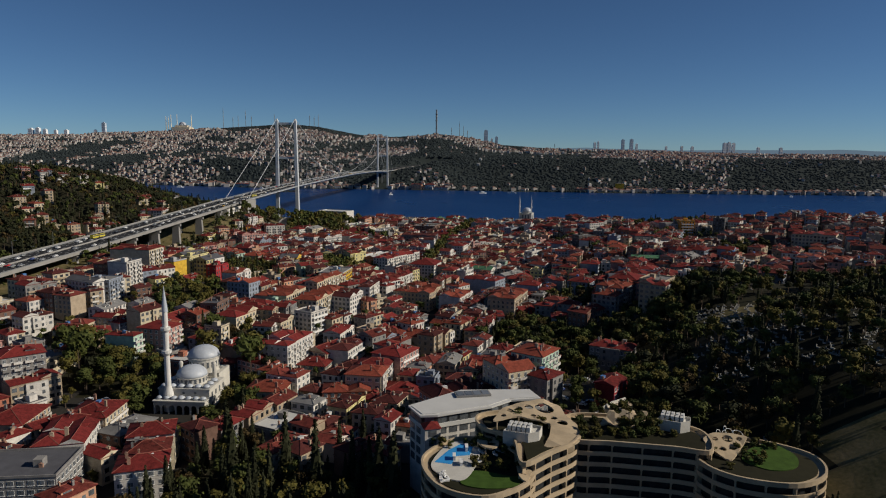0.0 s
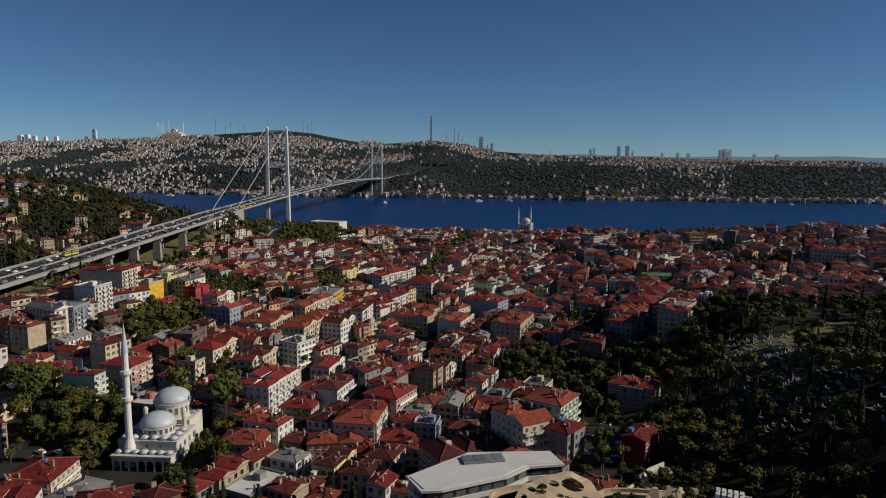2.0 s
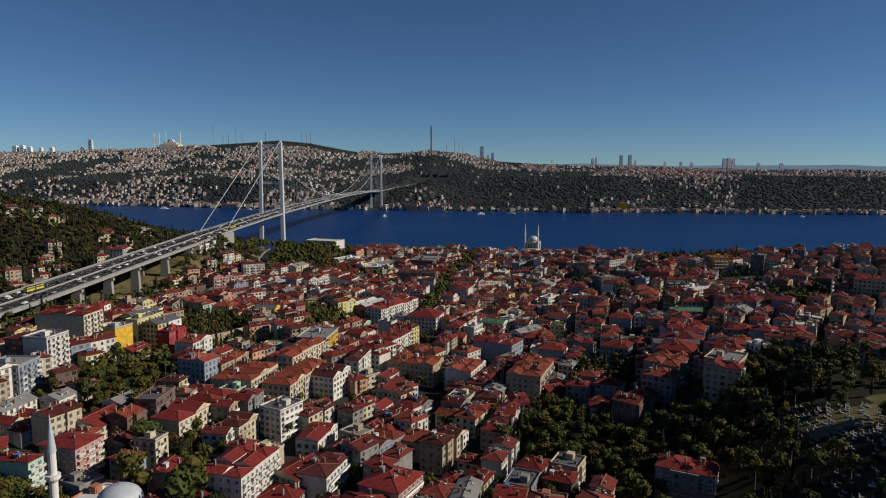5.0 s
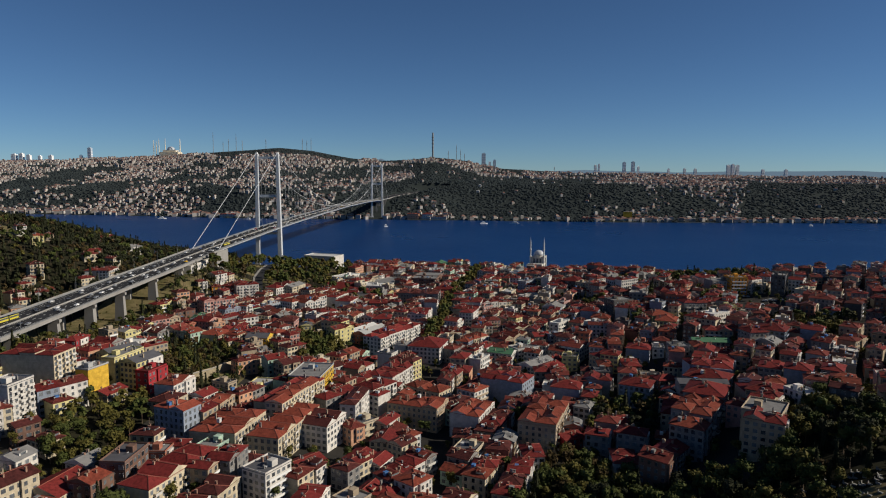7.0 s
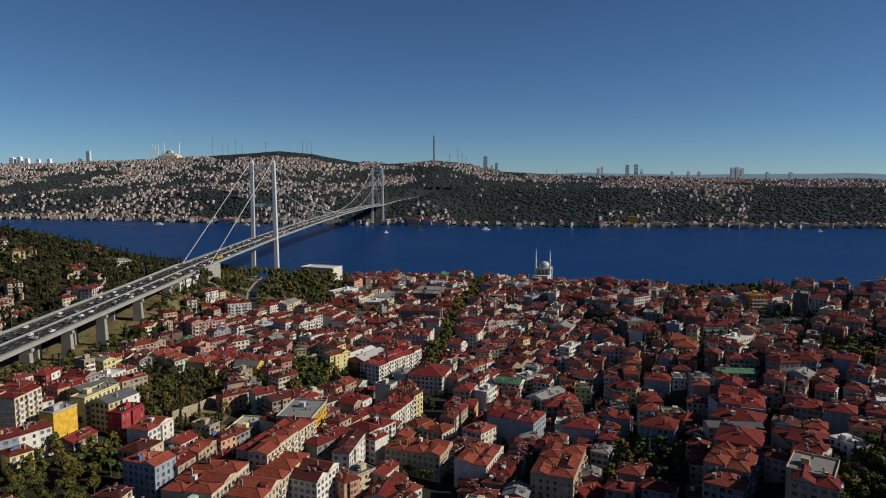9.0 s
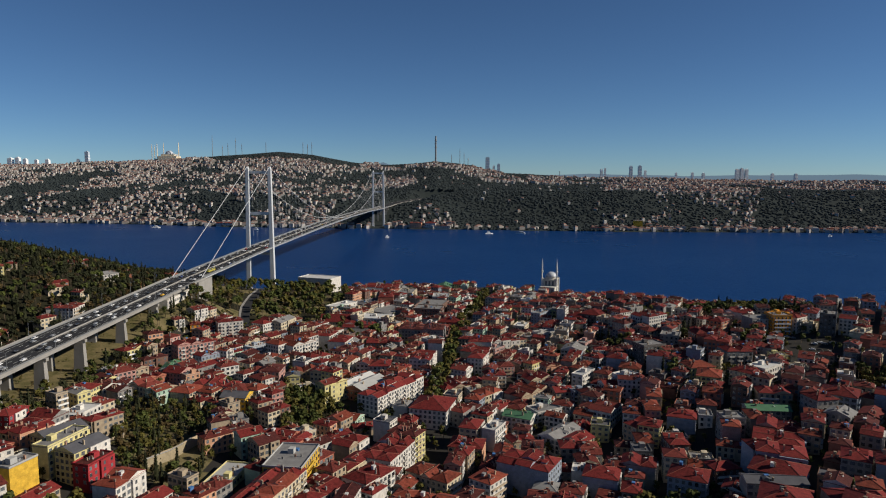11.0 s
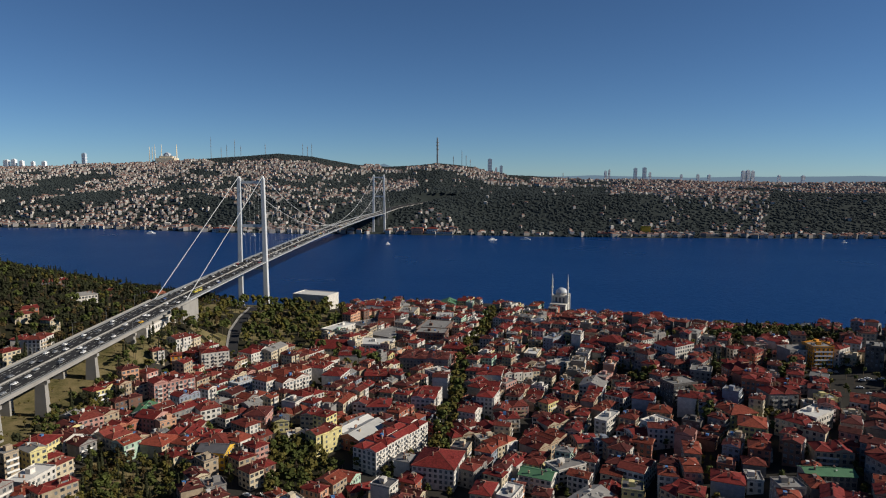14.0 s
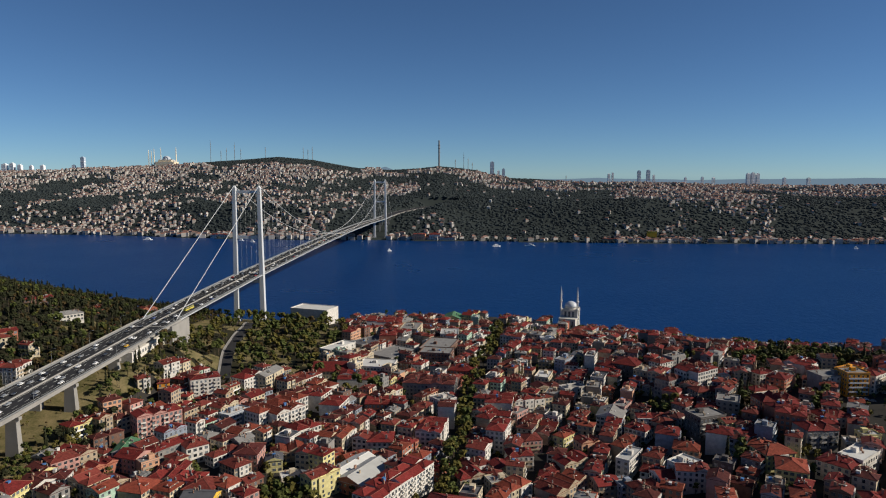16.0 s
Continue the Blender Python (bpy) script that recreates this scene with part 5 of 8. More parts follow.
house(108.5, 263.2, 55.0, 29.5, 17.3, 5, "grey", "tile_orange", "hip", 1, fh=2.90, bays=3)
house(119.3, 281.3, 59.8, 20.1, 18.3, 5, "grey", "tile_red", "hip", 1, fh=2.90)
house(133.8, 314.7, 54.1, 17.6, 21.7, 4, "grey", "tile_red", "hip", 1, fh=2.90)
house(120.1, 224.2, 57.4, 11.9, 15.2, 5, "beige", "tile_red", "hip", 1, fh=2.90)
house(124.1, 233.0, 53.8, 18.1, 15.1, 5, "beige", "flat_grey", "flat", 1, fh=2.90)
house(140.2, 265.5, 52.7, 15.5, 13.8, 4, "beige", "tile_red", "hip", 1, fh=2.90)
house(168.0, 315.2, 58.3, 14.3, 11.2, 4, "grey", "tile_red", "hip", 1, fh=2.90)
house(176.6, 303.2, 56.1, 12.9, 12.7, 4, "bluegrey", "tile_red", "hip", 1, fh=2.90)
house(190.9, 296.8, 54.2, 14.7, 9.8, 4, "grey", "tile_red", "hip", 1, fh=2.90)
house(195.6, 347.1, 54.1, 16.8, 9.0, 3, "grey", "tile_red", "hip", 1, fh=2.90)
house(5.6, 300.8, 67.2, 25.9, 15.6, 4, "white", "tile_orange", "hip", 1, fh=2.90)
house(40.6, 286.1, 69.5, 37.8, 18.3, 5, "beige", "tile_orange", "hip", 1, fh=2.90, bays=4)
house(28.4, 345.4, 60.3, 18.2, 26.4, 5, "bluegrey", "tile_red", "hip", 1, fh=2.90)
house(61.9, 337.6, 70.0, 14.4, 16.0, 4, "bluegrey", "tile_red", "hip", 1, fh=2.90)
house(81.6, 344.7, 69.8, 11.7, 15.9, 4, "grey", "tile_red", "hip", 1, fh=2.90)
house(98.5, 325.1, 62.3, 14.7, 16.6, 4, "bluegrey", "tile_red", "hip", 1, fh=2.90)
house(33.0, 423.2, 64.8, 11.0, 17.4, 3, "white", "flat_green", "gable", 1, fh=2.90)
house(15.6, 397.7, 62.4, 15.1, 8.0, 4, "white", "flat_pale", "flat", 1, fh=2.90)
house(62.4, 266.0, 69.4, 9.0, 10.4, 4, "grey", "tile_red", "hip", 1, fh=2.90)
house(77.8, 262.3, 65.5, 9.6, 12.9, 4, "grey", "tile_red", "hip", 1, fh=2.90)
house(100.0, 386.5, 64.0, 11.1, 11.1, 4, "lemon", "tile_red", "hip", 1, fh=2.90)
house(121.4, 397.4, 67.0, 14.1, 15.0, 3, "bluegrey", "tile_red", "hip", 1, fh=2.90)
house(2.2, 92.5, 28.6, 29.0, 15.0, 4, "brick", "tile_dark", "hip", 2, base=9.0, fh=2.90)
house(21.4, 97.0, 28.2, 12.5, 19.0, 5, "cream", "tile_orange", "hip", 2, bays=3)
house(33.0, 104.5, 54.5, 15.0, 14.0, 6, "mint", "tile_orange", "hip", 2, fh=2.95, bays=4)
house(61.0, 91.7, 55.2, 12.4, 8.0, 3, "red", "tile_red", "gable", 2, fh=2.90)
house(105.6, 281.1, 67.2, 21.9, 14.6, 3, "beige", "tile_red", "hip", 1, fh=2.90)

house(-204.0, 255.0, 80.0, 15.0, 13.0, 7, "white", "flat_dark", "flat", 1, fh=2.80, bays=3)
house(-215.5, 256.5, 80.0, 14.0, 9.5, 6, "brown", "tile_dark", "hip", 1, fh=2.90)
house(-217.0, 301.0, 85.0, 18.0, 28.0, 7, "cream", "tile_red", "hip", 1, fh=2.80, bays=3)
house(278.4, 328.0, 51.9, 26.0, 34.0, 4, "white", "tile_orange", "hip", 1, fh=2.90)
house(322.0, 420.0, 54.0, 20.0, 34.0, 5, "cream", "tile_red", "hip", 1, fh=3.00)
house(-96.5, 580.5, 77.9, 20.6, 14.8, 4, "white", "tile_red", "hip", 0, fh=2.90)
house(-109.9, 597.9, 74.5, 18.2, 10.9, 4, "white", "tile_red", "hip", 0, fh=2.90)
house(-86.9, 533.9, 73.4, 26.0, 17.3, 3, "cream", "tile_orange", "hip", 0, fh=2.90)
house(-110.9, 539.3, 47.7, 19.4, 15.0, 3, "white", "tile_red", "hip", 0, fh=2.90)
house(-61.8, 595.2, 87.9, 18.2, 27.8, 3, "brick", "tile_red", "hip", 0, fh=2.90)
house(-30.3, 637.8, 85.3, 21.6, 40.8, 4, "grey", "tile_dark", "hip", 0, fh=2.90)
house(-24.9, 719.5, 79.3, 20.9, 28.4, 5, "brown", "flat_grey", "flat", 0, fh=2.90)
house(-3.0, 685.9, 76.2, 20.1, 22.2, 3, "brick", "tile_red", "hip", 0, fh=2.90)
house(-76.4, 688.5, 80.0, 24.2, 29.9, 3, "white", "flat_white", "flat", 0, fh=2.90)
house(-66.2, 739.6, 55.1, 40.0, 26.9, 2, "grey", "flat_grey", "flat", 0, fh=2.90)
house(-114.5, 680.9, 90.9, 26.0, 29.1, 2, "cream", "tile_red", "gable", 0, fh=2.90)
house(-85.2, 659.5, 89.8, 23.0, 39.1, 2, "white", "tile_red", "gable", 0, fh=2.90)
house(-118.4, 741.8, 59.3, 36.2, 13.9, 3, "white", "flat_white", "flat", 0, fh=2.90)
house(-82.5, 850.9, 90.2, 24.3, 38.4, 4, "white", "tile_red", "hip", 0, fh=2.90)
house(-74.4, 791.8, 91.1, 25.8, 16.9, 4, "brick", "tile_red", "hip", 0, fh=2.90)
house(-52.8, 825.1, 81.8, 31.3, 18.7, 4, "cream", "flat_grey", "flat", 0, fh=2.90)
house(-12.0, 806.4, 87.1, 23.8, 18.3, 4, "white", "flat_pale", "flat", 0, fh=2.90)
house(-6.6, 919.1, 83.2, 26.0, 20.5, 2, "lemon", "flat_green", "gable", 0, fh=2.90)
house(15.7, 922.6, 66.1, 26.0, 13.8, 3, "lemon", "tile_red", "hip", 0, fh=2.90)
house(-27.1, 543.6, 77.7, 26.0, 16.4, 4, "white", "tile_red", "gable", 0, fh=2.90)
house(-17.1, 576.8, 83.3, 16.0, 11.4, 5, "white", "tile_dark", "hip", 0, fh=2.90)
house(-59.1, 526.7, 89.0, 16.4, 15.5, 3, "white", "tile_red", "hip", 0, fh=2.90)
house(21.6, 598.1, 78.9, 26.0, 19.6, 4, "white", "tile_red", "hip", 0, fh=2.90)
house(15.5, 538.1, 72.0, 23.1, 11.4, 5, "white", "tile_red", "hip", 0, fh=2.90)
house(130.2, 652.1, 59.3, 22.1, 19.5, 4, "dark", "tile_red", "hip", 0, fh=2.90)
house(106.6, 680.7, 67.7, 16.3, 8.1, 5, "white", "flat_grey", "flat", 0, fh=2.90)
house(93.8, 561.7, 66.4, 18.7, 16.8, 3, "white", "flat_grey", "gable", 0, fh=2.90)
house(58.1, 535.7, 47.9, 17.4, 8.0, 3, "lemon", "tile_orange", "hip", 0, fh=2.90)
house(90.4, 514.1, 47.9, 21.2, 9.2, 3, "beige", "tile_orange", "hip", 0, fh=2.90)
house(85.8, 490.1, 54.3, 20.6, 8.0, 4, "white", "flat_pale", "flat", 0, fh=2.90)
house(115.2, 512.2, 66.3, 14.4, 13.0, 4, "bluegrey", "tile_red", "hip", 0, fh=2.90)
house(119.9, 493.7, 66.2, 13.9, 14.0, 3, "salmon", "tile_orange", "hip", 0, fh=2.90)
house(222.6, 818.9, 68.6, 26.0, 13.0, 4, "beige", "tile_red", "hip", 0, fh=2.90)
house(170.0, 599.0, 32.7, 22.6, 8.0, 5, "white", "tile_red", "hip", 0, fh=2.90)
house(166.1, 649.3, 37.5, 17.5, 8.1, 4, "grey", "flat_grey", "flat", 0, fh=2.90)
house(187.5, 519.9, 19.2, 19.8, 8.7, 5, "brick", "tile_red", "hip", 0, fh=2.90, bays=4)
house(268.4, 586.0, 27.8, 18.9, 10.0, 5, "ochre", "flat_grey", "flat", 0, fh=2.90)
house(257.5, 626.3, 40.8, 26.0, 19.1, 3, "white", "tile_red", "hip", 0, fh=2.90)
house(190.9, 489.2, 5.6, 18.8, 14.2, 4, "grey", "tile_red", "hip", 0, fh=2.90, bays=3)
house(158.7, 472.3, 10.4, 17.6, 14.4, 3, "lemon", "tile_orange", "hip", 0, fh=2.90)
house(219.5, 486.6, 0.1, 10.5, 8.0, 3, "lemon", "flat_pale", "flat", 0, fh=2.90)
house(220.2, 524.0, 8.6, 21.1, 14.5, 2, "white", "tile_red", "hip", 0, fh=2.90)
house(165.1, 544.2, 64.5, 15.4, 13.7, 4, "grey", "flat_grey", "flat", 0, fh=2.90)
house(141.2, 499.7, 64.9, 13.1, 14.4, 4, "white", "tile_red", "hip", 0, fh=2.90)
house(253.7, 719.7, 40.7, 19.5, 13.7, 3, "brown", "tile_red", "hip", 0, fh=2.90)
house(302.5, 595.0, 54.3, 22.8, 11.2, 4, "bluegrey", "tile_red", "hip", 0, fh=2.90)

# ---------------------------------------------------------------- trees


def leaf_cloud(seed, n, radius, height, base, size, cone=False, flat=1.0, parts=9, rows=4, cols=7):
    """Crown of small leaf clumps round a few lobes, with an uneven outline and gaps."""
    r = random.Random(seed)
    v, f = [], []
    lobes = []
    if not cone:
        for k in range(parts):
            a, q = r.uniform(0, 6.283), r.uniform(.2, .62) * radius
            lobes.append((q * math.cos(a), q * math.sin(a), base + height * r.uniform(.25, .8), radius * r.uniform(.36, .58)))
        lobes.append((0, 0, base + height * .72, radius * .55))
    cores = 0
    if cone:                            # solid heart of a narrow crown
        q = len(v)
        for i in range(7):
            t = i / 6
            k = radius * .74 * (1 - t) ** .75 * min(1, .45 + t * 6)
            for j in range(6):
                th = 1.047 * j + i * .3
                g = k * r.uniform(.8, 1.15)
                v.append(Vector((g * math.cos(th), g * math.sin(th), base + height * .97 * t)))
        f += [(q + i * 6 + j, q + i * 6 + (j + 1) % 6, q + (i + 1) * 6 + (j + 1) % 6, q + (i + 1) * 6 + j) for i in range(6) for j in range(6)]
        cores += 36
    for lx, ly, lz, lr in lobes:        # solid heart of each lobe
        q = len(v)
        for i in range(rows + 1):
            ph = math.pi * i / rows
            for j in range(cols):
                th = 6.283 * j / cols + i * .4
                k = lr * .78 * r.uniform(.85, 1.1)
                v.append(Vector((lx + k * math.sin(ph) * math.cos(th), ly + k * math.sin(ph) * math.sin(th), lz + k * .8 * flat * math.cos(ph))))
        f += [(q + i * cols + j, q + (i + 1) * cols + j, q + (i + 1) * cols + (j + 1) % cols, q + i * cols + (j + 1) % cols) for i in range(rows) for j in range(cols)]
        cores += rows * cols
    n += cores
    while len(f) < n:
        if cone:
            t = r.random() ** .8
            rr = radius * (1 - t) ** .75 * min(1, .45 + t * 6) * r.uniform(.7, 1.1)
            a = r.uniform(0, 6.283)
            p = Vector((rr * math.cos(a), rr * math.sin(a), base + height * t))
            out = Vector((math.cos(a), math.sin(a), .5))
        else:
            lx, ly, lz, lr = r.choice(lobes)
            d = Vector((r.gauss(0, 1), r.gauss(0, 1), r.gauss(0, 1))).normalized()
            p = Vector((lx, ly, lz)) + Vector((d.x, d.y, d.z * .8 * flat)) * lr * r.uniform(.8, 1.1)
            out = d
        nrm = (out + Vector((r.gauss(0, .35), r.gauss(0, .35), r.gauss(0, .35)))).normalized()
        t1 = nrm.orthogonal().normalized()
        t2 = nrm.cross(t1)
        k = r.uniform(0, 6.28)
        t1, t2 = t1 * math.cos(k) + t2 * math.sin(k), t2 * math.cos(k) - t1 * math.sin(k)
        s = size * r.uniform(.6, 1.35)
        q = len(v)
        v += [p - t1 * s, p - t2 * s * .7 + nrm * s * .2, p + t1 * s, p + t2 * s * .7 - nrm * s * .15]
        f.append((q, q + 1, q + 2, q + 3))
    return v, f


def low_crown(seed, n, radius, height, base, size, cone, parts=4):
    return leaf_cloud(seed, n, radius, height, base, size, cone, 1.0, parts, 3, 5)


def trunk_mesh(h, r0, limbs, seed):
    r = random.Random(seed)
    s = Shape()
    s.tube((0, 0, -.8), (.1, .05, h * .5), r0, 7, 0, r0 * .7)
    s.tube((.1, .05, h * .5), (0, .1, h), r0 * .7, 7, 0, r0 * .25)
    for k in range(limbs):
        a, z = r.uniform(0, 6.28), h * r.uniform(.4, .8)
        ln = h * r.uniform(.25, .4)
        s.tube((0, 0, z), (ln * math.cos(a), ln * math.sin(a), z + ln * .7), r0 * .4, 5, 0, r0 * .1)
    return s.mesh("trunk", "bark")


KINDS = {}
for nm, leaf, words, cat, specs in (
        ("tree", "leaf_green", "broad-leaved tree with a dense green crown", "tree", [(4.2, 8, 3.0, .34, False), (3.4, 7, 2.4, .30, False)]),
        ("olive_tree", "leaf_olive", "broad-leaved tree with an olive-yellow crown", "tree", [(4.0, 7.5, 2.8, .33, False), (3.0, 6, 2.2, .28, False)]),
        ("autumn_tree", "leaf_brown", "broad-leaved tree with thin brownish autumn leaves", "tree", [(3.6, 7, 2.6, .36, False)]),
        ("cypress", "leaf_dark", "tall dark cypress with a narrow crown", "cypress", [(2.3, 13.5, .8, .40, True), (1.9, 11.5, .6, .36, True)]),
        ("pine", "leaf_dark", "dark umbrella pine with a flat broad crown", "pine", [(4.2, 4.5, 6.0, .42, False)])):
    KINDS[nm] = []
    for k, (rad, hgt, base, size, cone) in enumerate(specs):
        v, f = leaf_cloud(len(KINDS) * 10 + k, 900 if not cone else 700, rad, hgt, base, size, cone)
        KINDS[nm].append((trunk_mesh(base + hgt * .75, rad * .08 + .06, 0 if cone else 5, k), make_mesh("crown", v, f, (leaf,)), words, cat))

SHRUB = {}
for nm, leaf in (("tree", "leaf_green"), ("olive_tree", "leaf_olive")):
    v, f = low_crown(5, 150, 3.6, 7, 1.2, .55, False)
    SHRUB[nm] = make_mesh("shrub", v, f, (leaf,))


def tree(kind, x, y, scale=1.0, turn=0.0, z=None, variant=None):
    opts = KINDS[kind]
    tm, cm, words, cat = opts[(int(x * 7 + y * 3) if variant is None else variant) % len(opts)]
    ob = tagged(new(kind), words, cat, "trees of the town and its slopes")
    ob.matrix_basis = pose(x, y, ground(x, y) if z is None else z, 0, 0, turn) @ Matrix.Scale(scale, 4)
    child("trunk", tm, ob)
    child("crown", cm, ob)
    return ob



# ---------------------------------------------------------------- mosque with two lead domes


def dome_profile(r, z, h, n=9):
    return [(r * math.cos(math.pi / 2 * k / n) + .001, z + h * math.sin(math.pi / 2 * k / n)) for k in range(n + 1)]


def arch_wall(s, x0, x1, z0, z1, y0, y1, spring, mat=0):
    """A wall bay with a round-arched opening right through it."""
    w = x1 - x0
    pier = w * .10
    a0, a1 = x0 + pier, x1 - pier
    s.box(x0, y0, z0, a0, y1, z1, mat)
    s.box(a1, y0, z0, x1, y1, z1, mat)
    n = 8
    c, rad = (a0 + a1) / 2, (a1 - a0) / 2
    for k in range(n):
        t0, t1 = math.pi * k / n, math.pi * (k + 1) / n
        xa, xb = c - rad * math.cos(t0), c - rad * math.cos(t1)
        za, zb = spring + rad * math.sin(t0), spring + rad * math.sin(t1)
        s.add([(xa, y0, za), (xb, y0, zb), (xb, y0, z1), (xa, y0, z1), (xa, y1, za), (xb, y1, zb), (xb, y1, z1), (xa, y1, z1)],
              [(0, 1, 2, 3), (5, 4, 7, 6), (0, 4, 5, 1)], mat)


def minaret(parent, x, y, z0, top, r, balconies, mat="marble"):
    s = Shape()
    h = top - z0
    prof = [(r * 1.7, z0), (r * 1.7, z0 + h * .16), (r, z0 + h * .22)]
    for b in balconies:
        zb = z0 + h * b
        prof += [(r * .95, zb - 1.2), (r * 1.6, zb), (r * 1.6, zb + 1.1), (r * .9, zb + 1.1)]
    prof += [(r * .85, z0 + h * .80)]
    s.lathe(x, y, prof, 14)
    shaft = child("minaret", s.mesh("minaret", mat), parent)
    s = Shape()
    s.lathe(x, y, [(r * 1.05, z0 + h * .80), (r * .55, z0 + h * .90), (.05, top)], 14)
    child("spire", s.mesh("spire", "lead"), shaft, "grey lead-covered spire")


def near_mosque():
    q = tagged(new("mosque"), "pale stone mosque with two grey lead domes and an arcade", "mosque")
    q.matrix_basis = pose(-115, 107, 2.8, 0, 0, -4)
    s = Shape()
    n, wd = 7, 22.0
    for k in range(n):
        x0 = -wd / 2 + k * wd / n
        arch_wall(s, x0, x0 + wd / n, 0, 6.6, 0, .6, 3.9)
    s.box(-wd / 2, .6, 0, -wd / 2 + .6, 5, 6.6)
    s.box(wd / 2 - .6, .6, 0, wd / 2, 5, 6.6)
    s.box(-wd / 2 - .4, -.4, 6.6, wd / 2 + .4, 5, 7.1)
    child("arcade", s.mesh("arcade", "stone"), q, "round-arched stone arcade")
    # Dark sheet in the glazing material, painting the deep shade inside the arcade.
    s = Shape()
    s.box(-wd / 2 + .6, 4.7, 0, wd / 2 - .6, 4.96, 6.4)
    child("entrance_glazing", s.mesh("entrance_glazing", "glazing"), q, "dark sheet standing in for the shade behind the arcade")

    def small_dome(x, y, z, r):
        s = Shape()
        s.lathe(x, y, [(r, z), (r, z + .4)] + dome_profile(r, z + .4, r * .72, 5), 12)
        me = s.mesh("small_dome", "lead")
        me.polygons.foreach_set("use_smooth", [len(f.vertices) == 4 for f in me.polygons])
        child("small_dome", me, q)

    for k in range(n):
        small_dome(-wd / 2 + (k + .5) * wd / n, 2.4, 7.1, 1.35 if k != 3 else 1.6)
    s = Shape()
    s.box(-wd / 2, 5, -3, wd / 2, 21, 10.2)
    s.box(-wd / 2 - .3, 4.8, 10.2, wd / 2 + .3, 21.3, 10.8)
    s.box(-wd / 2 + 4, 21, -3, wd / 2 - 2, 33, 12.5)
    hall = child("hall", s.mesh("hall", "stone"), q)
    for k in range(6):
        small_dome(-wd / 2 + (k + .5) * wd / 6, 6.8, 10.8, 1.55)
    for k in range(2):
        small_dome(wd / 2 - 1.9, 11 + k * 4.2, 10.8, 1.55)
        small_dome(-wd / 2 + 1.9, 11 + k * 4.2, 10.8, 1.55)
    for k in range(3):
        s = Shape()
        s.tube((-5 + k * 5, 4.7, 8.9), (-5 + k * 5, 4.85, 8.9), .55, 12)
        child("round_window", s.mesh("round_window", "glass"), hall)
    for cy, zb, zd, r, hd in ((13.5, 10.8, 13.8, 6.3, 4.4), (26.5, 12.4, 18.6, 6.8, 4.7)):
        s = Shape()
        s.lathe(0, cy, [(r, zb), (r, zd), (r + .45, zd), (r + .45, zd + .4)], 24)
        drum = child("drum", s.mesh("drum", "stone"), q)
        s = Shape()
        s.lathe(0, cy, dome_profile(r + .15, zd + .4, hd, 9), 28)
        me = s.mesh("dome", "lead")
        me.polygons.foreach_set("use_smooth", [True] * len(me.polygons))
        dome = child("dome", me, q, "grey lead dome")
        s = Shape()
        s.tube((0, cy, zd + hd + .3), (0, cy, zd + hd + 1.8), .1, 6)
        child("finial", s.mesh("finial", "rail"), dome)
        for k in range(20):
            a = 2 * math.pi * k / 20
            m = pose(r * math.sin(a), cy - r * math.cos(a), (zb + zd) / 2 + .4, 0, 0, math.degrees(a))
            s = Shape()
            s.box(-.5, -.05, -min(1.3, (zd - zb) * .32), .5, .1, min(1.3, (zd - zb) * .32), m=m)
            child("window", s.mesh("window", "glass"), drum)
    for sx in (-1, 1):
        s = Shape()
        s.lathe(sx * 7.6, 19.4, [(.9, 10.5), (.9, 17), (1.1, 17)] + dome_profile(1.0, 17.1, 1.2, 5), 10)
        child("corner_turret", s.mesh("corner_turret", "stone"), q)
    for k in range(4):
        for side, x in ((90, wd / 2), (270, -wd / 2)):
            for z in (3.2, 7.6):
                s = Shape()
                s.box(-.7, -.06, -1.1, .7, .1, 1.1, m=pose(x, 8 + k * 4, z, 0, 0, side))
                child("window", s.mesh("window", "glass"), hall)
    minaret(q, -6.3, 4.2, 0, 55.4, 1.25, (.48, .66))
    FOOT.append((-115, 115, 14))
    FOOT.append((-114, 130, 13))
    FOOT.append((-99, 103, 7))


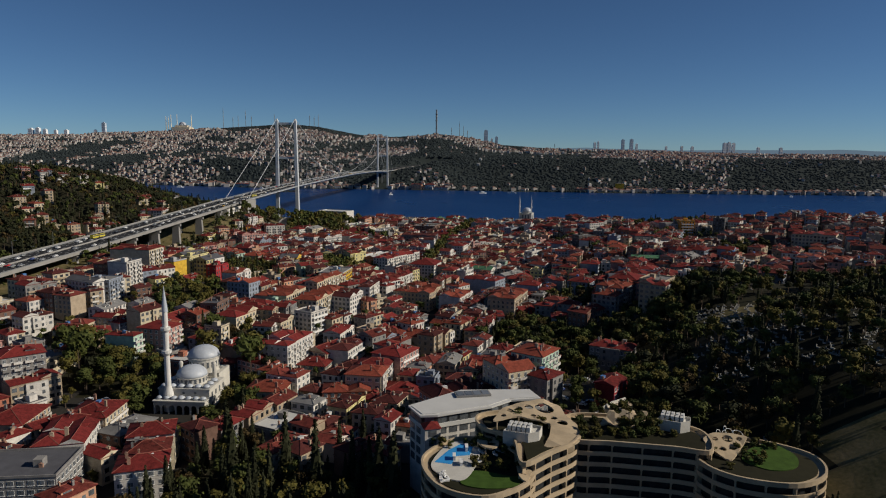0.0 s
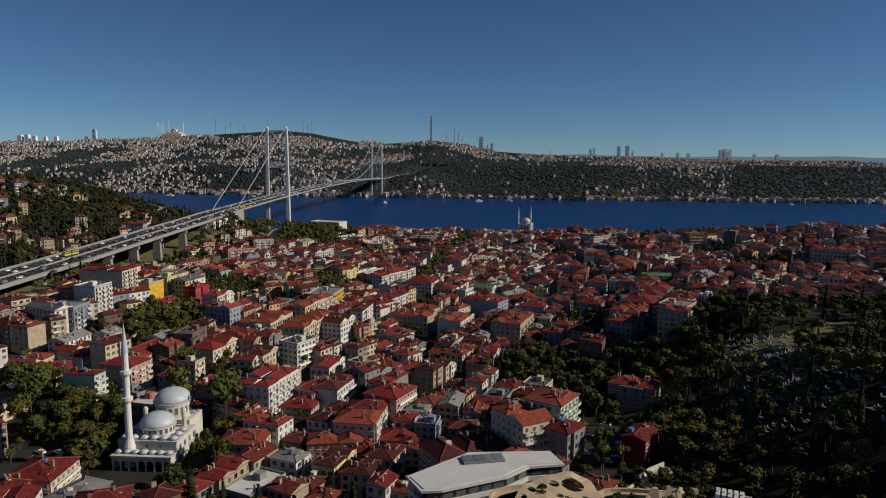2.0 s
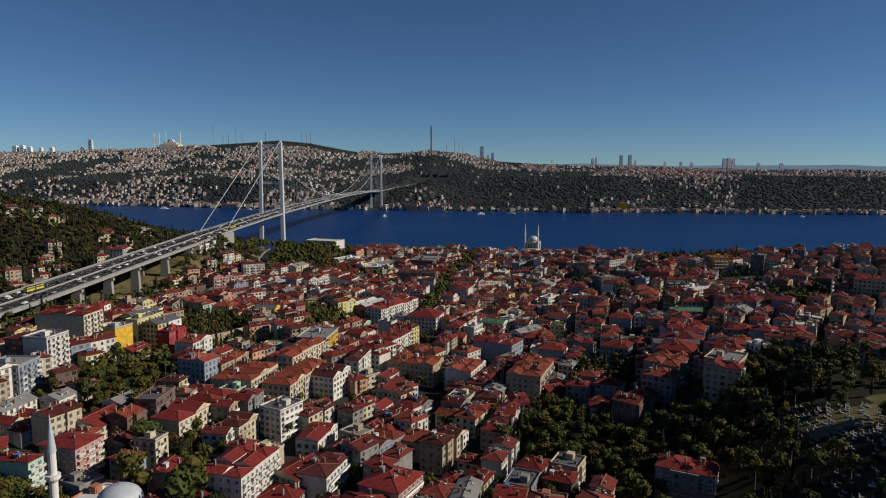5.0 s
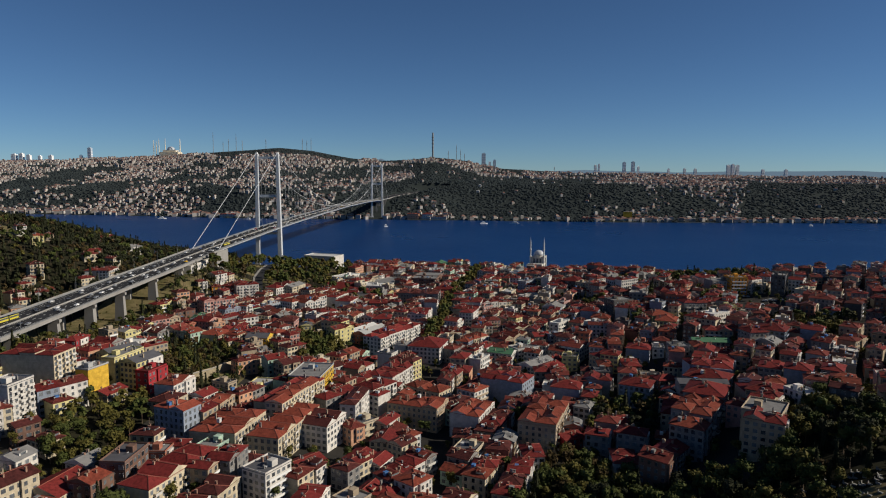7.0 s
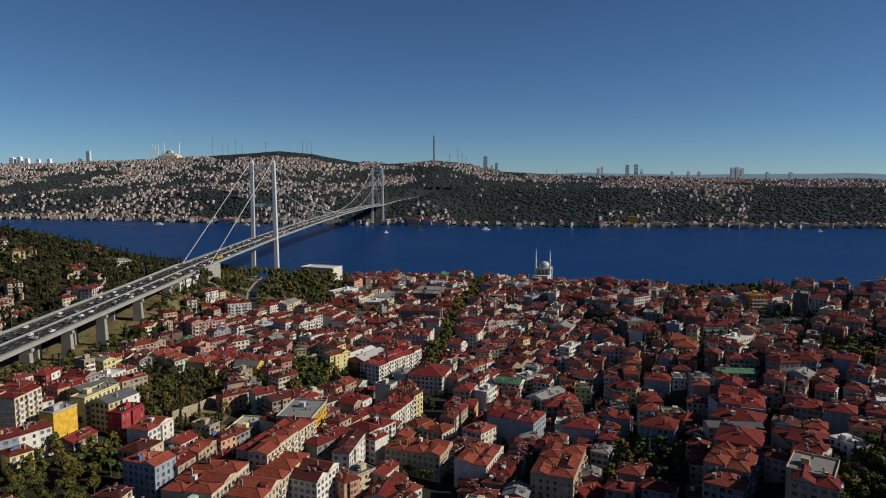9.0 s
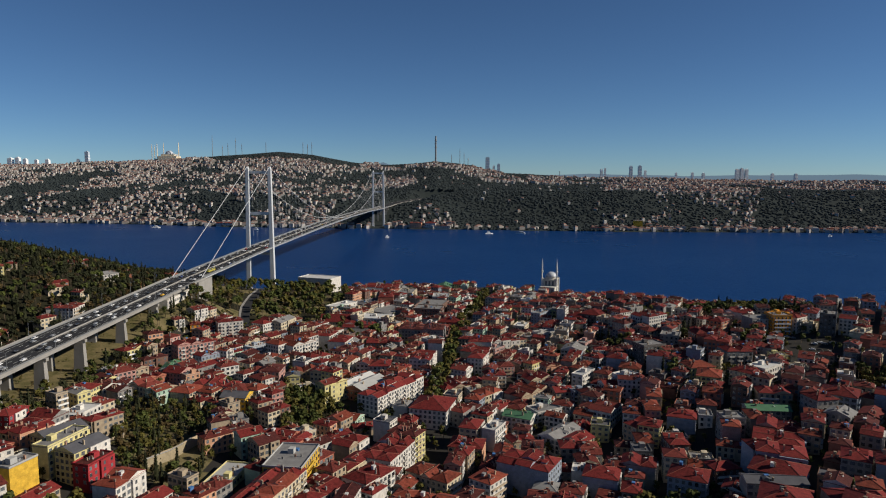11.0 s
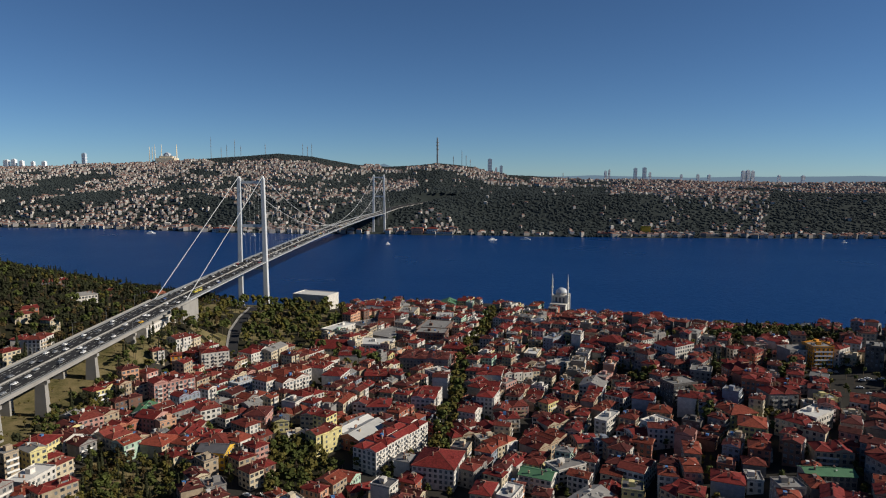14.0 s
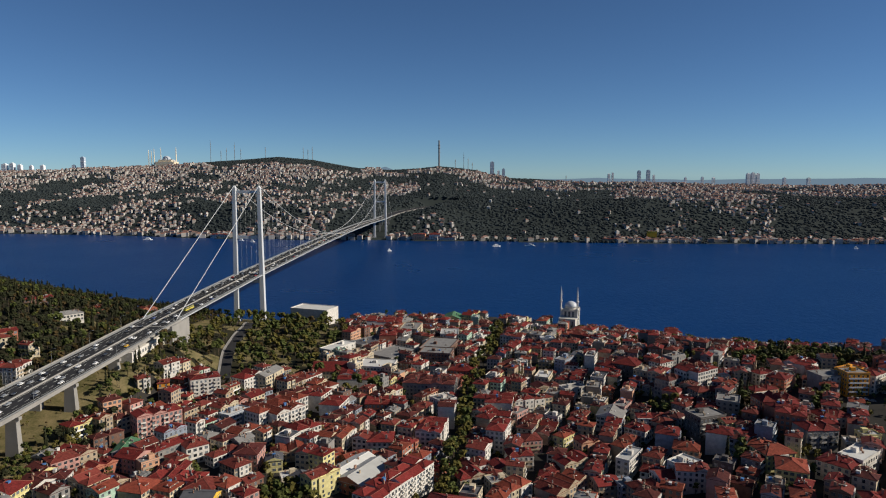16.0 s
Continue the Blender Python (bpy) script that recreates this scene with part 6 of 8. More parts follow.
def shore_mosque():
    q = tagged(new("mosque"), "ornate pale stone mosque on the waterfront with two slim minarets", "mosque")
    q.matrix_basis = pose(133, 905, 1.6, 0, 0, -24) @ Matrix.Scale(1.08, 4)
    s = Shape()
    s.box(-7.5, -7.5, -2, 7.5, 7.5, 17)
    for sx in (-1, 1):
        for sy in (-1, 1):
            s.box(sx * 7 - 1.2, sy * 7 - 1.2, -2, sx * 7 + 1.2, sy * 7 + 1.2, 19)
    s.box(-8, -8, 17, 8, 8, 17.8)
    hall = child("hall", s.mesh("hall", "stone"), q)
    s = Shape()
    s.lathe(0, 0, [(6.9, 17.8), (6.9, 20.2), (7.2, 20.3)], 24)
    child("drum", s.mesh("drum", "stone"), q)
    s = Shape()
    s.lathe(0, 0, dome_profile(6.8, 20.3, 6.0), 24)
    me = s.mesh("dome", "lead")
    me.polygons.foreach_set("use_smooth", [True] * len(me.polygons))
    child("dome", me, q, "pale grey dome")
    for side in (0, 90, 180, 270):
        for o in (-4.2, 0, 4.2):
            for z, hh in ((4, 2.2), (11.5, 3.4)):
                s = Shape()
                s.box(-1.1, -.08, -hh, 1.1, .1, hh, m=pose(0, 0, z, 0, 0, side) @ pose(o, -7.5, 1))
                child("window", s.mesh("window", "glass"), hall)
    s = Shape()
    s.box(-9, -18, -2, 9, -7.5, 9.5)
    s.box(-9.3, -18.3, 9.5, 9.3, -7.5, 10.1)
    child("pavilion", s.mesh("pavilion", "stone"), q)
    for o in (-6, -2, 2, 6):
        s = Shape()
        s.box(o - .8, -18.1, 2, o + .8, -17.9, 7.5)
        child("window", s.mesh("window", "glass"), q)
    for sx in (-1, 1):
        minaret(q, sx * 8.9, -8.6, 0, 44, .95, (.42, .62))
    FOOT.append((133, 902, 18))


near_mosque()
shore_mosque()

# ---------------------------------------------------------------- curved terrace apartments with roof gardens


def rounded(points, n=6):
    """A smooth closed outline through a few corner points."""
    out = []
    m = len(points)
    for k in range(m):
        p0, p1, p2, p3 = (Vector((*points[(k + j - 1) % m], 0)) for j in range(4))
        for q in range(n):
            t = q / n
            v = .5 * ((2 * p1) + (p2 - p0) * t + (2 * p0 - 5 * p1 + 4 * p2 - p3) * t * t + (3 * p1 - p0 - 3 * p2 + p3) * t ** 3)
            out.append((v.x, v.y))
    return out


def inset(outline, d):
    n = len(outline)
    out = []
    for k in range(n):
        a, b = Vector(outline[k - 1]), Vector(outline[(k + 1) % n])
        t = (b - a).normalized()
        out.append((outline[k][0] - t.y * d, outline[k][1] + t.x * d))
    return out


def terrace_wing(parent, corners, base, top, fh=3.15):
    o = rounded(corners)
    g = inset(o, 1.5)
    n = int((top - base) / fh)
    z = top - n * fh
    s = Shape()
    s.prism(o, base - 8, z)
    child("plinth", s.mesh("plinth", "travertine"), parent)
    for k in range(n):
        z0 = z + k * fh
        s = Shape()
        s.prism(o, z0, z0 + .35)
        m = len(o)
        inner = inset(o, .25)
        v = [(*p, z0 + .35) for p in o] + [(*p, z0 + 1.25) for p in o] + [(*p, z0 + 1.25) for p in inner] + [(*p, z0 + .35) for p in inner]
        s.add(v, [(a + q, a + (q + 1) % m, b + (q + 1) % m, b + q) for a, b in ((0, m), (m, 2 * m), (2 * m, 3 * m)) for q in range(m)])
        child("balcony_band", s.mesh("balcony_band", "travertine"), parent)
        s = Shape()
        s.prism(g, z0 + .35, z0 + fh)
        child("glazing", s.mesh("glazing", "glazing"), parent, "dark recessed glazing")
        for q in range(0, m, 3):
            p, r_ = Vector(o[q]), Vector(g[q])
            d = (r_ - p)
            t = Vector((-d.y, d.x)).normalized() * .18
            a, b = p + d * .12, p + d * 1.05
            s = Shape()
            rows = [(z0 + .35, 2.6), (z0 + .9, 1.0), (z0 + fh - .6, 1.0), (z0 + fh, 2.6)]
            s.v = [(*p2, zz) for zz, k2 in rows for p2 in (a + t * k2, a - t * k2, b - t * k2, b + t * k2)]
            s.f = [(4 * j2 + e, 4 * j2 + (e + 1) % 4, 4 * j2 + 4 + (e + 1) % 4, 4 * j2 + 4 + e) for j2 in range(3) for e in range(4)]
            s.i = [0] * len(s.f)
            child("fin", s.mesh("fin", "travertine"), parent)
    s = Shape()
    s.prism(o, top, top + .4)
    inner = inset(o, .6)
    m = len(o)
    v = [(*p, top + .4) for p in o] + [(*p, top + 1.3) for p in o] + [(*p, top + 1.3) for p in inner] + [(*p, top + .4) for p in inner]
    s.add(v, [(a + q, a + (q + 1) % m, b + (q + 1) % m, b + q) for a, b in ((0, m), (m, 2 * m), (2 * m, 3 * m)) for q in range(m)])
    child("roof_parapet", s.mesh("roof_parapet", "travertine"), parent)
    return o


def pierced_hood(edge, holes, thick):
    """A thin sloping shell inside a smooth outline, with round openings through it."""
    line = rounded([p[:2] for p in edge], 4)
    loops = [line] + [[(x + r * math.cos(k * .524), y + r * .8 * math.sin(k * .524)) for k in range(12)] for x, y, r in holes]
    pts, segs = [], []
    for lp in loops:
        q = len(pts)
        pts += [Vector(p) for p in lp]
        segs += [(q + k, q + (k + 1) % len(lp)) for k in range(len(lp))]
    out, _, tris, *_ = delaunay_2d_cdt(pts, segs, [], 0, 1e-4)

    def level(x, y):
        ws = [(1 / ((x - a) ** 2 + (y - c) ** 2 + .4) ** 1.5, z) for a, c, z in edge]
        return sum(k * z for k, z in ws) / sum(k for k, z in ws)

    keep = []
    for f in tris:
        x, y = sum(out[i][0] for i in f) / 3, sum(out[i][1] for i in f) / 3
        if inside(x, y, line) and all((x - a) ** 2 + ((y - c) / .8) ** 2 > (r * .97) ** 2 for a, c, r in holes):
            keep.append(tuple(f))
    n = len(out)
    zs = [level(p[0], p[1]) for p in out]
    s = Shape()
    s.v = [(p[0], p[1], z) for p, z in zip(out, zs)] + [(p[0], p[1], z - thick) for p, z in zip(out, zs)]
    rim = collections.Counter((min(i, j), max(i, j)) for f in keep for i, j in zip(f, f[1:] + f[:1]))
    s.f = keep + [tuple(n + i for i in reversed(f)) for f in keep]
    s.f += [(j, i, n + i, n + j) for f in keep for i, j in zip(f, f[1:] + f[:1]) if rim[(min(i, j), max(i, j))] == 1]
    s.i = [0] * len(s.f)
    return s


def terrace_building():
    b = tagged(new("terrace_apartments"), "curved beige concrete terrace apartments with planted roof gardens", "apartment building")
    wings = (([(-11, 13), (-7, -3), (4, -9), (14, -4), (19, 5), (14, 20), (0, 26)], 13, 29.6),
             ([(15, 1), (24, 8), (33, 17), (33, 30), (22, 38), (6, 34), (6, 24), (14, 17)], 13, 33.6),
             ([(31, 17), (42, 15), (58, 12), (68, 10), (70, 24), (56, 33), (36, 36), (29, 28)], 15, 33.2),
             ([(64, 10), (70, 0), (84, -4), (95, 2), (97, 14), (84, 24), (68, 25)], 15, 30.8))
    tops = [terrace_wing(b, *w) for w in wings]
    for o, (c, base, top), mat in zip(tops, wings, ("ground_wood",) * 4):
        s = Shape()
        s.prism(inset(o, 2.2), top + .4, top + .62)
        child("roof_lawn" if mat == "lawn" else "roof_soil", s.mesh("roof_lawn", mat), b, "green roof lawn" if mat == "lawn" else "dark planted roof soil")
    for name, o, z0, z1, mat, words in (
            ("roof_lawn", [(-.9, -1.4), (3.1, 5.2), (11.7, 2.4), (15.6, 1.6), (13.4, -2.8), (5.4, -4.4)], 30.2, 30.46, "lawn", "green roof lawn"),
            ("roof_lawn", [(76.5, 10.6), (82.3, 17.8), (89.1, 20.7), (92, 16.1), (91.9, 10.8), (88.1, 5.4), (81, 4.4)], 31.4, 31.66, "lawn", "green roof lawn"),
            ("pool_deck", [(-8.2, 10.6), (-7.1, 4.1), (-.8, -.5), (3.1, 6.5), (5, 19.8), (-2.6, 22.7)], 30.2, 30.5, "stone", "pale stone pool deck")):
        s = Shape()
        s.prism(rounded(o), z0, z1)
        child(name, s.mesh(name, mat), b, words)
    s = Shape()
    s.prism([(-7.6, 9.8), (-3, 8.6), (-1.6, 13.6), (2.2, 14.2), (3.3, 19.4), (0, 21.6), (-3.6, 17.4)], 30.3, 30.56)
    child("pool_water", s.mesh("pool_water", "pool"), b, "bright blue pool water")
    for x, y, w, d, h in ((1.4, 17.4, .7, 2.4, 1.3), (-2.2, 11.8, .7, 2.2, 1.2), (-.4, 8.6, .7, 2.4, 1.0)):
        s = Shape()
        s.box(x - w / 2, y - d / 2, 30.3, x + w / 2, y + d / 2, 30.5 + h)
        s.box(x - w / 2 - .1, y - d / 2 - .1, 30.5 + h, x + w / 2 + .1, y + d / 2 + .1, 30.62 + h)
        child("pool_wall", s.mesh("pool_wall", "frame"), b, "low white wall in the pool")
    # concrete hoods with round openings over the upper flats
    for edge, holes in (
            ([(9.2, 22.2, 37.6), (12.6, 29.2, 38.5), (18.2, 33.5, 38.6), (24.7, 36.9, 38.5), (30, 36, 37), (31.9, 28.8, 36), (34.4, 21.9, 34.7), (31.7, 14.2, 34.3), (22.7, 11.5, 34.2), (24.6, 17, 35), (25.9, 23.9, 35.9), (22, 24, 37), (16.4, 25.2, 37.5), (11.2, 22.6, 37.5)],
             [(12.4, 25.4, .9), (14.6, 28.2, 1.2), (17.4, 29.8, 1.3), (20.6, 31.2, 1.4), (21.4, 27.2, 1.0), (25.4, 32, 3.0), (27.6, 27.4, 1.1), (29.6, 24.8, 1.7)]),
            ([(45, 30.6, 37.6), (50, 31, 37.8), (56, 30.2, 37.4), (54, 26.4, 35.4), (52.7, 23.9, 34.2), (47, 25.8, 34.1), (41.5, 27.8, 34.1), (43.4, 29.3, 35.8)],
             [(47.4, 30.5, 1.2), (50.6, 30.7, 1.2), (53.6, 30.3, 1.2)]),
            ([(68.4, 17.9, 34.3), (72.4, 20.9, 34.8), (77, 20.9, 34.7), (81.4, 19.3, 34.4), (78, 15, 33), (75.7, 12.2, 32.3), (72.6, 9.6, 31.9), (69.4, 13.6, 32.8)],
             [(71.8, 18, .9), (75.4, 18.4, 1.6), (78.8, 18.4, .9), (72.6, 14.4, 1.1), (75.8, 15, 1.1)]),
            ([(12.3, 16.1, 32.6), (14.2, 20.4, 32.6), (16.4, 21.4, 32.2), (18.4, 15.5, 31.4), (18.9, 7.5, 31.2), (16.4, -1.4, 31.2), (14.2, -.2, 31.8), (15, 5.8, 32.4), (14.4, 11, 32.7)],
             [(14.4, 14.4, .9), (15.4, 18, 1.0), (16.2, 11, .9)]),
            ([(4.4, 19.5, 32.6), (7, 22.8, 32.6), (10.4, 20.4, 32.6), (10, 15.4, 32.6), (6.6, 14.8, 32.6)],
             [(6.6, 20.2, 1.0), (8.4, 17.4, 1.5)])):
        child("concrete_hood", pierced_hood(edge, holes, .45).mesh("concrete_hood", "travertine"), b, "sloping beige concrete hood with round openings")
        for x, y, z in edge[::2]:
            cx, cy = sum(p[0] for p in edge) / len(edge), sum(p[1] for p in edge) / len(edge)
            s = Shape()
            s.tube((x * .92 + cx * .08, y * .92 + cy * .08, 29.8), (x * .92 + cx * .08, y * .92 + cy * .08, z - .3), .22, 8)
            child("hood_post", s.mesh("hood_post", "travertine"), b)
    # closed walls under the solid parts of the hoods
    for o, z0, z1 in (([(23.4, 12.4), (31.2, 14.8), (33.8, 21.6), (31, 25), (27, 22), (25.4, 17)], 30, 33.8), ([(42.4, 27.9), (52.3, 24.4), (54.6, 28), (46, 29.6)], 30, 33.7), ([(70, 13.8), (72.6, 10.4), (75, 12.6), (72, 16)], 29, 31.8)):
        s = Shape()
        s.prism(o, z0, z1)
        child("hood_wall", s.mesh("hood_wall", "travertine"), b)
    for cx, cy, cz, r_, tilt in ((75.2, 23.6, 33.6, 1.0, 60), (77.0, 24.2, 33.2, .8, 80), (78.8, 24.6, 33.4, 1.2, 40), (81.2, 24.2, 33, 1.5, 25), (77.4, 24.6, 34.6, .6, 75)):
        m = pose(cx, cy, cz, tilt, 0, cx * 17 % 40)
        pts = [m @ Vector((r_ * math.cos(k * .5236), r_ * math.sin(k * .5236), 0)) for k in range(13)]
        s = Shape()
        for p, q in zip(pts, pts[1:]):
            s.tube(p, q, .09, 5)
        s.tube(m @ Vector((0, -r_, 0)), (cx, cy, 31), .08, 5)
        child("pergola_ring", s.mesh("pergola_ring", "frame"), b, "pale metal pergola ring")
    for o, z0, z1 in (([(11.5, 16.5), (18.3, 14.3), (21.6, 15.6), (23, 19.5), (16.2, 23)], 30, 36.2), ([(57.4, 25.1), (63.5, 22.3), (66.8, 23.6), (67.9, 26.5), (61.1, 29.9)], 31, 36.4)):
        s = Shape()
        s.prism(o, z0, z1)
        rim = inset(o, .25)
        n = len(o)
        v = [(*p, z1) for p in o] + [(*p, z1 + .7) for p in o] + [(*p, z1 + .7) for p in rim] + [(*p, z1) for p in rim]
        s.add(v, [(i + q, i + (q + 1) % n, j + (q + 1) % n, j + q) for i, j in ((0, n), (n, 2 * n), (2 * n, 3 * n)) for q in range(n)])
        child("plant_room", s.mesh("plant_room", "stone"), b)
        u = (Vector(o[1]) - Vector(o[0])).normalized()
        w = Vector((-u.y, u.x))
        for k in range(5):
            c = Vector(o[0]) + u * (1.4 + k * 1.35) + w * 3.6
            s = Shape()
            s.box(-.5, -2.0, z1, .5, 2.0, z1 + 1.6, m=pose(c.x, c.y, 0, 0, 0, math.degrees(math.atan2(u.y, u.x))))
            s.lathe(c.x, c.y, [(.42, z1 + 1.6), (.42, z1 + 1.85), (.3, z1 + 1.85)], 10)
            child("air_unit", s.mesh("air_unit", "flat_white"), b)
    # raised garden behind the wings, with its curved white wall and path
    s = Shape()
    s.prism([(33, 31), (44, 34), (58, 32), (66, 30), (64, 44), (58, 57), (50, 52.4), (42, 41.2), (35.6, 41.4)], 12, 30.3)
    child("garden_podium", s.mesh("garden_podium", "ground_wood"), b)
    s = Shape()
    s.prism([(34.6, 33), (43.2, 35.9), (44.4, 41.2), (42, 40.6), (35.6, 40.8)], 30.3, 30.5)
    child("garden_lawn", s.mesh("garden_lawn", "lawn"), b, "green garden lawn")
    line = [(35.6, 41.6), (39, 41.0), (42, 41.6), (45, 45), (48, 49.6), (51.5, 53.4), (57, 57.4)]
    s, t = Shape(), Shape()
    for (xa, ya), (xb, yb) in zip(line, line[1:]):
        s.add([(xa, ya, 28), (xb, yb, 28), (xb + .35, yb - .25, 28), (xa + .35, ya - .25, 28), (xa, ya, 31.6), (xb, yb, 31.6), (xb + .35, yb - .25, 31.6), (xa + .35, ya - .25, 31.6)], [(0, 1, 5, 4), (4, 5, 6, 7), (2, 3, 7, 6), (1, 2, 6, 5), (3, 0, 4, 7)])
        t.add([(xa + .4, ya - .3, 30.42), (xb + .4, yb - .3, 30.42), (xb + 3.4, yb - 2.8, 30.42), (xa + 3.4, ya - 2.8, 30.42), (xa + .4, ya - .3, 30.2), (xb + .4, yb - .3, 30.2), (xb + 3.4, yb - 2.8, 30.2), (xa + 3.4, ya - 2.8, 30.2)], [(3, 2, 1, 0), (4, 5, 6, 7), (0, 1, 5, 4), (2, 3, 7, 6)])
    child("garden_wall", s.mesh("garden_wall", "stone"), b, "curved pale garden wall")
    child("garden_path", t.mesh("garden_path", "travertine"), b)
    rr = random.Random(4)
    for k in range(16):
        s = Shape()
        x, y = ((-7 + rr.uniform(0, 5), 2 + rr.uniform(-3, 4)), (4 + rr.uniform(0, 8), 14 + rr.uniform(-4, 6)))[k % 2]
        m = pose(x, y, 30.25, 0, 0, rr.uniform(0, 180))
        s.box(-.35, -.95, 0, .35, .95, .35, m=m)
        s.box(-.35, .6, .35, .35, .95, .8, m=m)
        child("sun_lounger", s.mesh("sun_lounger", "frame"), b)
    # shrubs of the roof gardens
    beds = (((3, 16, 5, 20), 30.1, .40, 22), ((-8, 14, 19, 23), 30.1, .45, 14), ((34, 64, 19, 23), 33.5, .34, 26), ((46, 62, 23, 31), 33.7, .5, 30), ((34, 42, 19, 32), 33.5, .36, 16), ((16, 24, 25, 34), 34.0, .5, 14),
            ((76, 83, 7, 17), 31.3, .36, 12), ((66, 72, 4, 22), 31.2, .3, 12), ((83, 95, 17, 22), 31.2, .34, 10), ((46, 63, 33, 50), 30.2, .5, 36), ((25, 33, 26, 33), 33.6, .32, 10))
    for (x0, x1, y0, y1), zz, sc, count in beds:
        v, f, mi = [], [], []
        for k in range(count):
            me = SHRUB["tree" if k % 2 else "olive_tree"]
            m = pose(rr.uniform(x0, x1), rr.uniform(y0, y1), zz - .5, 0, 0, rr.uniform(0, 360)) @ Matrix.Scale(sc * rr.uniform(.6, 1.25), 4)
            q = len(v)
            v += [tuple(m @ p.co) for p in me.vertices]
            f += [tuple(i + q for i in p.vertices) for p in me.polygons]
            mi += [k % 2] * len(me.polygons)
        tagged(child("planting", make_mesh("planting", v, f, ("leaf_olive", "leaf_green"), mi), b, "green and olive shrubs of the roof garden"), kind="stuff")
    for o, z in (([(36, 19), (50, 17.5), (56, 22), (44, 24), (36, 26)], 33.62), ([(62, 15), (66, 16), (66, 21), (60, 22)], 33.62)):
        s = Shape()
        s.prism(rounded(o), z - .1, z + .12)
        child("roof_lawn", s.mesh("roof_lawn", "lawn"), b, "green roof lawn")


terrace_building()
for fx, fy, fr in ((0, 8, 16), (18, 22, 16), (50, 22, 18), (82, 10, 17), (5, 48, 18), (22, 54, 10), (50, 44, 11), (58, 40, 10)):
    FOOT.append((fx, fy, fr))


def white_block():
    b = tagged(new("clinic_building"), "white modern building with a flat white roof and skylight", "building")
    o = [(-16.5, 47.2), (-12.4, 38.7), (-6.8, 39.2), (10.7, 46.8), (17.8, 53), (28.1, 54.8), (25.3, 63.6), (1.1, 62.4)]
    s = Shape()
    s.prism(inset(o, .8), 4, 31.4)
    child("wall", s.mesh("wall", "white"), b)
    for k in range(5):
        z = 14.5 + k * 3.4
        wl = inset(o, .8)
        for p, q in zip(wl, wl[1:] + wl[:1]):
            a, c = Vector(p), Vector(q)
            ln = (c - a).length
            u = (c - a).normalized()
            nrm = Vector((u.y, -u.x))
            n = int(ln / 3.6)
            for j in range(n):
                mid = a + u * ((j + .5) * ln / n) 
                ang = math.degrees(math.atan2(u.y, u.x))
                s = Shape()
                s.box(-1.45, -.08, -1.15, 1.45, .1, 1.15, m=pose(mid.x, mid.y, z + 1.7, 0, 0, ang))
                child("window", s.mesh("window", "glass"), b)
    wl = inset(o, .74)
    s = Shape()
    s.prism(wl, 29.0, 31.0)
    child("clerestory", s.mesh("clerestory", "glazing"), b, "dark louvred clerestory under the roof")
    s = Shape()
    s.prism(inset(o, .3), 27.6, 28.9)
    child("white_band", s.mesh("white_band", "flat_white"), b)
    s = Shape()
    s.prism(o, 31.4, 32.0)
    s.prism(inset(o, 1.2), 32.0, 32.2)
    child("roof", s.mesh("roof", "flat_white"), b, "flat white sheet roof")
    s = Shape()
    m = pose(5, 57, 32.15, 0, 0, 10)
    s.box(-6, -2.4, 0, 6, 2.4, .7, m=m)
    child("skylight_kerb", s.mesh("skylight_kerb", "flat_grey"), b)
    s = Shape()
    for k in range(4):
        s.box(-5.6 + k * 2.9, -2, .7, -3.1 + k * 2.9, 2, .8, m=m)
    child("skylight_glass", s.mesh("skylight_glass", "glass"), b)
    s = Shape()
    s.box(-2.5, -3, 13, 2.5, 2, 29.5, m=pose(-9, 37.2, 0, 0, 0, 14))
    child("stair_tower", s.mesh("stair_tower", "white"), b)
    s = Shape()
    s.add([(m2 @ Vector(p)) for m2 in (pose(-9, 37.2, 29.5, 0, 0, 14),) for p in ((-2.8, -3.3, 0), (2.8, -3.3, 0), (2.8, 2.3, 0), (-2.8, 2.3, 0), (0, -.5, 1.6))], [(0, 1, 4), (1, 2, 4), (2, 3, 4), (3, 0, 4), (3, 2, 1, 0)])
    child("stair_tower_roof", s.mesh("stair_tower_roof", "tile_red"), b)
    for k in range(5):
        s = Shape()
        s.box(-1.2, -3.1, 15 + k * 3.0, 1.2, -2.9, 17 + k * 3.0, m=pose(-9, 37.2, 0, 0, 0, 14))
        child("window", s.mesh("window", "glass"), b)


white_block()


def retaining_wall():
    """Rough stone wall that holds the wooded slope below the viaduct."""
    s = Shape()
    line = [(-152.5, 336), (-149.5, 343), (-146.2, 350.5), (-144.6, 360), (-143.4, 371)]
    for (xa, ya), (xb, yb) in zip(line, line[1:]):
        za, zb = ground(xa, ya), ground(xb, yb)
        s.add([(xa, ya, za - 3), (xb, yb, zb - 3), (xb - 1.6, yb + .5, zb - 3), (xa - 1.6, ya + .5, za - 3), (xa - .5, ya, za + 4.6), (xb - .5, yb, zb + 4.6), (xb - 1.6, yb + .5, zb + 4.6), (xa - 1.6, ya + .5, za + 4.6)],
              [(0, 1, 5, 4), (1, 2, 6, 5), (2, 3, 7, 6), (3, 0, 4, 7), (4, 5, 6, 7)])
    w = tagged(new("retaining_wall"), "rough tan stone retaining wall on the wooded slope", "retaining wall")
    child("wall", s.mesh("wall", "rough_stone"), w)
    s = Shape()
    for (xa, ya), (xb, yb) in zip(line, line[1:]):
        s.tube((xa - 1.0, ya + .2, ground(xa, ya) + 4.7), (xb - 1.0, yb + .2, ground(xb, yb) + 4.7), .35, 6)
    child("coping", s.mesh("coping", "concrete"), w)


retaining_wall()

# ---------------------------------------------------------------- things on the far shore


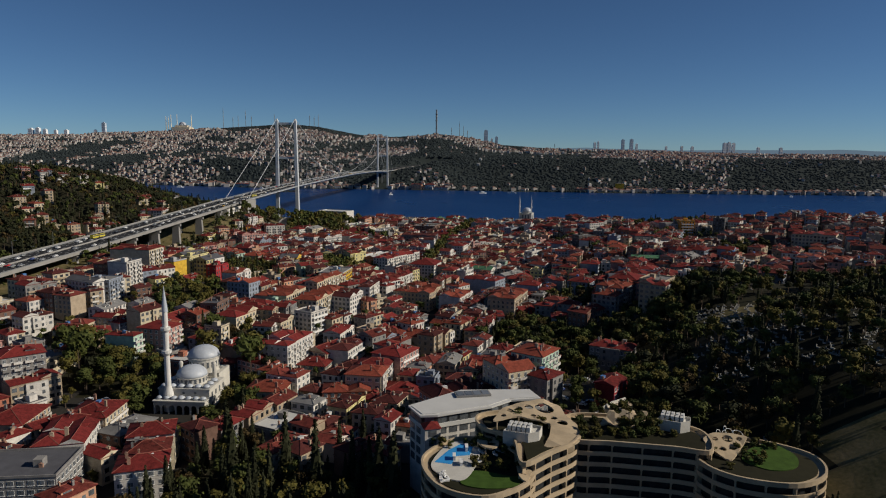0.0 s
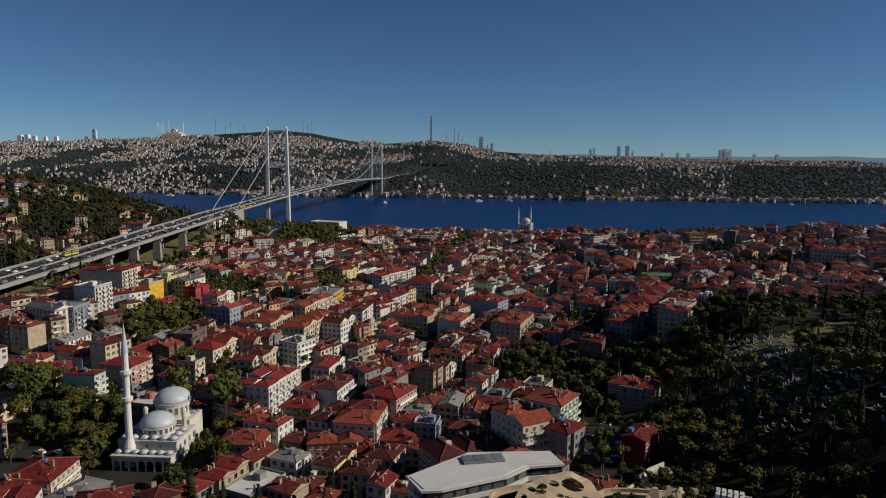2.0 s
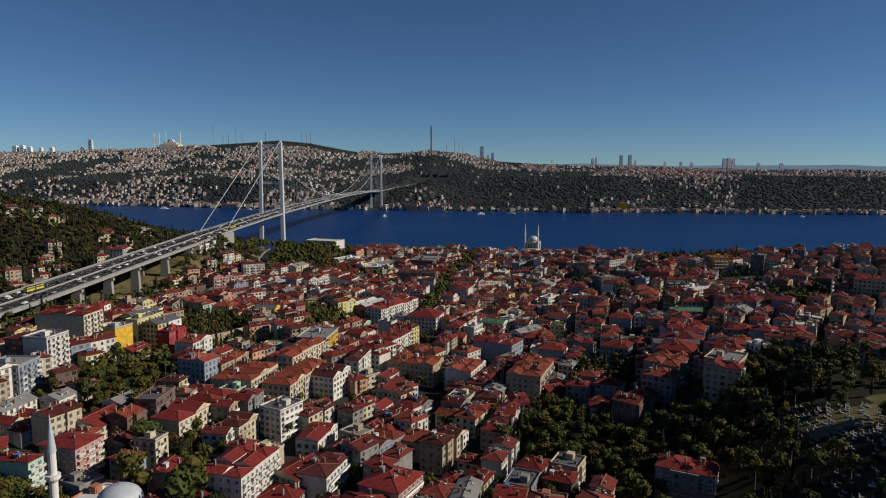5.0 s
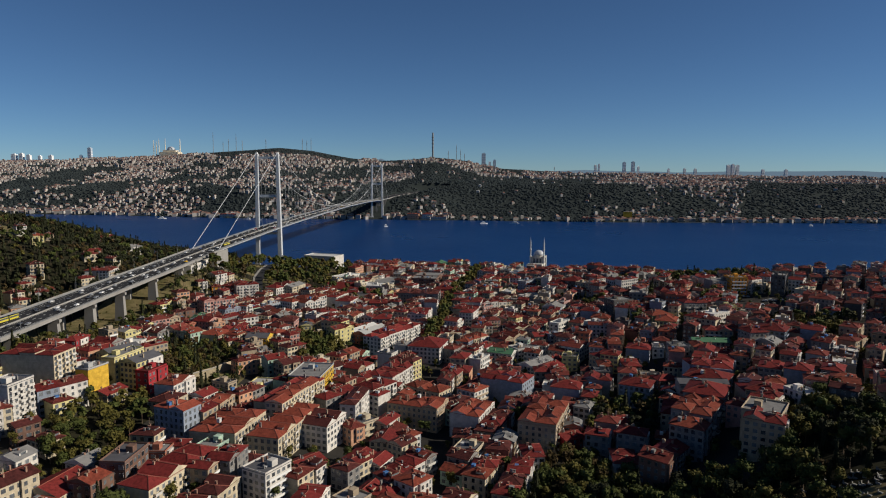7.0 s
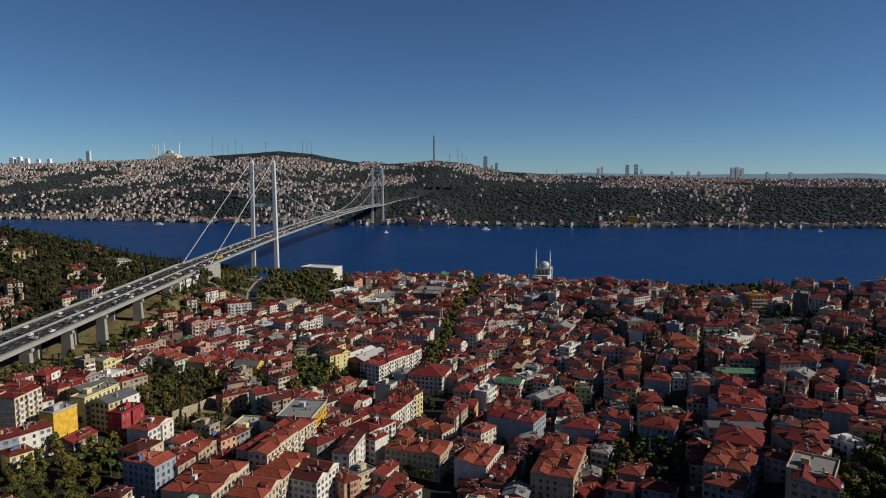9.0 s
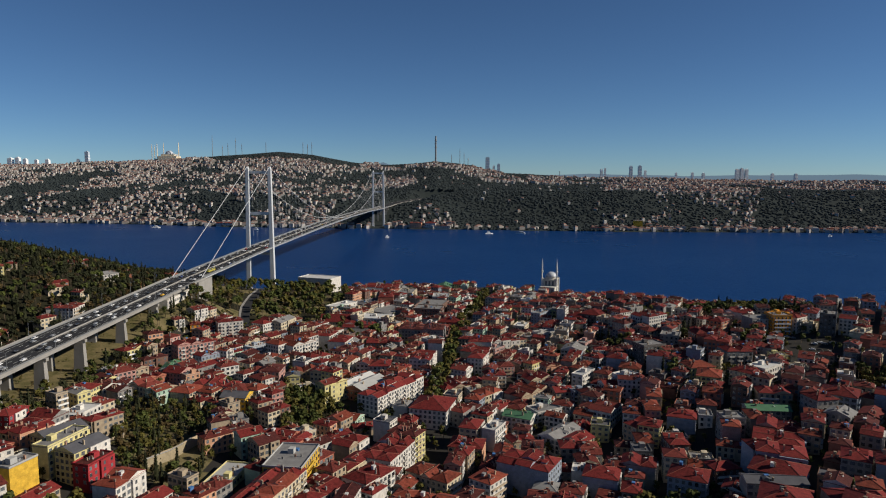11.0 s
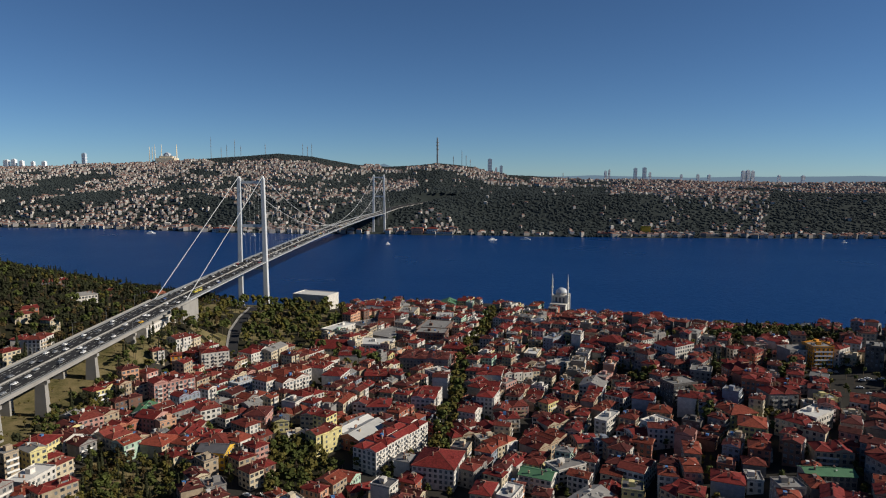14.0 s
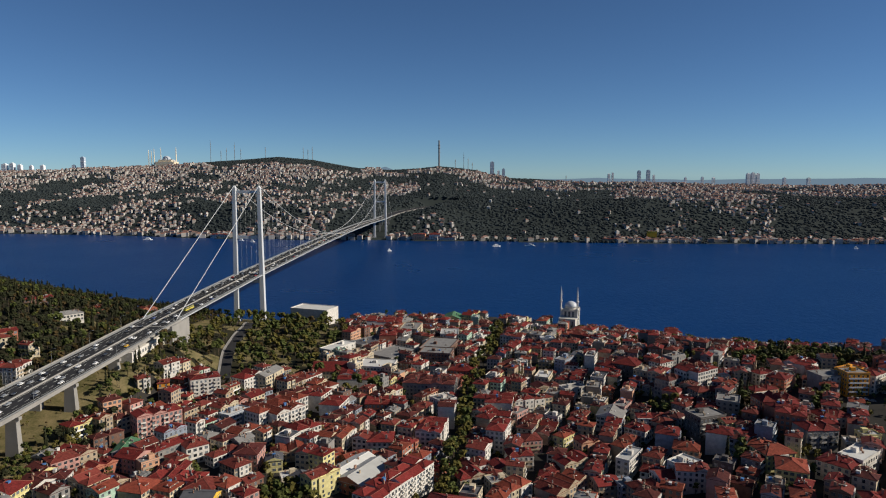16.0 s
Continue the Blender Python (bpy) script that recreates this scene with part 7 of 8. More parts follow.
def far_mosque():
    q = tagged(new("hilltop_mosque"), "great pale hilltop mosque with domes and slender minarets", "mosque")
    q.matrix_basis = pose(-1435, 3640, asia_ground(-1435, 3640) + 4) 
    s = Shape()
    s.box(-48, -32, 0, 48, 32, 20)
    s.box(-34, -26, 20, 34, 26, 30)
    child("hall", s.mesh("hall", "far_stone"), q)
    for x, y, r, z in ((0, 0, 20, 30), (-26, -14, 9, 24), (26, -14, 9, 24), (-38, 0, 7, 20), (38, 0, 7, 20)):
        s = Shape()
        s.lathe(x, y, [(r, z), (r, z + 3)] + dome_profile(r, z + 3, r * .85), 18)
        child("dome", s.mesh("dome", "lead"), q)
    for x, h in ((-56, 92), (-84, 84), (-40, 96), (40, 96), (56, 92), (-70, 80)):
        s = Shape()
        s.lathe(x, -20 if abs(x) > 50 else 25, [(2.2, 0), (2.0, h * .55), (2.7, h * .56), (1.7, h * .58), (1.5, h * .85), (.1, h)], 8)
        child("minaret", s.mesh("minaret", "far_stone"), q)


far_mosque()


def radio_mast(x, y, h, wide):
    q = tagged(new("radio_mast"), "tall steel radio mast on the far hill", "radio mast", "masts on the far hills")
    q.matrix_basis = pose(x, y, asia_ground(x, y) - 1)
    s = Shape()
    s.tube((0, 0, 0), (0, 0, h), wide, 6, 0, wide * (.85 if wide > 3 else .45))
    child("shaft", s.mesh("shaft", "rail"), q)
    s = Shape()
    for z in (.55, .7, .8):
        s.lathe(0, 0, [(wide * 1.2, h * z), (wide * 1.5, h * z + 2), (wide * 1.2, h * z + 4)], 8)
    child("antenna_ring", s.mesh("antenna_ring", "rail"), q)


radio_mast(-26, 3720, 140, 5.0)
for x, h in ((-1234, 118), (-1108, 98), (-1180, 60), (-1150, 72), (-1075, 64), (-945, 62), (-745, 70), (-697, 74), (-720, 60), (60, 50), (105, 88), (128, 66), (150, 44), (650, 34)):
    radio_mast(x, 3720, h, 1.6)


def high_rise(x, y, w, top, bands):
    z0 = asia_ground(x, y) - 4
    q = tagged(new("high_rise"), "distant grey high-rise tower on the skyline, lightened for haze", "tower block", "high-rises on the skyline")
    q.matrix_basis = pose(x, y, z0)
    h = top - z0
    s = Shape()
    s.box(-w / 2, -w / 2, 0, w / 2, w / 2, h)
    s.box(-w / 4, -w / 4, h, w / 4, w / 4, h + 4)
    child("shaft", s.mesh("shaft", "tower_glass" if bands else "tower_pale"), q)
    n = int(h / 14)
    for k in range(n):
        s = Shape()
        s.box(-w / 2 - .4, -w / 2 - .4, k * 14 + 2, w / 2 + .4, w / 2 + .4, k * 14 + 4.5)
        child("floor_band", s.mesh("floor_band", "tower_pale"), q)


for x, w, top, k in ((-1915, 24, 267, 1), (-1965, 18, 225, 0), (256, 26, 246, 1), (317, 18, 210, 1), (290, 14, 200, 0), (1041, 20, 201, 1), (1090, 22, 204, 1), (1625, 22, 188, 0), (1650, 22, 192, 0), (1676, 20, 188, 0),
                    (-2330, 30, 230, 0), (-2290, 26, 234, 0), (-2250, 24, 226, 0), (-2190, 20, 222, 0), (-2130, 24, 224, 0), (880, 16, 184, 0), (900, 12, 190, 0), (1120, 14, 178, 0), (1380, 16, 168, 0), (1290, 14, 166, 0), (1440, 18, 166, 0), (1820, 18, 165, 0), (1950, 20, 164, 0)):
    high_rise(x, 3730, w * .8, top, k)


def palace(x, y, w, d, h, wall, roof):
    q = tagged(new("waterfront_palace"), "long pale waterfront palace with a red hipped roof", "palace", "waterside buildings of the far shore")
    q.matrix_basis = pose(x, y, 1.5, 0, 0, -4)
    s = Shape()
    s.box(-w / 2, -d / 2, -3, w / 2, d / 2, h)
    child("wall", s.mesh("wall", wall), q)
    child("roof", roof_shape(w, d, h, "hip", .8).mesh("roof", roof, wall, "ridge"), q)
    for k in range(int(w / 5)):
        for z in (3, 8):
            s = Shape()
            s.box(-w / 2 + 2.5 + k * 5 - 1, -d / 2 - .15, z - 1.3, -w / 2 + 2.5 + k * 5 + 1, -d / 2 + .1, z + 1.3)
            child("window", s.mesh("window", "glass"), q)


palace(-78, 1958, 34, 24, 15, "salmon", "tile_rust")
palace(-36, 1956, 30, 24, 15, "white", "tile_rust")
palace(-10, 1946, 60, 12, 7, "white", "tile_dark")
palace(18, 2010, 34, 20, 10, "pink", "tile_rust")
palace(560, 1960, 24, 16, 24, "yellow", "flat_grey")
palace(620, 1900, 30, 14, 9, "white", "tile_rust")
palace(430, 1905, 36, 14, 8, "beige", "tile_dark")
palace(-640, 2010, 50, 14, 9, "white", "tile_rust")
palace(930, 1890, 34, 14, 9, "white", "tile_rust")
palace(1060, 1885, 40, 14, 9, "cream", "tile_rust")

# ---------------------------------------------------------------- boats


def boat(x, y, ln, turn):
    q = tagged(new("boat"), "small white motor boat on the blue water", "boat", "boats on the strait")
    q.matrix_basis = pose(x, y, 0, 0, 0, turn)
    s = Shape()
    w = ln * .14
    o = [(-ln / 2, -w), (ln * .25, -w), (ln / 2, 0), (ln * .25, w), (-ln / 2, w)]
    s.prism(o, -.6, 1.8)
    child("hull", s.mesh("hull", "boat"), q)
    s = Shape()
    s.box(-ln * .35, -w * .8, 1.8, ln * .2, w * .8, 4.2)
    s.box(-ln * .2, -w * .6, 4.2, ln * .1, w * .6, 6.0)
    child("cabin", s.mesh("cabin", "boat"), q)
    s = Shape()
    s.box(-ln * .33, -w * .83, 2.6, ln * .18, w * .83, 3.5)
    child("window_band", s.mesh("window_band", "glass"), q)


for x, y, ln, turn in ((120, 1800, 22, 10), (205, 1810, 26, 170), (-140, 1690, 10, 20), (-820, 1960, 24, 5), (-560, 1940, 14, 0), (1000, 1760, 12, 0), (-520, 1905, 12, 0)):
    boat(x, y, ln, turn)

# ---------------------------------------------------------------- town houses that fill the blocks
WALLS = ["white"] * 5 + ["cream"] * 6 + ["beige"] * 6 + ["grey"] * 3 + ["pink", "salmon", "mint", "bluegrey", "lemon", "brick", "brown"]
# Darker walls for the right-hand blocks, with the shade of their fronts painted in.
SHADE_WALLS = ["beige"] * 3 + ["grey"] * 4 + ["bluegrey"] * 2 + ["brown"] * 2 + ["brick", "dark", "cream", "cream", "pink", "white"]
ROOFS = ["tile_red"] * 5 + ["tile_orange"] * 2 + ["tile_dark"] * 3 + ["tile_rust"] * 4 + ["flat_grey"]


STREET = ((0, -8), (440, -22), (512, -13), (640, 1), (700, 11), (768, 29), (860, 44))
BEND = ((650, -196), (692, -207), (717, -213), (779, -222), (823, -226), (890, -240))


def road_gap(x, y):
    """Distance to the curved road above the shore."""
    return abs(x - lerp_table(y, BEND)) if 645 < y < 890 else 99


def buildable(x, y):
    if inside(x, y, YARD) or 40 < x < 80 and 60 < y < 95 or inside(x, y, QUIET) or x > 80 and y < 232 or any(inside(x, y, q) for q in LOTS) or wooded(x, y) or y < 22 or x > 640 or x < axis_x(y) + 40:
        return False
    if y > lerp_table(x, SHORE) - 16:
        return False
    xs = lerp_table(y, STREET)   # the tree-lined main street
    if y > 250 and abs(x - xs) < 9:
        return False
    xs = lerp_table(y, ((250, 116), (480, 124)))                                   # the straight side street
    if y < 420 and abs(x - xs) < 4.5:
        return False
    return road_gap(x, y) > 11


def fill_town():
    r = random.Random(11)
    for zone, (x0, x1, y0, y1, ang) in enumerate(((-260, -22, 20, 660, 60), (-40, 120, 60, 930, 67), (105, 640, 220, 860, 58), (-130, -20, 640, 930, 62))):
        ca, sa = math.cos(radians(ang)), math.sin(radians(ang))
        cx, cy = (x0 + x1) / 2, (y0 + y1) / 2
        v = -640
        row = 0
        while v < 640:
            depth = r.uniform(8.0, 11.5)
            u = -640
            while u < 640:
                ln = r.uniform(6.5, 11.5) if r.random() < .75 else r.uniform(12, 20)
                x = cx + (u + ln / 2) * ca - v * sa
                y = cy + (u + ln / 2) * sa + v * ca
                bend = 16 * noise.noise(Vector((x * .011, y * .011, 4))) + 5 * noise.noise(Vector((x * .04, y * .04, 8)))
                x, y = x + bend * (1 if zone == 2 else .4), y + bend * .5
                u += ln + r.choice((.3, .4, 1.5, 4.0))
                if not (x0 <= x < x1 and y0 <= y < y1) or not buildable(x, y) or not free(x, y, .40 * max(ln, depth)):
                    continue
                if r.random() < .12:
                    continue
                near = y < 150 and x < 150
                k = r.random()
                kind = "hip" if k < .5 else ("gable" if k < .86 else "flat")
                # Right-hand blocks also draw more of the dark roof tiles.
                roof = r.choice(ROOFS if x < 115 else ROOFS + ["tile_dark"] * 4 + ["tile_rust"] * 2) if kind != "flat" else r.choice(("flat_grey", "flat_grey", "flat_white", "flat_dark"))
                fl = r.choice((2, 3, 3, 3, 4)) if x < 100 else r.choice((2, 3, 3, 4))
                if y > lerp_table(x, SHORE) - 120:
                    fl = r.choice((1, 2, 2, 3))
                house(x, y, ang + 30 * noise.noise(Vector((x * .012, y * .012, 9))) + r.choice((0, 0, 0, 90)) * (ln < 11) + r.uniform(-7, 7), ln, depth, fl, r.choice(WALLS if x < 115 else SHADE_WALLS), roof, kind, 1 if near else 0)
            row += 1
            v += depth + (6.5 if row % 2 else 1.6)


fill_town()
ys = [650 + k * 8 for k in range(31)]
for name, a, b, up, mat, label in (("road", -4.2, 4.2, .25, "asphalt", "curved grey asphalt road above the shore"), ("pavement", -6.0, -4.2, .42, "concrete", "narrow concrete pavement beside the curved road"), ("retaining_wall", -6.3, -6.0, .9, "concrete", "low grey retaining wall beside the curved road")):
    v, f = [], []
    for y in ys:
        x = lerp_table(y, BEND)
        z = max(ground(x + q, y) for q in (-6, 0, 4))
        v += [(x + a, y, z - 4), (x + b, y, z - 4), (x + b, y, z + up), (x + a, y, z + up)]
    for j in range(len(ys) - 1):
        f += [(j * 4 + k, j * 4 + (k + 1) % 4, j * 4 + 4 + (k + 1) % 4, j * 4 + 4 + k) for k in range(4)]
    f += [(3, 2, 1, 0), tuple(range(len(v) - 4, len(v)))]
    tagged(new(name, make_mesh(name, v, f, (mat,))), label, "road" if name == "road" else "wall", kind="structure")


def hill_houses():
    """Houses among the trees on the hill beyond the motorway."""
    r = random.Random(31)
    n = 0
    while n < 46:
        x, y = r.uniform(-500, -300), r.uniform(430, 640)
        if x > axis_x(y) - 40 or not free(x, y, 6):
            continue
        house(x, y, r.uniform(20, 70), r.uniform(8, 14), r.uniform(8, 11), r.choice((2, 3, 3, 4)), r.choice(WALLS), r.choice(ROOFS), r.choice(("hip", "gable", "hip")), 0)
        n += 1


house(-334, 830, 40, 16, 12, 3, "brick", "tile_orange", "hip", 0)
house(-403, 752, 38, 24, 10, 2, "brown", "tile_red", "hip", 0)
hill_houses()
for fx, fy, fr in ((-346, 701, 12), (-352, 707, 12), (-340, 692, 9), (-364, 786, 10), (-360, 778, 7), (-329, 819, 9), (-395, 742, 9)):
    FOOT.append((fx, fy, fr))                                       # open lawns below the hill houses
tagged(new("town_houses", JOINED.mesh("town_houses", *JOIN_MATS)), "crowded town houses with red tiled roofs down to the shore", "houses", kind="stuff")


SPOTS = []
rt = random.Random(3)


def scatter(poly_test, x0, x1, y0, y1, step, mix, keep=1.0, big=(0.8, 1.3)):
    y = y0
    while y < y1:
        x = x0
        while x < x1:
            px, py = x + rt.uniform(-.45, .45) * step, y + rt.uniform(-.45, .45) * step
            if rt.random() < keep and not (66 < px < 98 and 126 < py < 162) and -.72 * (py + 175) < px < .72 * (py + 175) and poly_test(px, py) and free(px, py, 1.0):
                SPOTS.append((rt.choice(mix), px, py, rt.uniform(*big), rt.uniform(0, 360)))
            x += step
        y += step


GREEN = ["tree"] * 4 + ["olive_tree"] * 3 + ["autumn_tree", "pine", "cypress"]
# single tall trees that stand out
for kind, x, y, sc in (("tree", -94, 140, 2.3), ("olive_tree", -97, 154, 2.1), ("olive_tree", -120, 158, 1.9), ("tree", -124, 181, 1.7), ("tree", -177, 146, 2.0), ("olive_tree", -180, 160, 1.9), ("tree", -188, 156, 1.8),
                       ("cypress", -80, 60, 1.70), ("cypress", -84, 93, 1.2), ("cypress", -73, 42, 1.85), ("cypress", -41, 60, 1.25), ("cypress", -34, 71, 1.2), ("cypress", -46, 42, 1.75),
                       ("cypress", -25, 36, 1.75), ("cypress", -20, 30, 1.85), ("cypress", -29, 44, 1.3), ("cypress", -22, 48, 1.2), ("cypress", -35, 48, 1.35), ("cypress", -57, 48, 1.75), ("cypress", -64, 36, 1.3)):
    SPOTS.append((kind, x, y, sc, x * 7 % 360))
for x0, x1, y0, y1, n in ((96, 112, 293, 308, 7), (80, 90, 268, 280, 4), (70, 80, 290, 318, 6), (24, 34, 302, 322, 6), (128, 175, 218, 268, 30), (92, 150, 196, 218, 34), (44, 58, 84, 92, 4)):
    for k in range(n):
        px, py = rt.uniform(x0, x1), rt.uniform(y0, y1)
        if free(px, py, .2):
            SPOTS.append((rt.choice(("tree", "tree", "olive_tree", "pine")), px, py, rt.uniform(.8, 1.2), rt.uniform(0, 360)))
scatter(lambda x, y: inside(x, y, CEMETERY) and x < 480 and y > -40 and not any(inside(x, y, q) for q in MEADOWS) and not any(inside(x, y, q) and rt.random() < .42 for q in GRAVES) and noise.noise(Vector((x * .035, y * .035, 11))) > -.32, 70, 480, -40, 380, 6.2,
        ["cypress"] * 3 + ["tree"] * 4 + ["olive_tree"] * 4 + ["autumn_tree"] * 2 + ["pine"], .85, (.55, 1.15))
for g in GROVES:
    xs, ys = [p[0] for p in g], [p[1] for p in g]
    mix = ["tree"] * 3 + ["olive_tree"] * 3 if g in (GROVES[1], GROVES[10], GROVES[11], GROVES[3]) else ["cypress"] * 4 + ["tree", "olive_tree", "olive_tree", "autumn_tree"] if g is GROVES[4] else (["tree"] * 4 + ["olive_tree"] * 3 + ["autumn_tree"] if g is GROVES[7] else (["cypress"] * 2 + ["autumn_tree"] * 2 + ["olive_tree"] * 3 + ["tree"] * 3 if g is GROVES[2] else GREEN))
    loose = g is GROVES[7]
    scatter(lambda x, y: inside(x, y, g) and (abs(x - axis_x(y)) > 21 or y > 705 and x > axis_x(y) + 3 and ground(x, y) < deck_z(y) - 17) and road_gap(x, y) > 8 and not (loose and clearing(x * 2, y * 2)) and not (334 < y < 378 and -147 - (372 - y) * .12 < x < -131), min(xs), max(xs), min(ys), max(ys), 7.4 if loose else (5.0 if g is GROVES[2] else 6.0), mix, .62 if loose else .9, (.45, 1.7) if loose else ((.5, 1.0) if g is GROVES[2] else (.7, 1.25)))
scatter(lambda x, y: x < axis_x(y) - 24 and y < lerp_table(x, SHORE) - 25 and not (clearing(x, y) and rt.random() < .8), -760, -250, 100, 1100, 7.6, ["tree"] * 3 + ["olive_tree"] + ["pine"] * 5 + ["autumn_tree"] * 4 + ["cypress"] * 3 + ["pine"] * 2, .95, (.75, 1.3))
scatter(lambda x, y: 20 < abs(x - axis_x(y)) < (42 if y < 560 else 75) and y < 900 and road_gap(x, y) > 7 and noise.noise(Vector((x * .03, y * .03, 4))) > -.05, -330, -190, 300, 900, 5.5, ["tree", "olive_tree", "olive_tree", "autumn_tree"], .6, (.25, .6))
scatter(lambda x, y: abs(x - axis_x(y)) < 18 and ground(x, y) < deck_z(y) - 9, -330, -220, 250, 650, 7, ["olive_tree", "autumn_tree", "tree"], .6, (.15, .38))
scatter(lambda x, y: 21 < x - axis_x(y) < 48 and not wooded(x, y), -280, -190, 300, 620, 6, ["tree", "tree", "olive_tree", "cypress", "pine"], .55, (.6, 1.1))
scatter(lambda x, y: x > 200 and lerp_table(x, SHORE) - 60 < y < lerp_table(x, SHORE) - 12, 200, 620, 560, 850, 8, ["tree", "tree", "pine", "olive_tree"], .7, (.8, 1.3))
# street trees
for k in range(84):
    y = 430 + k * 5.2
    xs = lerp_table(y, STREET)
    SPOTS.append(("olive_tree" if k % 3 else "tree", xs + rt.uniform(-5, 5), y, rt.uniform(.95, 1.5), rt.uniform(0, 360)))
scatter(lambda x, y: x > -120 and x < 330 and lerp_table(x, SHORE) - 40 < y < lerp_table(x, SHORE) - 8 and not (80 < x < 175), -120, 330, 600, 950, 12, GREEN, .35, (.6, 1.0))
scatter(lambda x, y: not wooded(x, y) and not any(inside(x, y, q) for q in LOTS) and x > axis_x(y) + 30 and y < lerp_table(x, SHORE) - 20, -240, 320, 30, 900, 9, ["tree", "olive_tree"], .5, (.45, .8))


def merged_trees(name, spots, label):
    """Woodland further off: one sheet of many crowns and trunks."""
    v, f, mi = [], [], []
    mats = ["leaf_green", "leaf_olive", "leaf_brown", "leaf_dark", "bark"]
    idx = dict(tree=0, olive_tree=1, autumn_tree=2, cypress=3, pine=3)
    low, mid, tiny = {}, {}, {}
    for nm in KINDS:
        rad, hgt, base, size, cone = dict(tree=(4.2, 8, 3, .8, False), olive_tree=(4, 7.5, 2.8, .8, False), autumn_tree=(3.6, 7, 2.6, .7, False), cypress=(2.0, 13.5, .8, .6, True), pine=(4.2, 4.5, 6, .75, False))[nm]
        low[nm] = [low_crown(77 + k, 36 if not cone else 70, rad, hgt, base, size, cone) for k in range(3)]
        tiny[nm] = [low_crown(67 + k, 16 if not cone else 40, rad, hgt, base, size * 1.2, cone, 3) for k in range(3)]
        mid[nm] = [low_crown(87 + k, 260 if not cone else 200, rad, hgt, base, size * .55, cone, 6) for k in range(3)]
    for q, (kind, x, y, sc, turn) in enumerate(spots):
        cv, cf = (mid if y < 260 and x > -200 and x < 230 else (low if y < 520 else tiny))[kind][q % 3]
        ca, sa = math.cos(radians(turn)) * sc, math.sin(radians(turn)) * sc
        z = ground(x, y)
        n = len(v)
        v += [(x + p[0] * ca - p[1] * sa, y + p[0] * sa + p[1] * ca, z + p[2] * sc) for p in cv]
        f += [(a + n, b + n, c + n, d + n) for a, b, c, d in cf]
        mi += [idx[kind]] * len(cf)
        n = len(v)
        for zz, rr in ((-1, .25), (6 * sc, .12)):
            v += [(x + rr * math.cos(k * 2.09), y + rr * math.sin(k * 2.09), z + zz) for k in range(3)]
        f += [(n, n + 1, n + 4, n + 3), (n + 1, n + 2, n + 5, n + 4), (n + 2, n, n + 3, n + 5)]
        mi += [4] * 3
    ob = new(name, make_mesh(name, v, f, mats, mi))
    return tagged(ob, label, "trees", kind="stuff")


near, rest = [], []
for s_ in sorted(SPOTS, key=lambda q: q[2] + max(0, q[1] - 60)):
    (near if s_[2] > -45 and s_[1] > -235 and len(near) < 90 else rest).append(s_)
for kind, x, y, sc, turn in near:
    tree(kind, x, y, sc, turn)
merged_trees("woodland", rest, "mixed woodland of broad-leaved trees, pines and cypresses on the slopes")

# ---------------------------------------------------------------- far shore


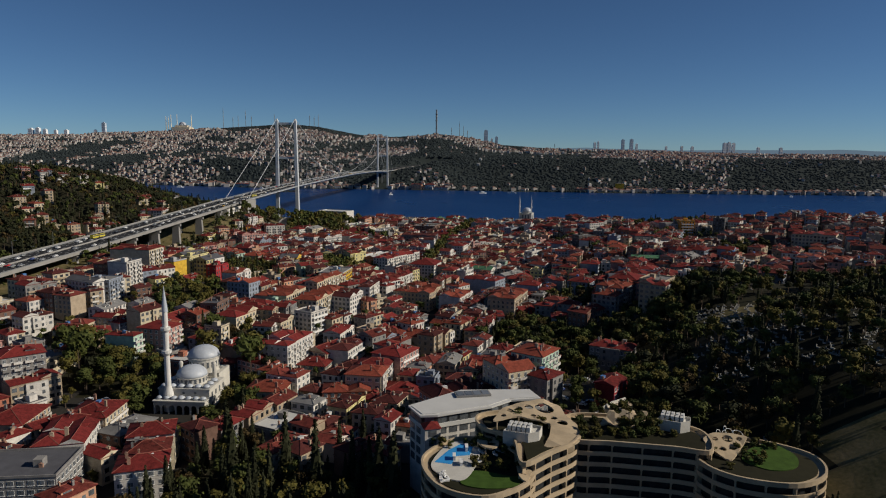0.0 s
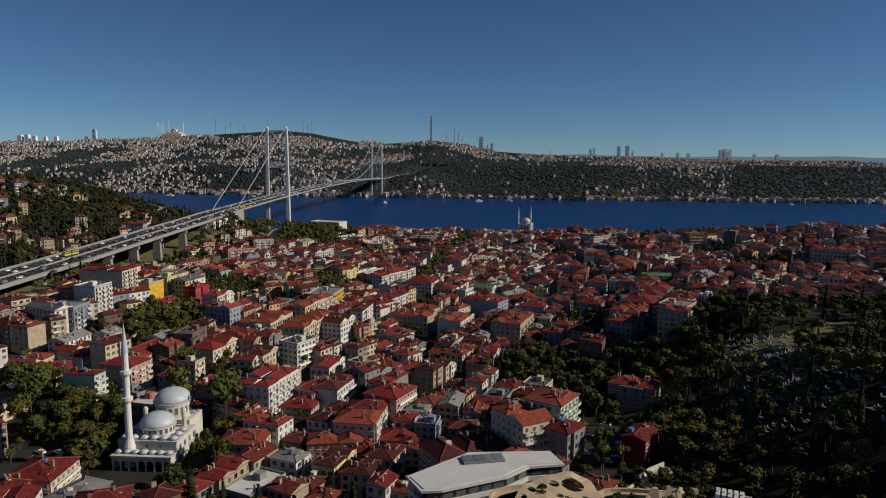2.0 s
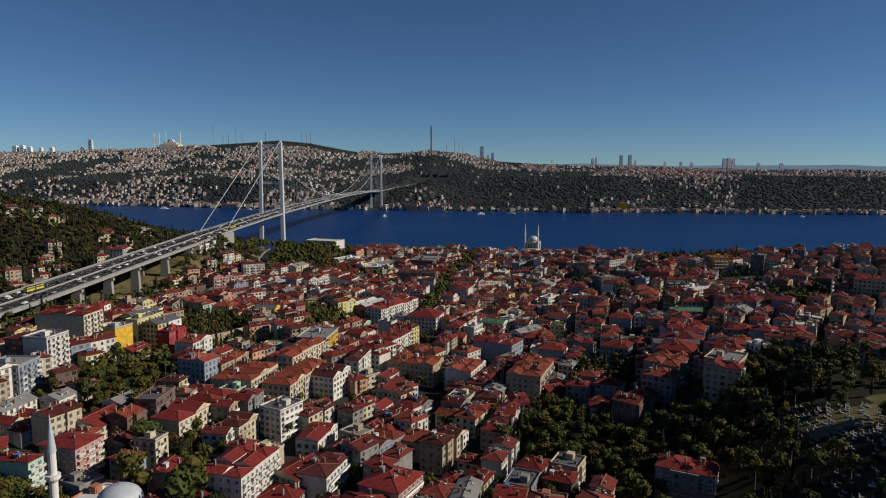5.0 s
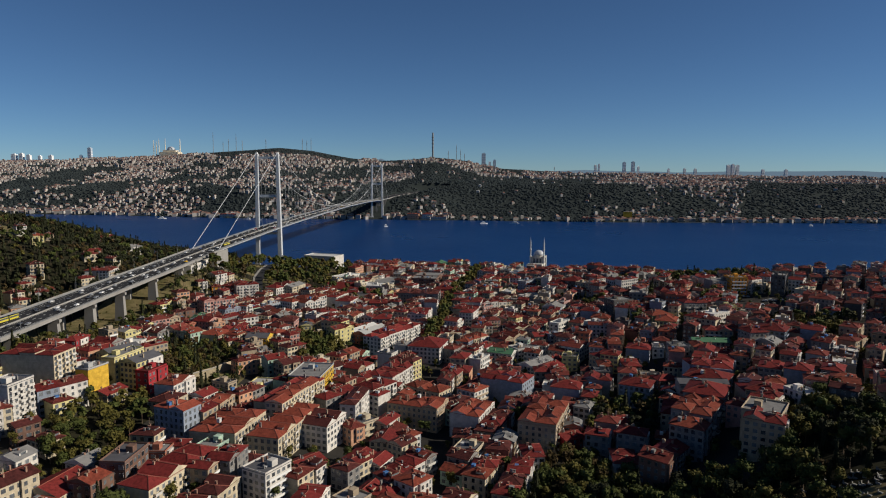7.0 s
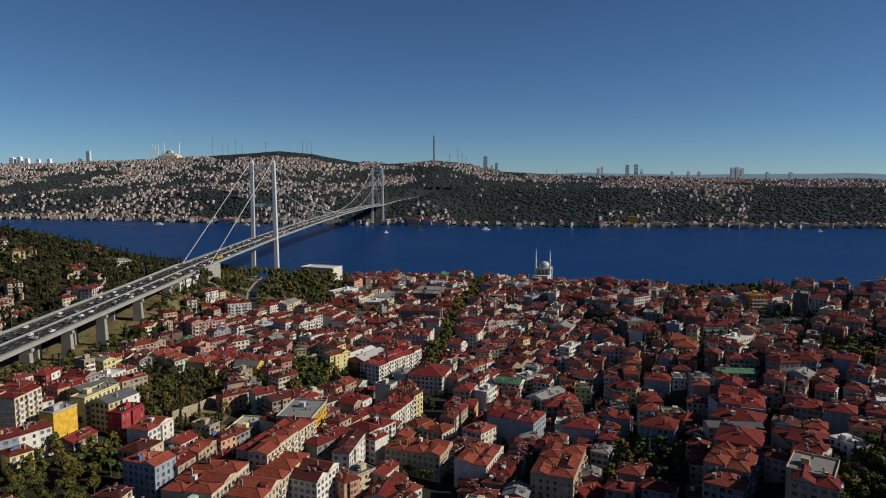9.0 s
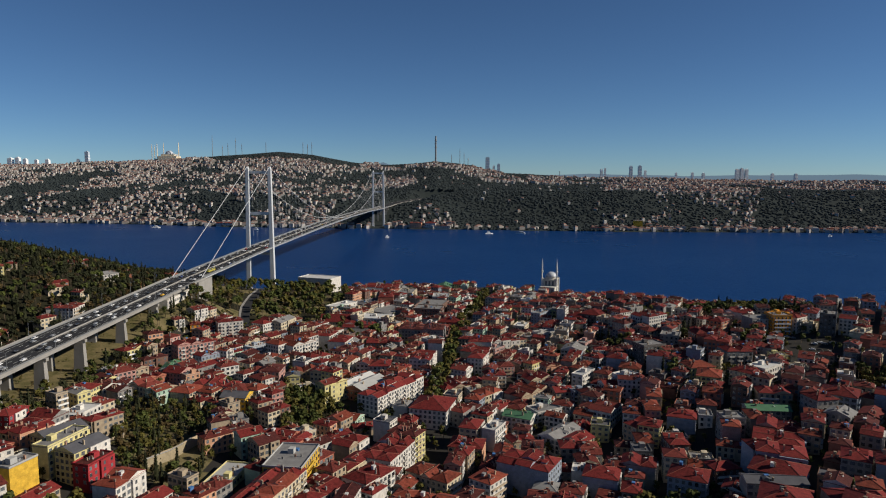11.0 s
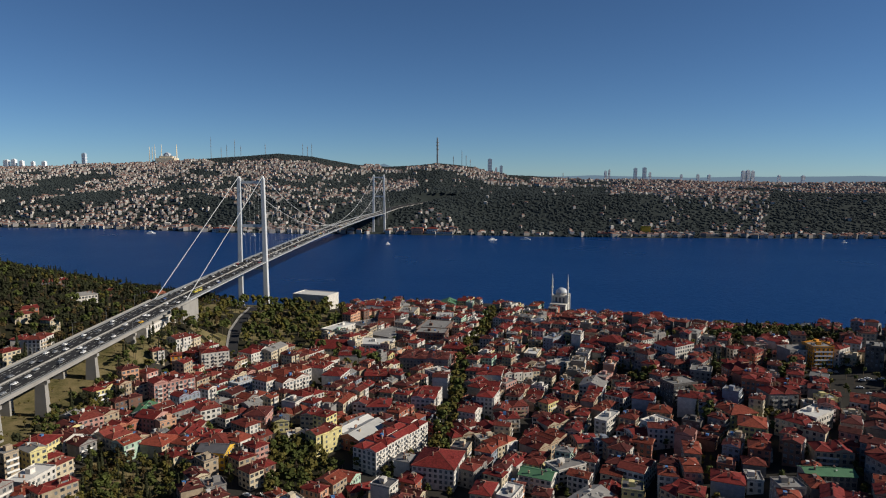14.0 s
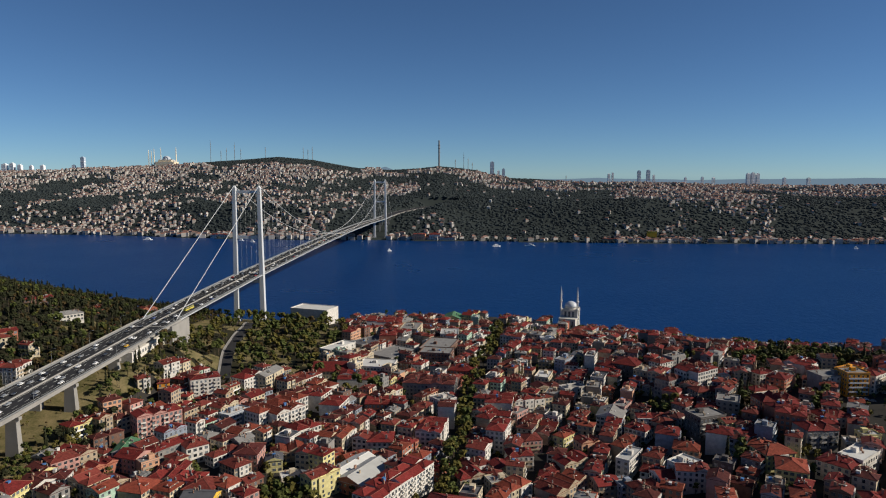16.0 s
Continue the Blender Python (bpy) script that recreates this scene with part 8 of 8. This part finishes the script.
def far_town():
    """Small houses and tree crowns that cover the hills of the far shore."""
    r = random.Random(21)
    v, f, mi = [], [], []
    tv, tf = [], []
    houses = trees = 0
    while houses < 10000 or trees < 46000:
        yy = r.uniform(1850, 3880)
        x = (yy - 121) * r.uniform(-.80, .80) - 22
        y0 = lerp_table(x, ASIA_SHORE)
        if yy < y0 + 8 or 1960 < yy < 2460 and abs(x - far_road(yy)[0]) < 24:
            continue
        u = (x + 22) / (yy - 121)
        s = (yy - y0) / (3800 - y0)
        n1 = noise.noise(Vector((x * .0035, yy * .0025, 7))) + .6 * noise.noise(Vector((x * .012, yy * .009, 3)))
        if u < -.03:
            town = (.13 if s < .38 else .56) + 1.5 * n1 + (.15 if u > -.35 and .08 < s < .3 and u < -.2 else 0)
            if s > .70 + .10 * abs(u + .24) / .13 + .25 * n1 and -.37 < u < -.11:
                town = -1
        elif u < .26:
            town = .012 if s < .5 else .35 + 1.3 * n1
            if u < .05 and s > .78:
                town = -1
            if u < .03 and s < .12:
                town = .3
        elif u < .50:
            town = .24 + 1.1 * n1 if s < .3 else .5 + 1.1 * n1
        else:
            town = .02 if s < .34 else .42 + .7 * n1
        if -.085 < u < .075 and s > .80 - 1.1 * abs(u) + .25 * n1:
            town = -1                                                   # wooded knoll under the great mast
        if s < .03:
            town = max(town, .7 if abs(u - .15) > .14 else .22)
        z = asia_ground(x, yy)
        if r.random() < town:
            if houses >= 10000:
                continue
            houses += 1
            w, d, h = r.uniform(5.5, 11), r.uniform(6, 10), r.choice((4, 5, 6, 6, 8, 9))
            if s > .5:
                h *= 1.3
                w *= 1.15
            if s < .035:
                w *= r.uniform(1.2, 2.0)
                h += 2
            a = r.uniform(-.6, .6)
            ca, sa = math.cos(a), math.sin(a)
            n = len(v)
            hw, hd = w / 2, d / 2
            rz = h + r.uniform(1.8, 3.2)
            for px, py, pz in ((-hw, -hd, -4), (hw, -hd, -4), (hw, hd, -4), (-hw, hd, -4), (-hw, -hd, h), (hw, -hd, h), (hw, hd, h), (-hw, hd, h), (-hw * .4, 0, rz), (hw * .4, 0, rz)):
                v.append((x + px * ca - py * sa, yy + px * sa + py * ca, z + pz))
            f += [(n, n + 1, n + 5, n + 4), (n + 1, n + 2, n + 6, n + 5), (n + 2, n + 3, n + 7, n + 6), (n + 3, n, n + 4, n + 7)]
            m = len(v)
            v += v[n + 4:n + 10]
            f += [(m, m + 1, m + 5, m + 4), (m + 1, m + 2, m + 5), (m + 2, m + 3, m + 4, m + 5), (m + 3, m, m + 4)]
            flat = r.random() < .12
            mi += [0] * 4 + [0 if flat else 1] * 4
        else:
            if trees >= 46000:
                continue
            trees += 1
            R, H = r.uniform(3.4, 7), r.uniform(2.0, 4.6)
            n = len(tv)
            for k in range(6):
                a = k * 1.047 + r.uniform(-.3, .3)
                q = R * r.uniform(.75, 1.15)
                tv.append((x + q * math.cos(a), yy + q * math.sin(a), z - 2))
            for k in range(6):
                a = k * 1.047 + .5 + r.uniform(-.3, .3)
                q = R * r.uniform(.55, .95)
                tv.append((x + q * math.cos(a), yy + q * math.sin(a), z + H * r.uniform(.55, .8)))
            tv.append((x + r.uniform(-1, 1), yy, z + H))
            for k in range(6):
                k2 = (k + 1) % 6
                tf += [(n + k, n + k2, n + 6 + k), (n + k2, n + 6 + k2, n + 6 + k), (n + 6 + k, n + 6 + k2, n + 12)]
    tagged(new("far_town", make_mesh("far_town", v, f, ("far_wall", "far_roof"), mi)), "hillside town of pale houses with red roofs across the water", "houses", kind="stuff")
    tagged(new("far_woodland", make_mesh("far_woodland", tv, tf, ("forest",))), "dark woodland on the hills across the water, tinted blue for haze", "trees", kind="stuff")


far_town()

# ---------------------------------------------------------------- gravestones between the cypresses
rg = random.Random(8)
s = Shape()
k = 0
while k < 900:
    q = GRAVES[k % 2]
    x, y = (rg.uniform(85, 330), rg.uniform(20, 300)) if k < 500 else (rg.uniform(94, 172), rg.uniform(50, 196))
    if not inside(x, y, CEMETERY) or noise.noise(Vector((x * .03, y * .03, 2))) < .05 and k < 500 or k >= 500 and not inside(x, y, q):
        k += k >= 500 and rg.random() < .02
        continue
    m = pose(x, y, ground(x, y), 0, 0, 30 + rg.uniform(-8, 8))
    s.box(-.35, -.8, -.2, .35, .8, .3, m=m)
    s.box(-.28, .65, .25, .28, .8, rg.uniform(.8, 1.3), m=m)
    k += 1
tagged(new("gravestones", s.mesh("gravestones", "grave")), "pale stone graves among dark cypresses", "gravestones", kind="stuff")

# parked cars on the open lots
for q in LOTS[:1] + LOTS[2:] + [YARD, QUIET]:
    xs, ys = [p[0] for p in q], [p[1] for p in q]
    for k in range(26 if q not in (QUIET, YARD) else 20):
        x, y = rg.uniform(min(xs) + 3, max(xs) - 3), rg.uniform(min(ys) + 3, max(ys) - 3)
        if inside(x, y, q) and free(x, y, 2.2):
            place_car(rg.choice(PAINTS), x, y, ground(x, y) + .05, 60 + rg.uniform(-6, 6))
            FOOT.append((x, y, 1.6))

# stone retaining wall on the slope
s = Shape()
pts = [(-151, 341), (-149, 347), (-146, 355), (-143.5, 368), (-141, 381)]
for (xa, ya), (xb, yb) in zip(pts, pts[1:]):
    za, zb = ground(xa, ya), ground(xb, yb)
    v = [(xa, ya, za - 4), (xb, yb, zb - 4), (xb - .9, yb, zb - 4), (xa - .9, ya, za - 4), (xa - .5, ya, za + 5), (xb - .5, yb, zb + 5), (xb - 1.1, yb, zb + 5), (xa - 1.1, ya, za + 5)]
    s.add(v, [(3, 2, 1, 0), (4, 5, 6, 7), (0, 1, 5, 4), (1, 2, 6, 5), (2, 3, 7, 6), (3, 0, 4, 7)])
tagged(new("retaining_wall", s.mesh("retaining_wall", "travertine")), "tan rubble-stone retaining wall on the wooded slope", "wall", kind="structure")
